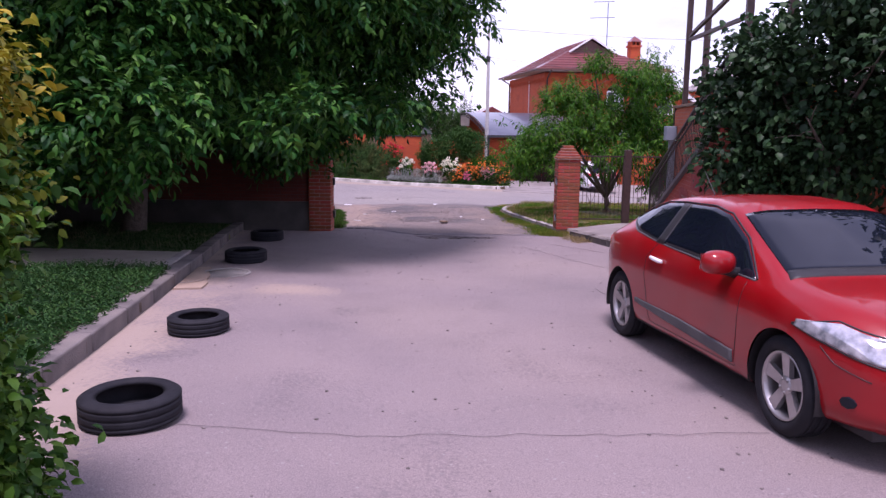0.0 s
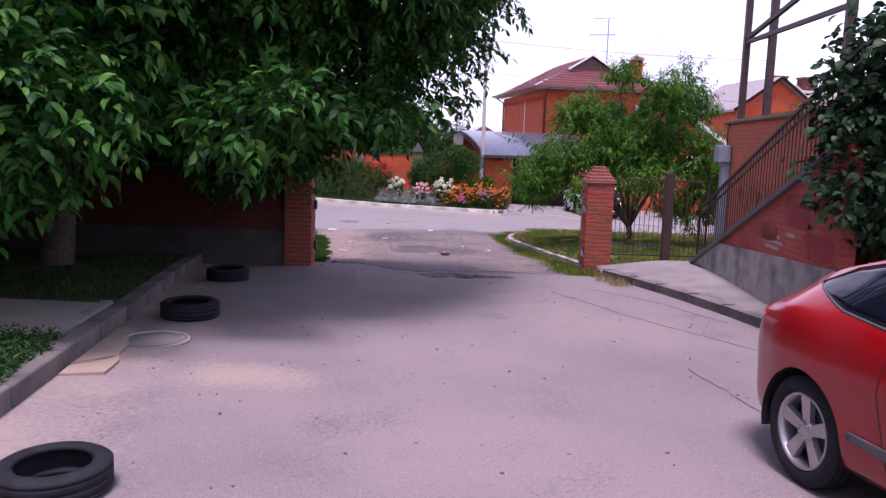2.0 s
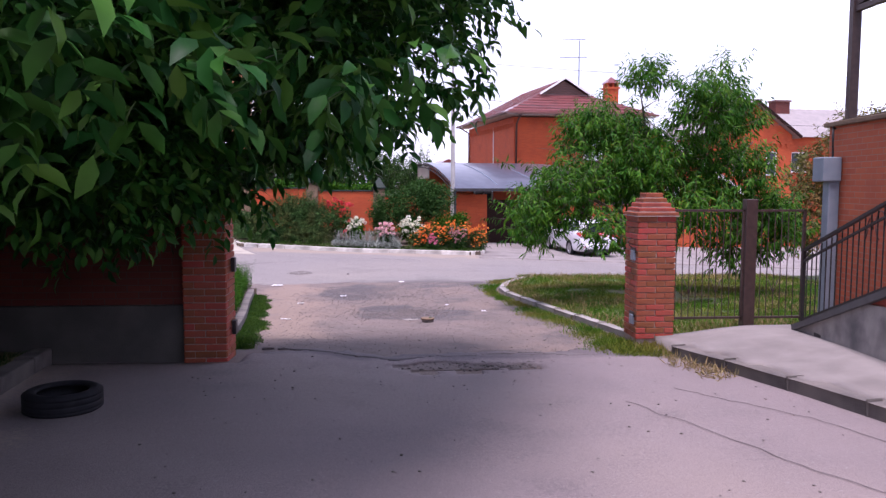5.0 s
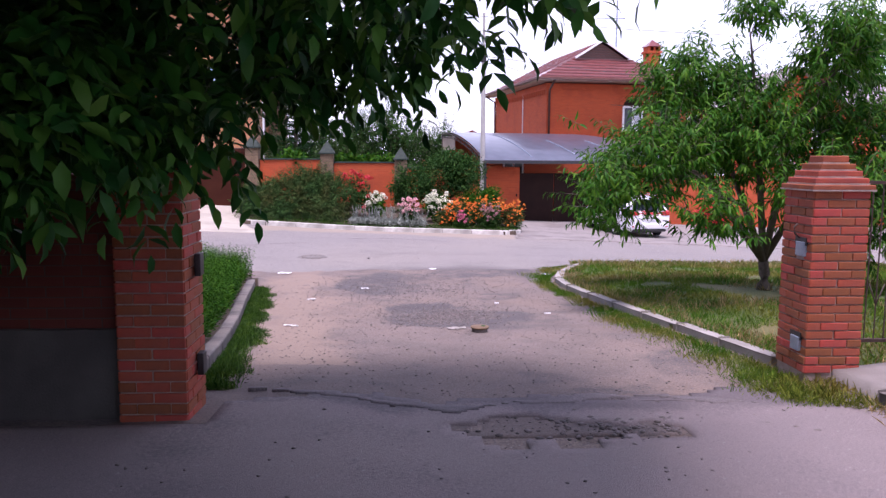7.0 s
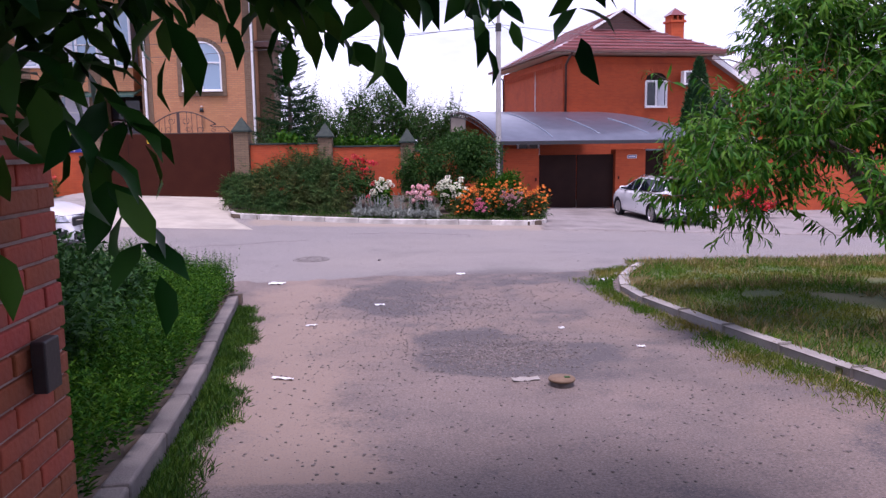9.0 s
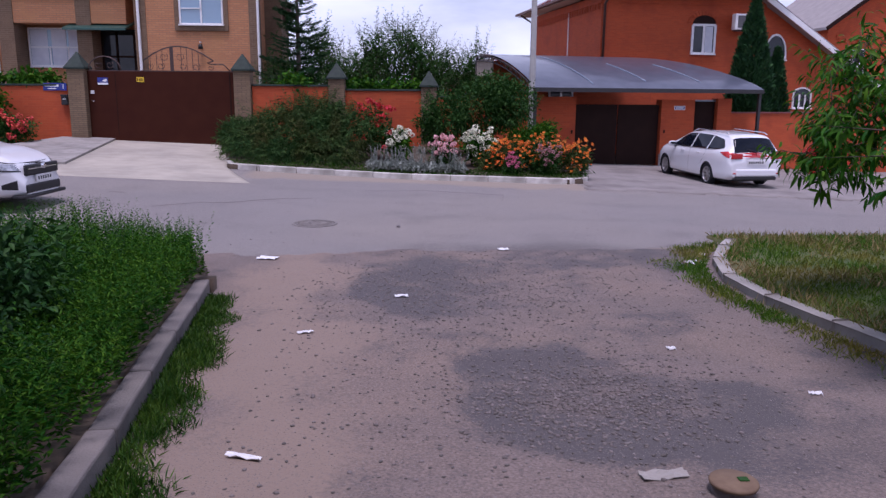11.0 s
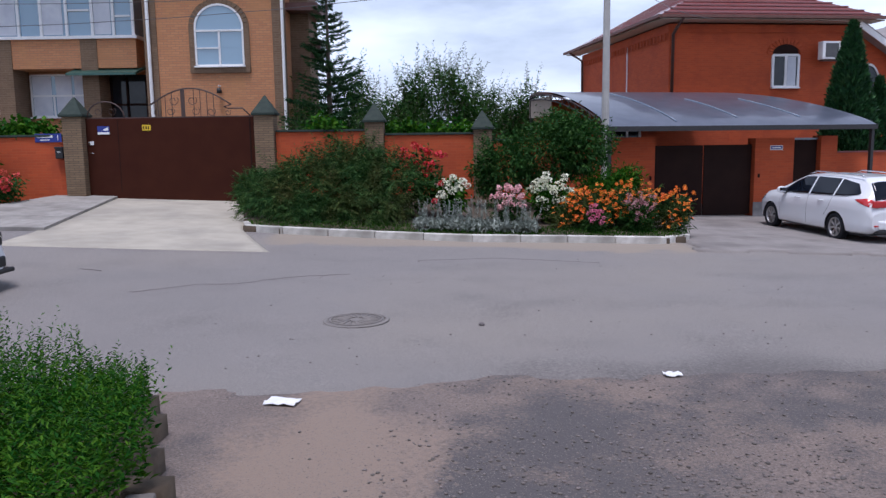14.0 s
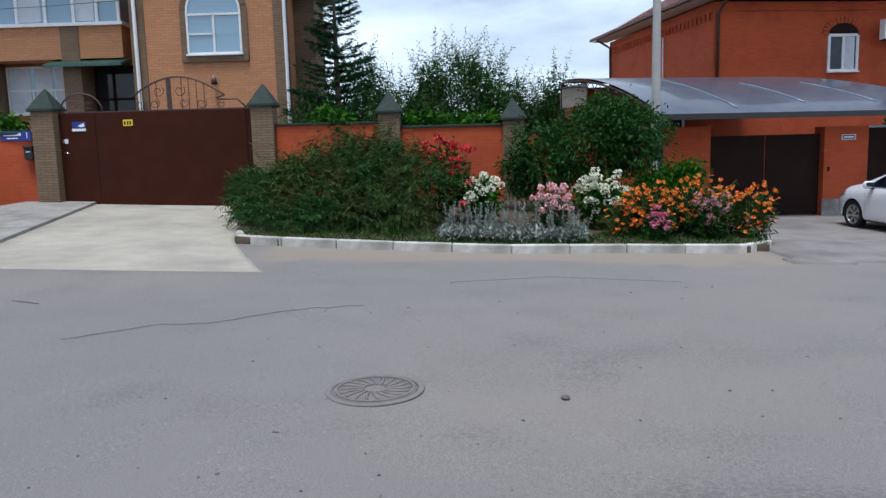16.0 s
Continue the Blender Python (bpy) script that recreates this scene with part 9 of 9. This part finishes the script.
litter("paper_scrap", -3.37, 26.82, 0.25, 0.15, -12, "white paper scrap lying at the asphalt's edge")
litter("plastic_scrap", -1.64, 24.95, 0.14, 0.09, 10, "small white plastic scrap on gravel")
litter("plastic_scrap", -0.30, 27.35, 0.14, 0.09, 5, "small white plastic scrap on the asphalt", z=G(-0.3, 27.35) + 0.012)
litter("plastic_scrap", 0.53, 22.95, 0.07, 0.05, -5, "small bluish plastic scrap on dirt")
litter("plastic_scrap", 1.14, 21.9, 0.085, 0.04, 0, "small white plastic scrap on dirt")
litter("paper_strip", -2.40, 21.0, 0.20, 0.045, -20, "crumpled white paper strip on dirt")
litter("plastic_scrap", -2.43, 23.5, 0.14, 0.05, 20, "reddish white wrapper scrap on dirt")
litter("plastic_bag", 2.02, 26.5, 0.20, 0.16, 20, "white plastic bag in the grass")
litter("plastic_bag", 2.3, 27.0, 0.16, 0.12, 60, "small white bag by the edging")
litter("flat_slab", -0.26, 20.72, 0.24, 0.08, 8, "flat grey stone slab in the dirt", M_CONC)
disc = thing("rusty_disc", (0.02, 20.55, dirt_z(0.02, 20.55)), "rusty orange lid on a low ring in the dirt", "lid")
part("ring", lathe(bmesh.new(), [(0.07, -0.03), (0.100, -0.03), (0.100, 0.05), (0.07, 0.05)], 28), M_STONE, disc)
part("lid", lathe(bmesh.new(), [(0.0, 0.05), (0.112, 0.05), (0.116, 0.062), (0.110, 0.072), (0.0, 0.074)], 32), M_RUST, disc, "flat rusty lid")
part("moss_spot", boxed(0.02, 0.07, -0.02, 0.02, 0.072, 0.08, bev=0.004), L_SHADE, disc, "dark green spot")


def manhole(x, y, r, label, z, ribs=0, material=M_CONC):
    root = thing("manhole_cover", (x, y, z), label, "manhole", "manholes")
    part("ring", lathe(bmesh.new(), [(r, 0.0), (r * 1.14, 0.0), (r * 1.12, 0.014), (r, 0.014)], 44), material, root)
    cover = part("cover", lathe(bmesh.new(), [(0.0, 0.0), (r * 0.97, 0.0), (r * 0.97, 0.012), (0.0, 0.012)], 44), material, root)
    rib = None
    for k in range(ribs):
        pts = [(r * f * math.cos(6.283 * k / ribs + 0.5 * f), r * f * math.sin(6.283 * k / ribs + 0.5 * f), 0.014) for f in (0.25, 0.45, 0.65, 0.82)]
        part("rib", tube(bmesh.new(), pts, 0.011, 4), material, cover)
    part("cover_rim", lathe(bmesh.new(), [(r * 0.86, 0.010), (r * 0.92, 0.010), (r * 0.91, 0.022), (r * 0.87, 0.022)], 44), material, cover)
    return root


manhole(-2.90, 9.98, 0.29, "round concrete manhole cover by the kerb", G(-2.90, 9.98) + 0.02)
M_CAST = mat("worn_cast_iron", (0.185, 0.168, 0.160), (0.225, 0.205, 0.192), 9.0, 0.85, 0.3)
manhole(-3.12, 29.5, 0.32, "cast-iron manhole cover with curved ribs in asphalt", G(-3.12, 29.5) + 0.012, 18, M_CAST)
solid("dark_stone", lathe(bmesh.new(), [(0.0, 0.0), (0.03, 0.0), (0.034, 0.015), (0.02, 0.03), (0.0, 0.032)], 7, False), M_TAR, "small dark stone on the asphalt", "stone", "", (-1.76, 29.25, G(-1.76, 29.25) + 0.012))


def crack(pts, label, z, w=0.007):
    """A tarry crack: a thin dark ribbon that wanders over the asphalt."""
    path = []
    for a, c in zip(pts, pts[1:]):
        m = max(2, int(math.dist(a, c) / 0.12))
        path += [(a[0] + (c[0] - a[0]) * k / m + 0.05 * wob(a[0] + k, c[1], 1.7), a[1] + (c[1] - a[1]) * k / m + 0.05 * wob(k, a[0], 1.3)) for k in range(m)]
    b = band(bmesh.new(), path, -w / 2, w / 2, 0.0, 0.003, z, 0.2)
    return solid("crack", b, M_CRACK, label, "crack", "structure")


on = lambda x, y: G(x, y) + 0.0185
crack([(-6.2, 31.0), (-5.5, 31.55), (-5.0, 31.6), (-4.3, 32.2), (-3.4, 32.5)], "dark wandering crack across the street", on, 0.012)
crack([(-7.6, 32.6), (-7.1, 32.4)], "short dark crack in the street", on, 0.016)
crack([(-2.6, 33.9), (-1.2, 34.4), (0.6, 34.1)], "fine crack in the street", on)
crack([(-3.20, 8.98), (-3.0, 9.2), (-2.92, 9.32)], "dark crack across the sand crust", lambda x, y: G(x, y) + 0.046, 0.02)
crack([(1.55, 14.6), (2.2, 12.6), (3.2, 10.3)], "long crack along the lane", on)
crack([(2.2, 15.1), (2.9, 13.9), (3.35, 12.2)], "crack beside the kerb", on)
crack([(-1.9, 4.3), (-0.4, 4.45), (1.0, 4.5), (2.2, 4.6)], "hairline crack across the lane", on, 0.003)
crack([(0.7, 17.55), (0.95, 17.2), (1.6, 17.1)], "crack round a broken slab", lambda x, y: dirt_z(x, y) + 0.012, 0.02)
crack([(2.9, 4.0), (2.6, 5.6), (2.2, 7.8), (2.0, 10.0)], "long crack along the lane by the parked car", on, 0.008)
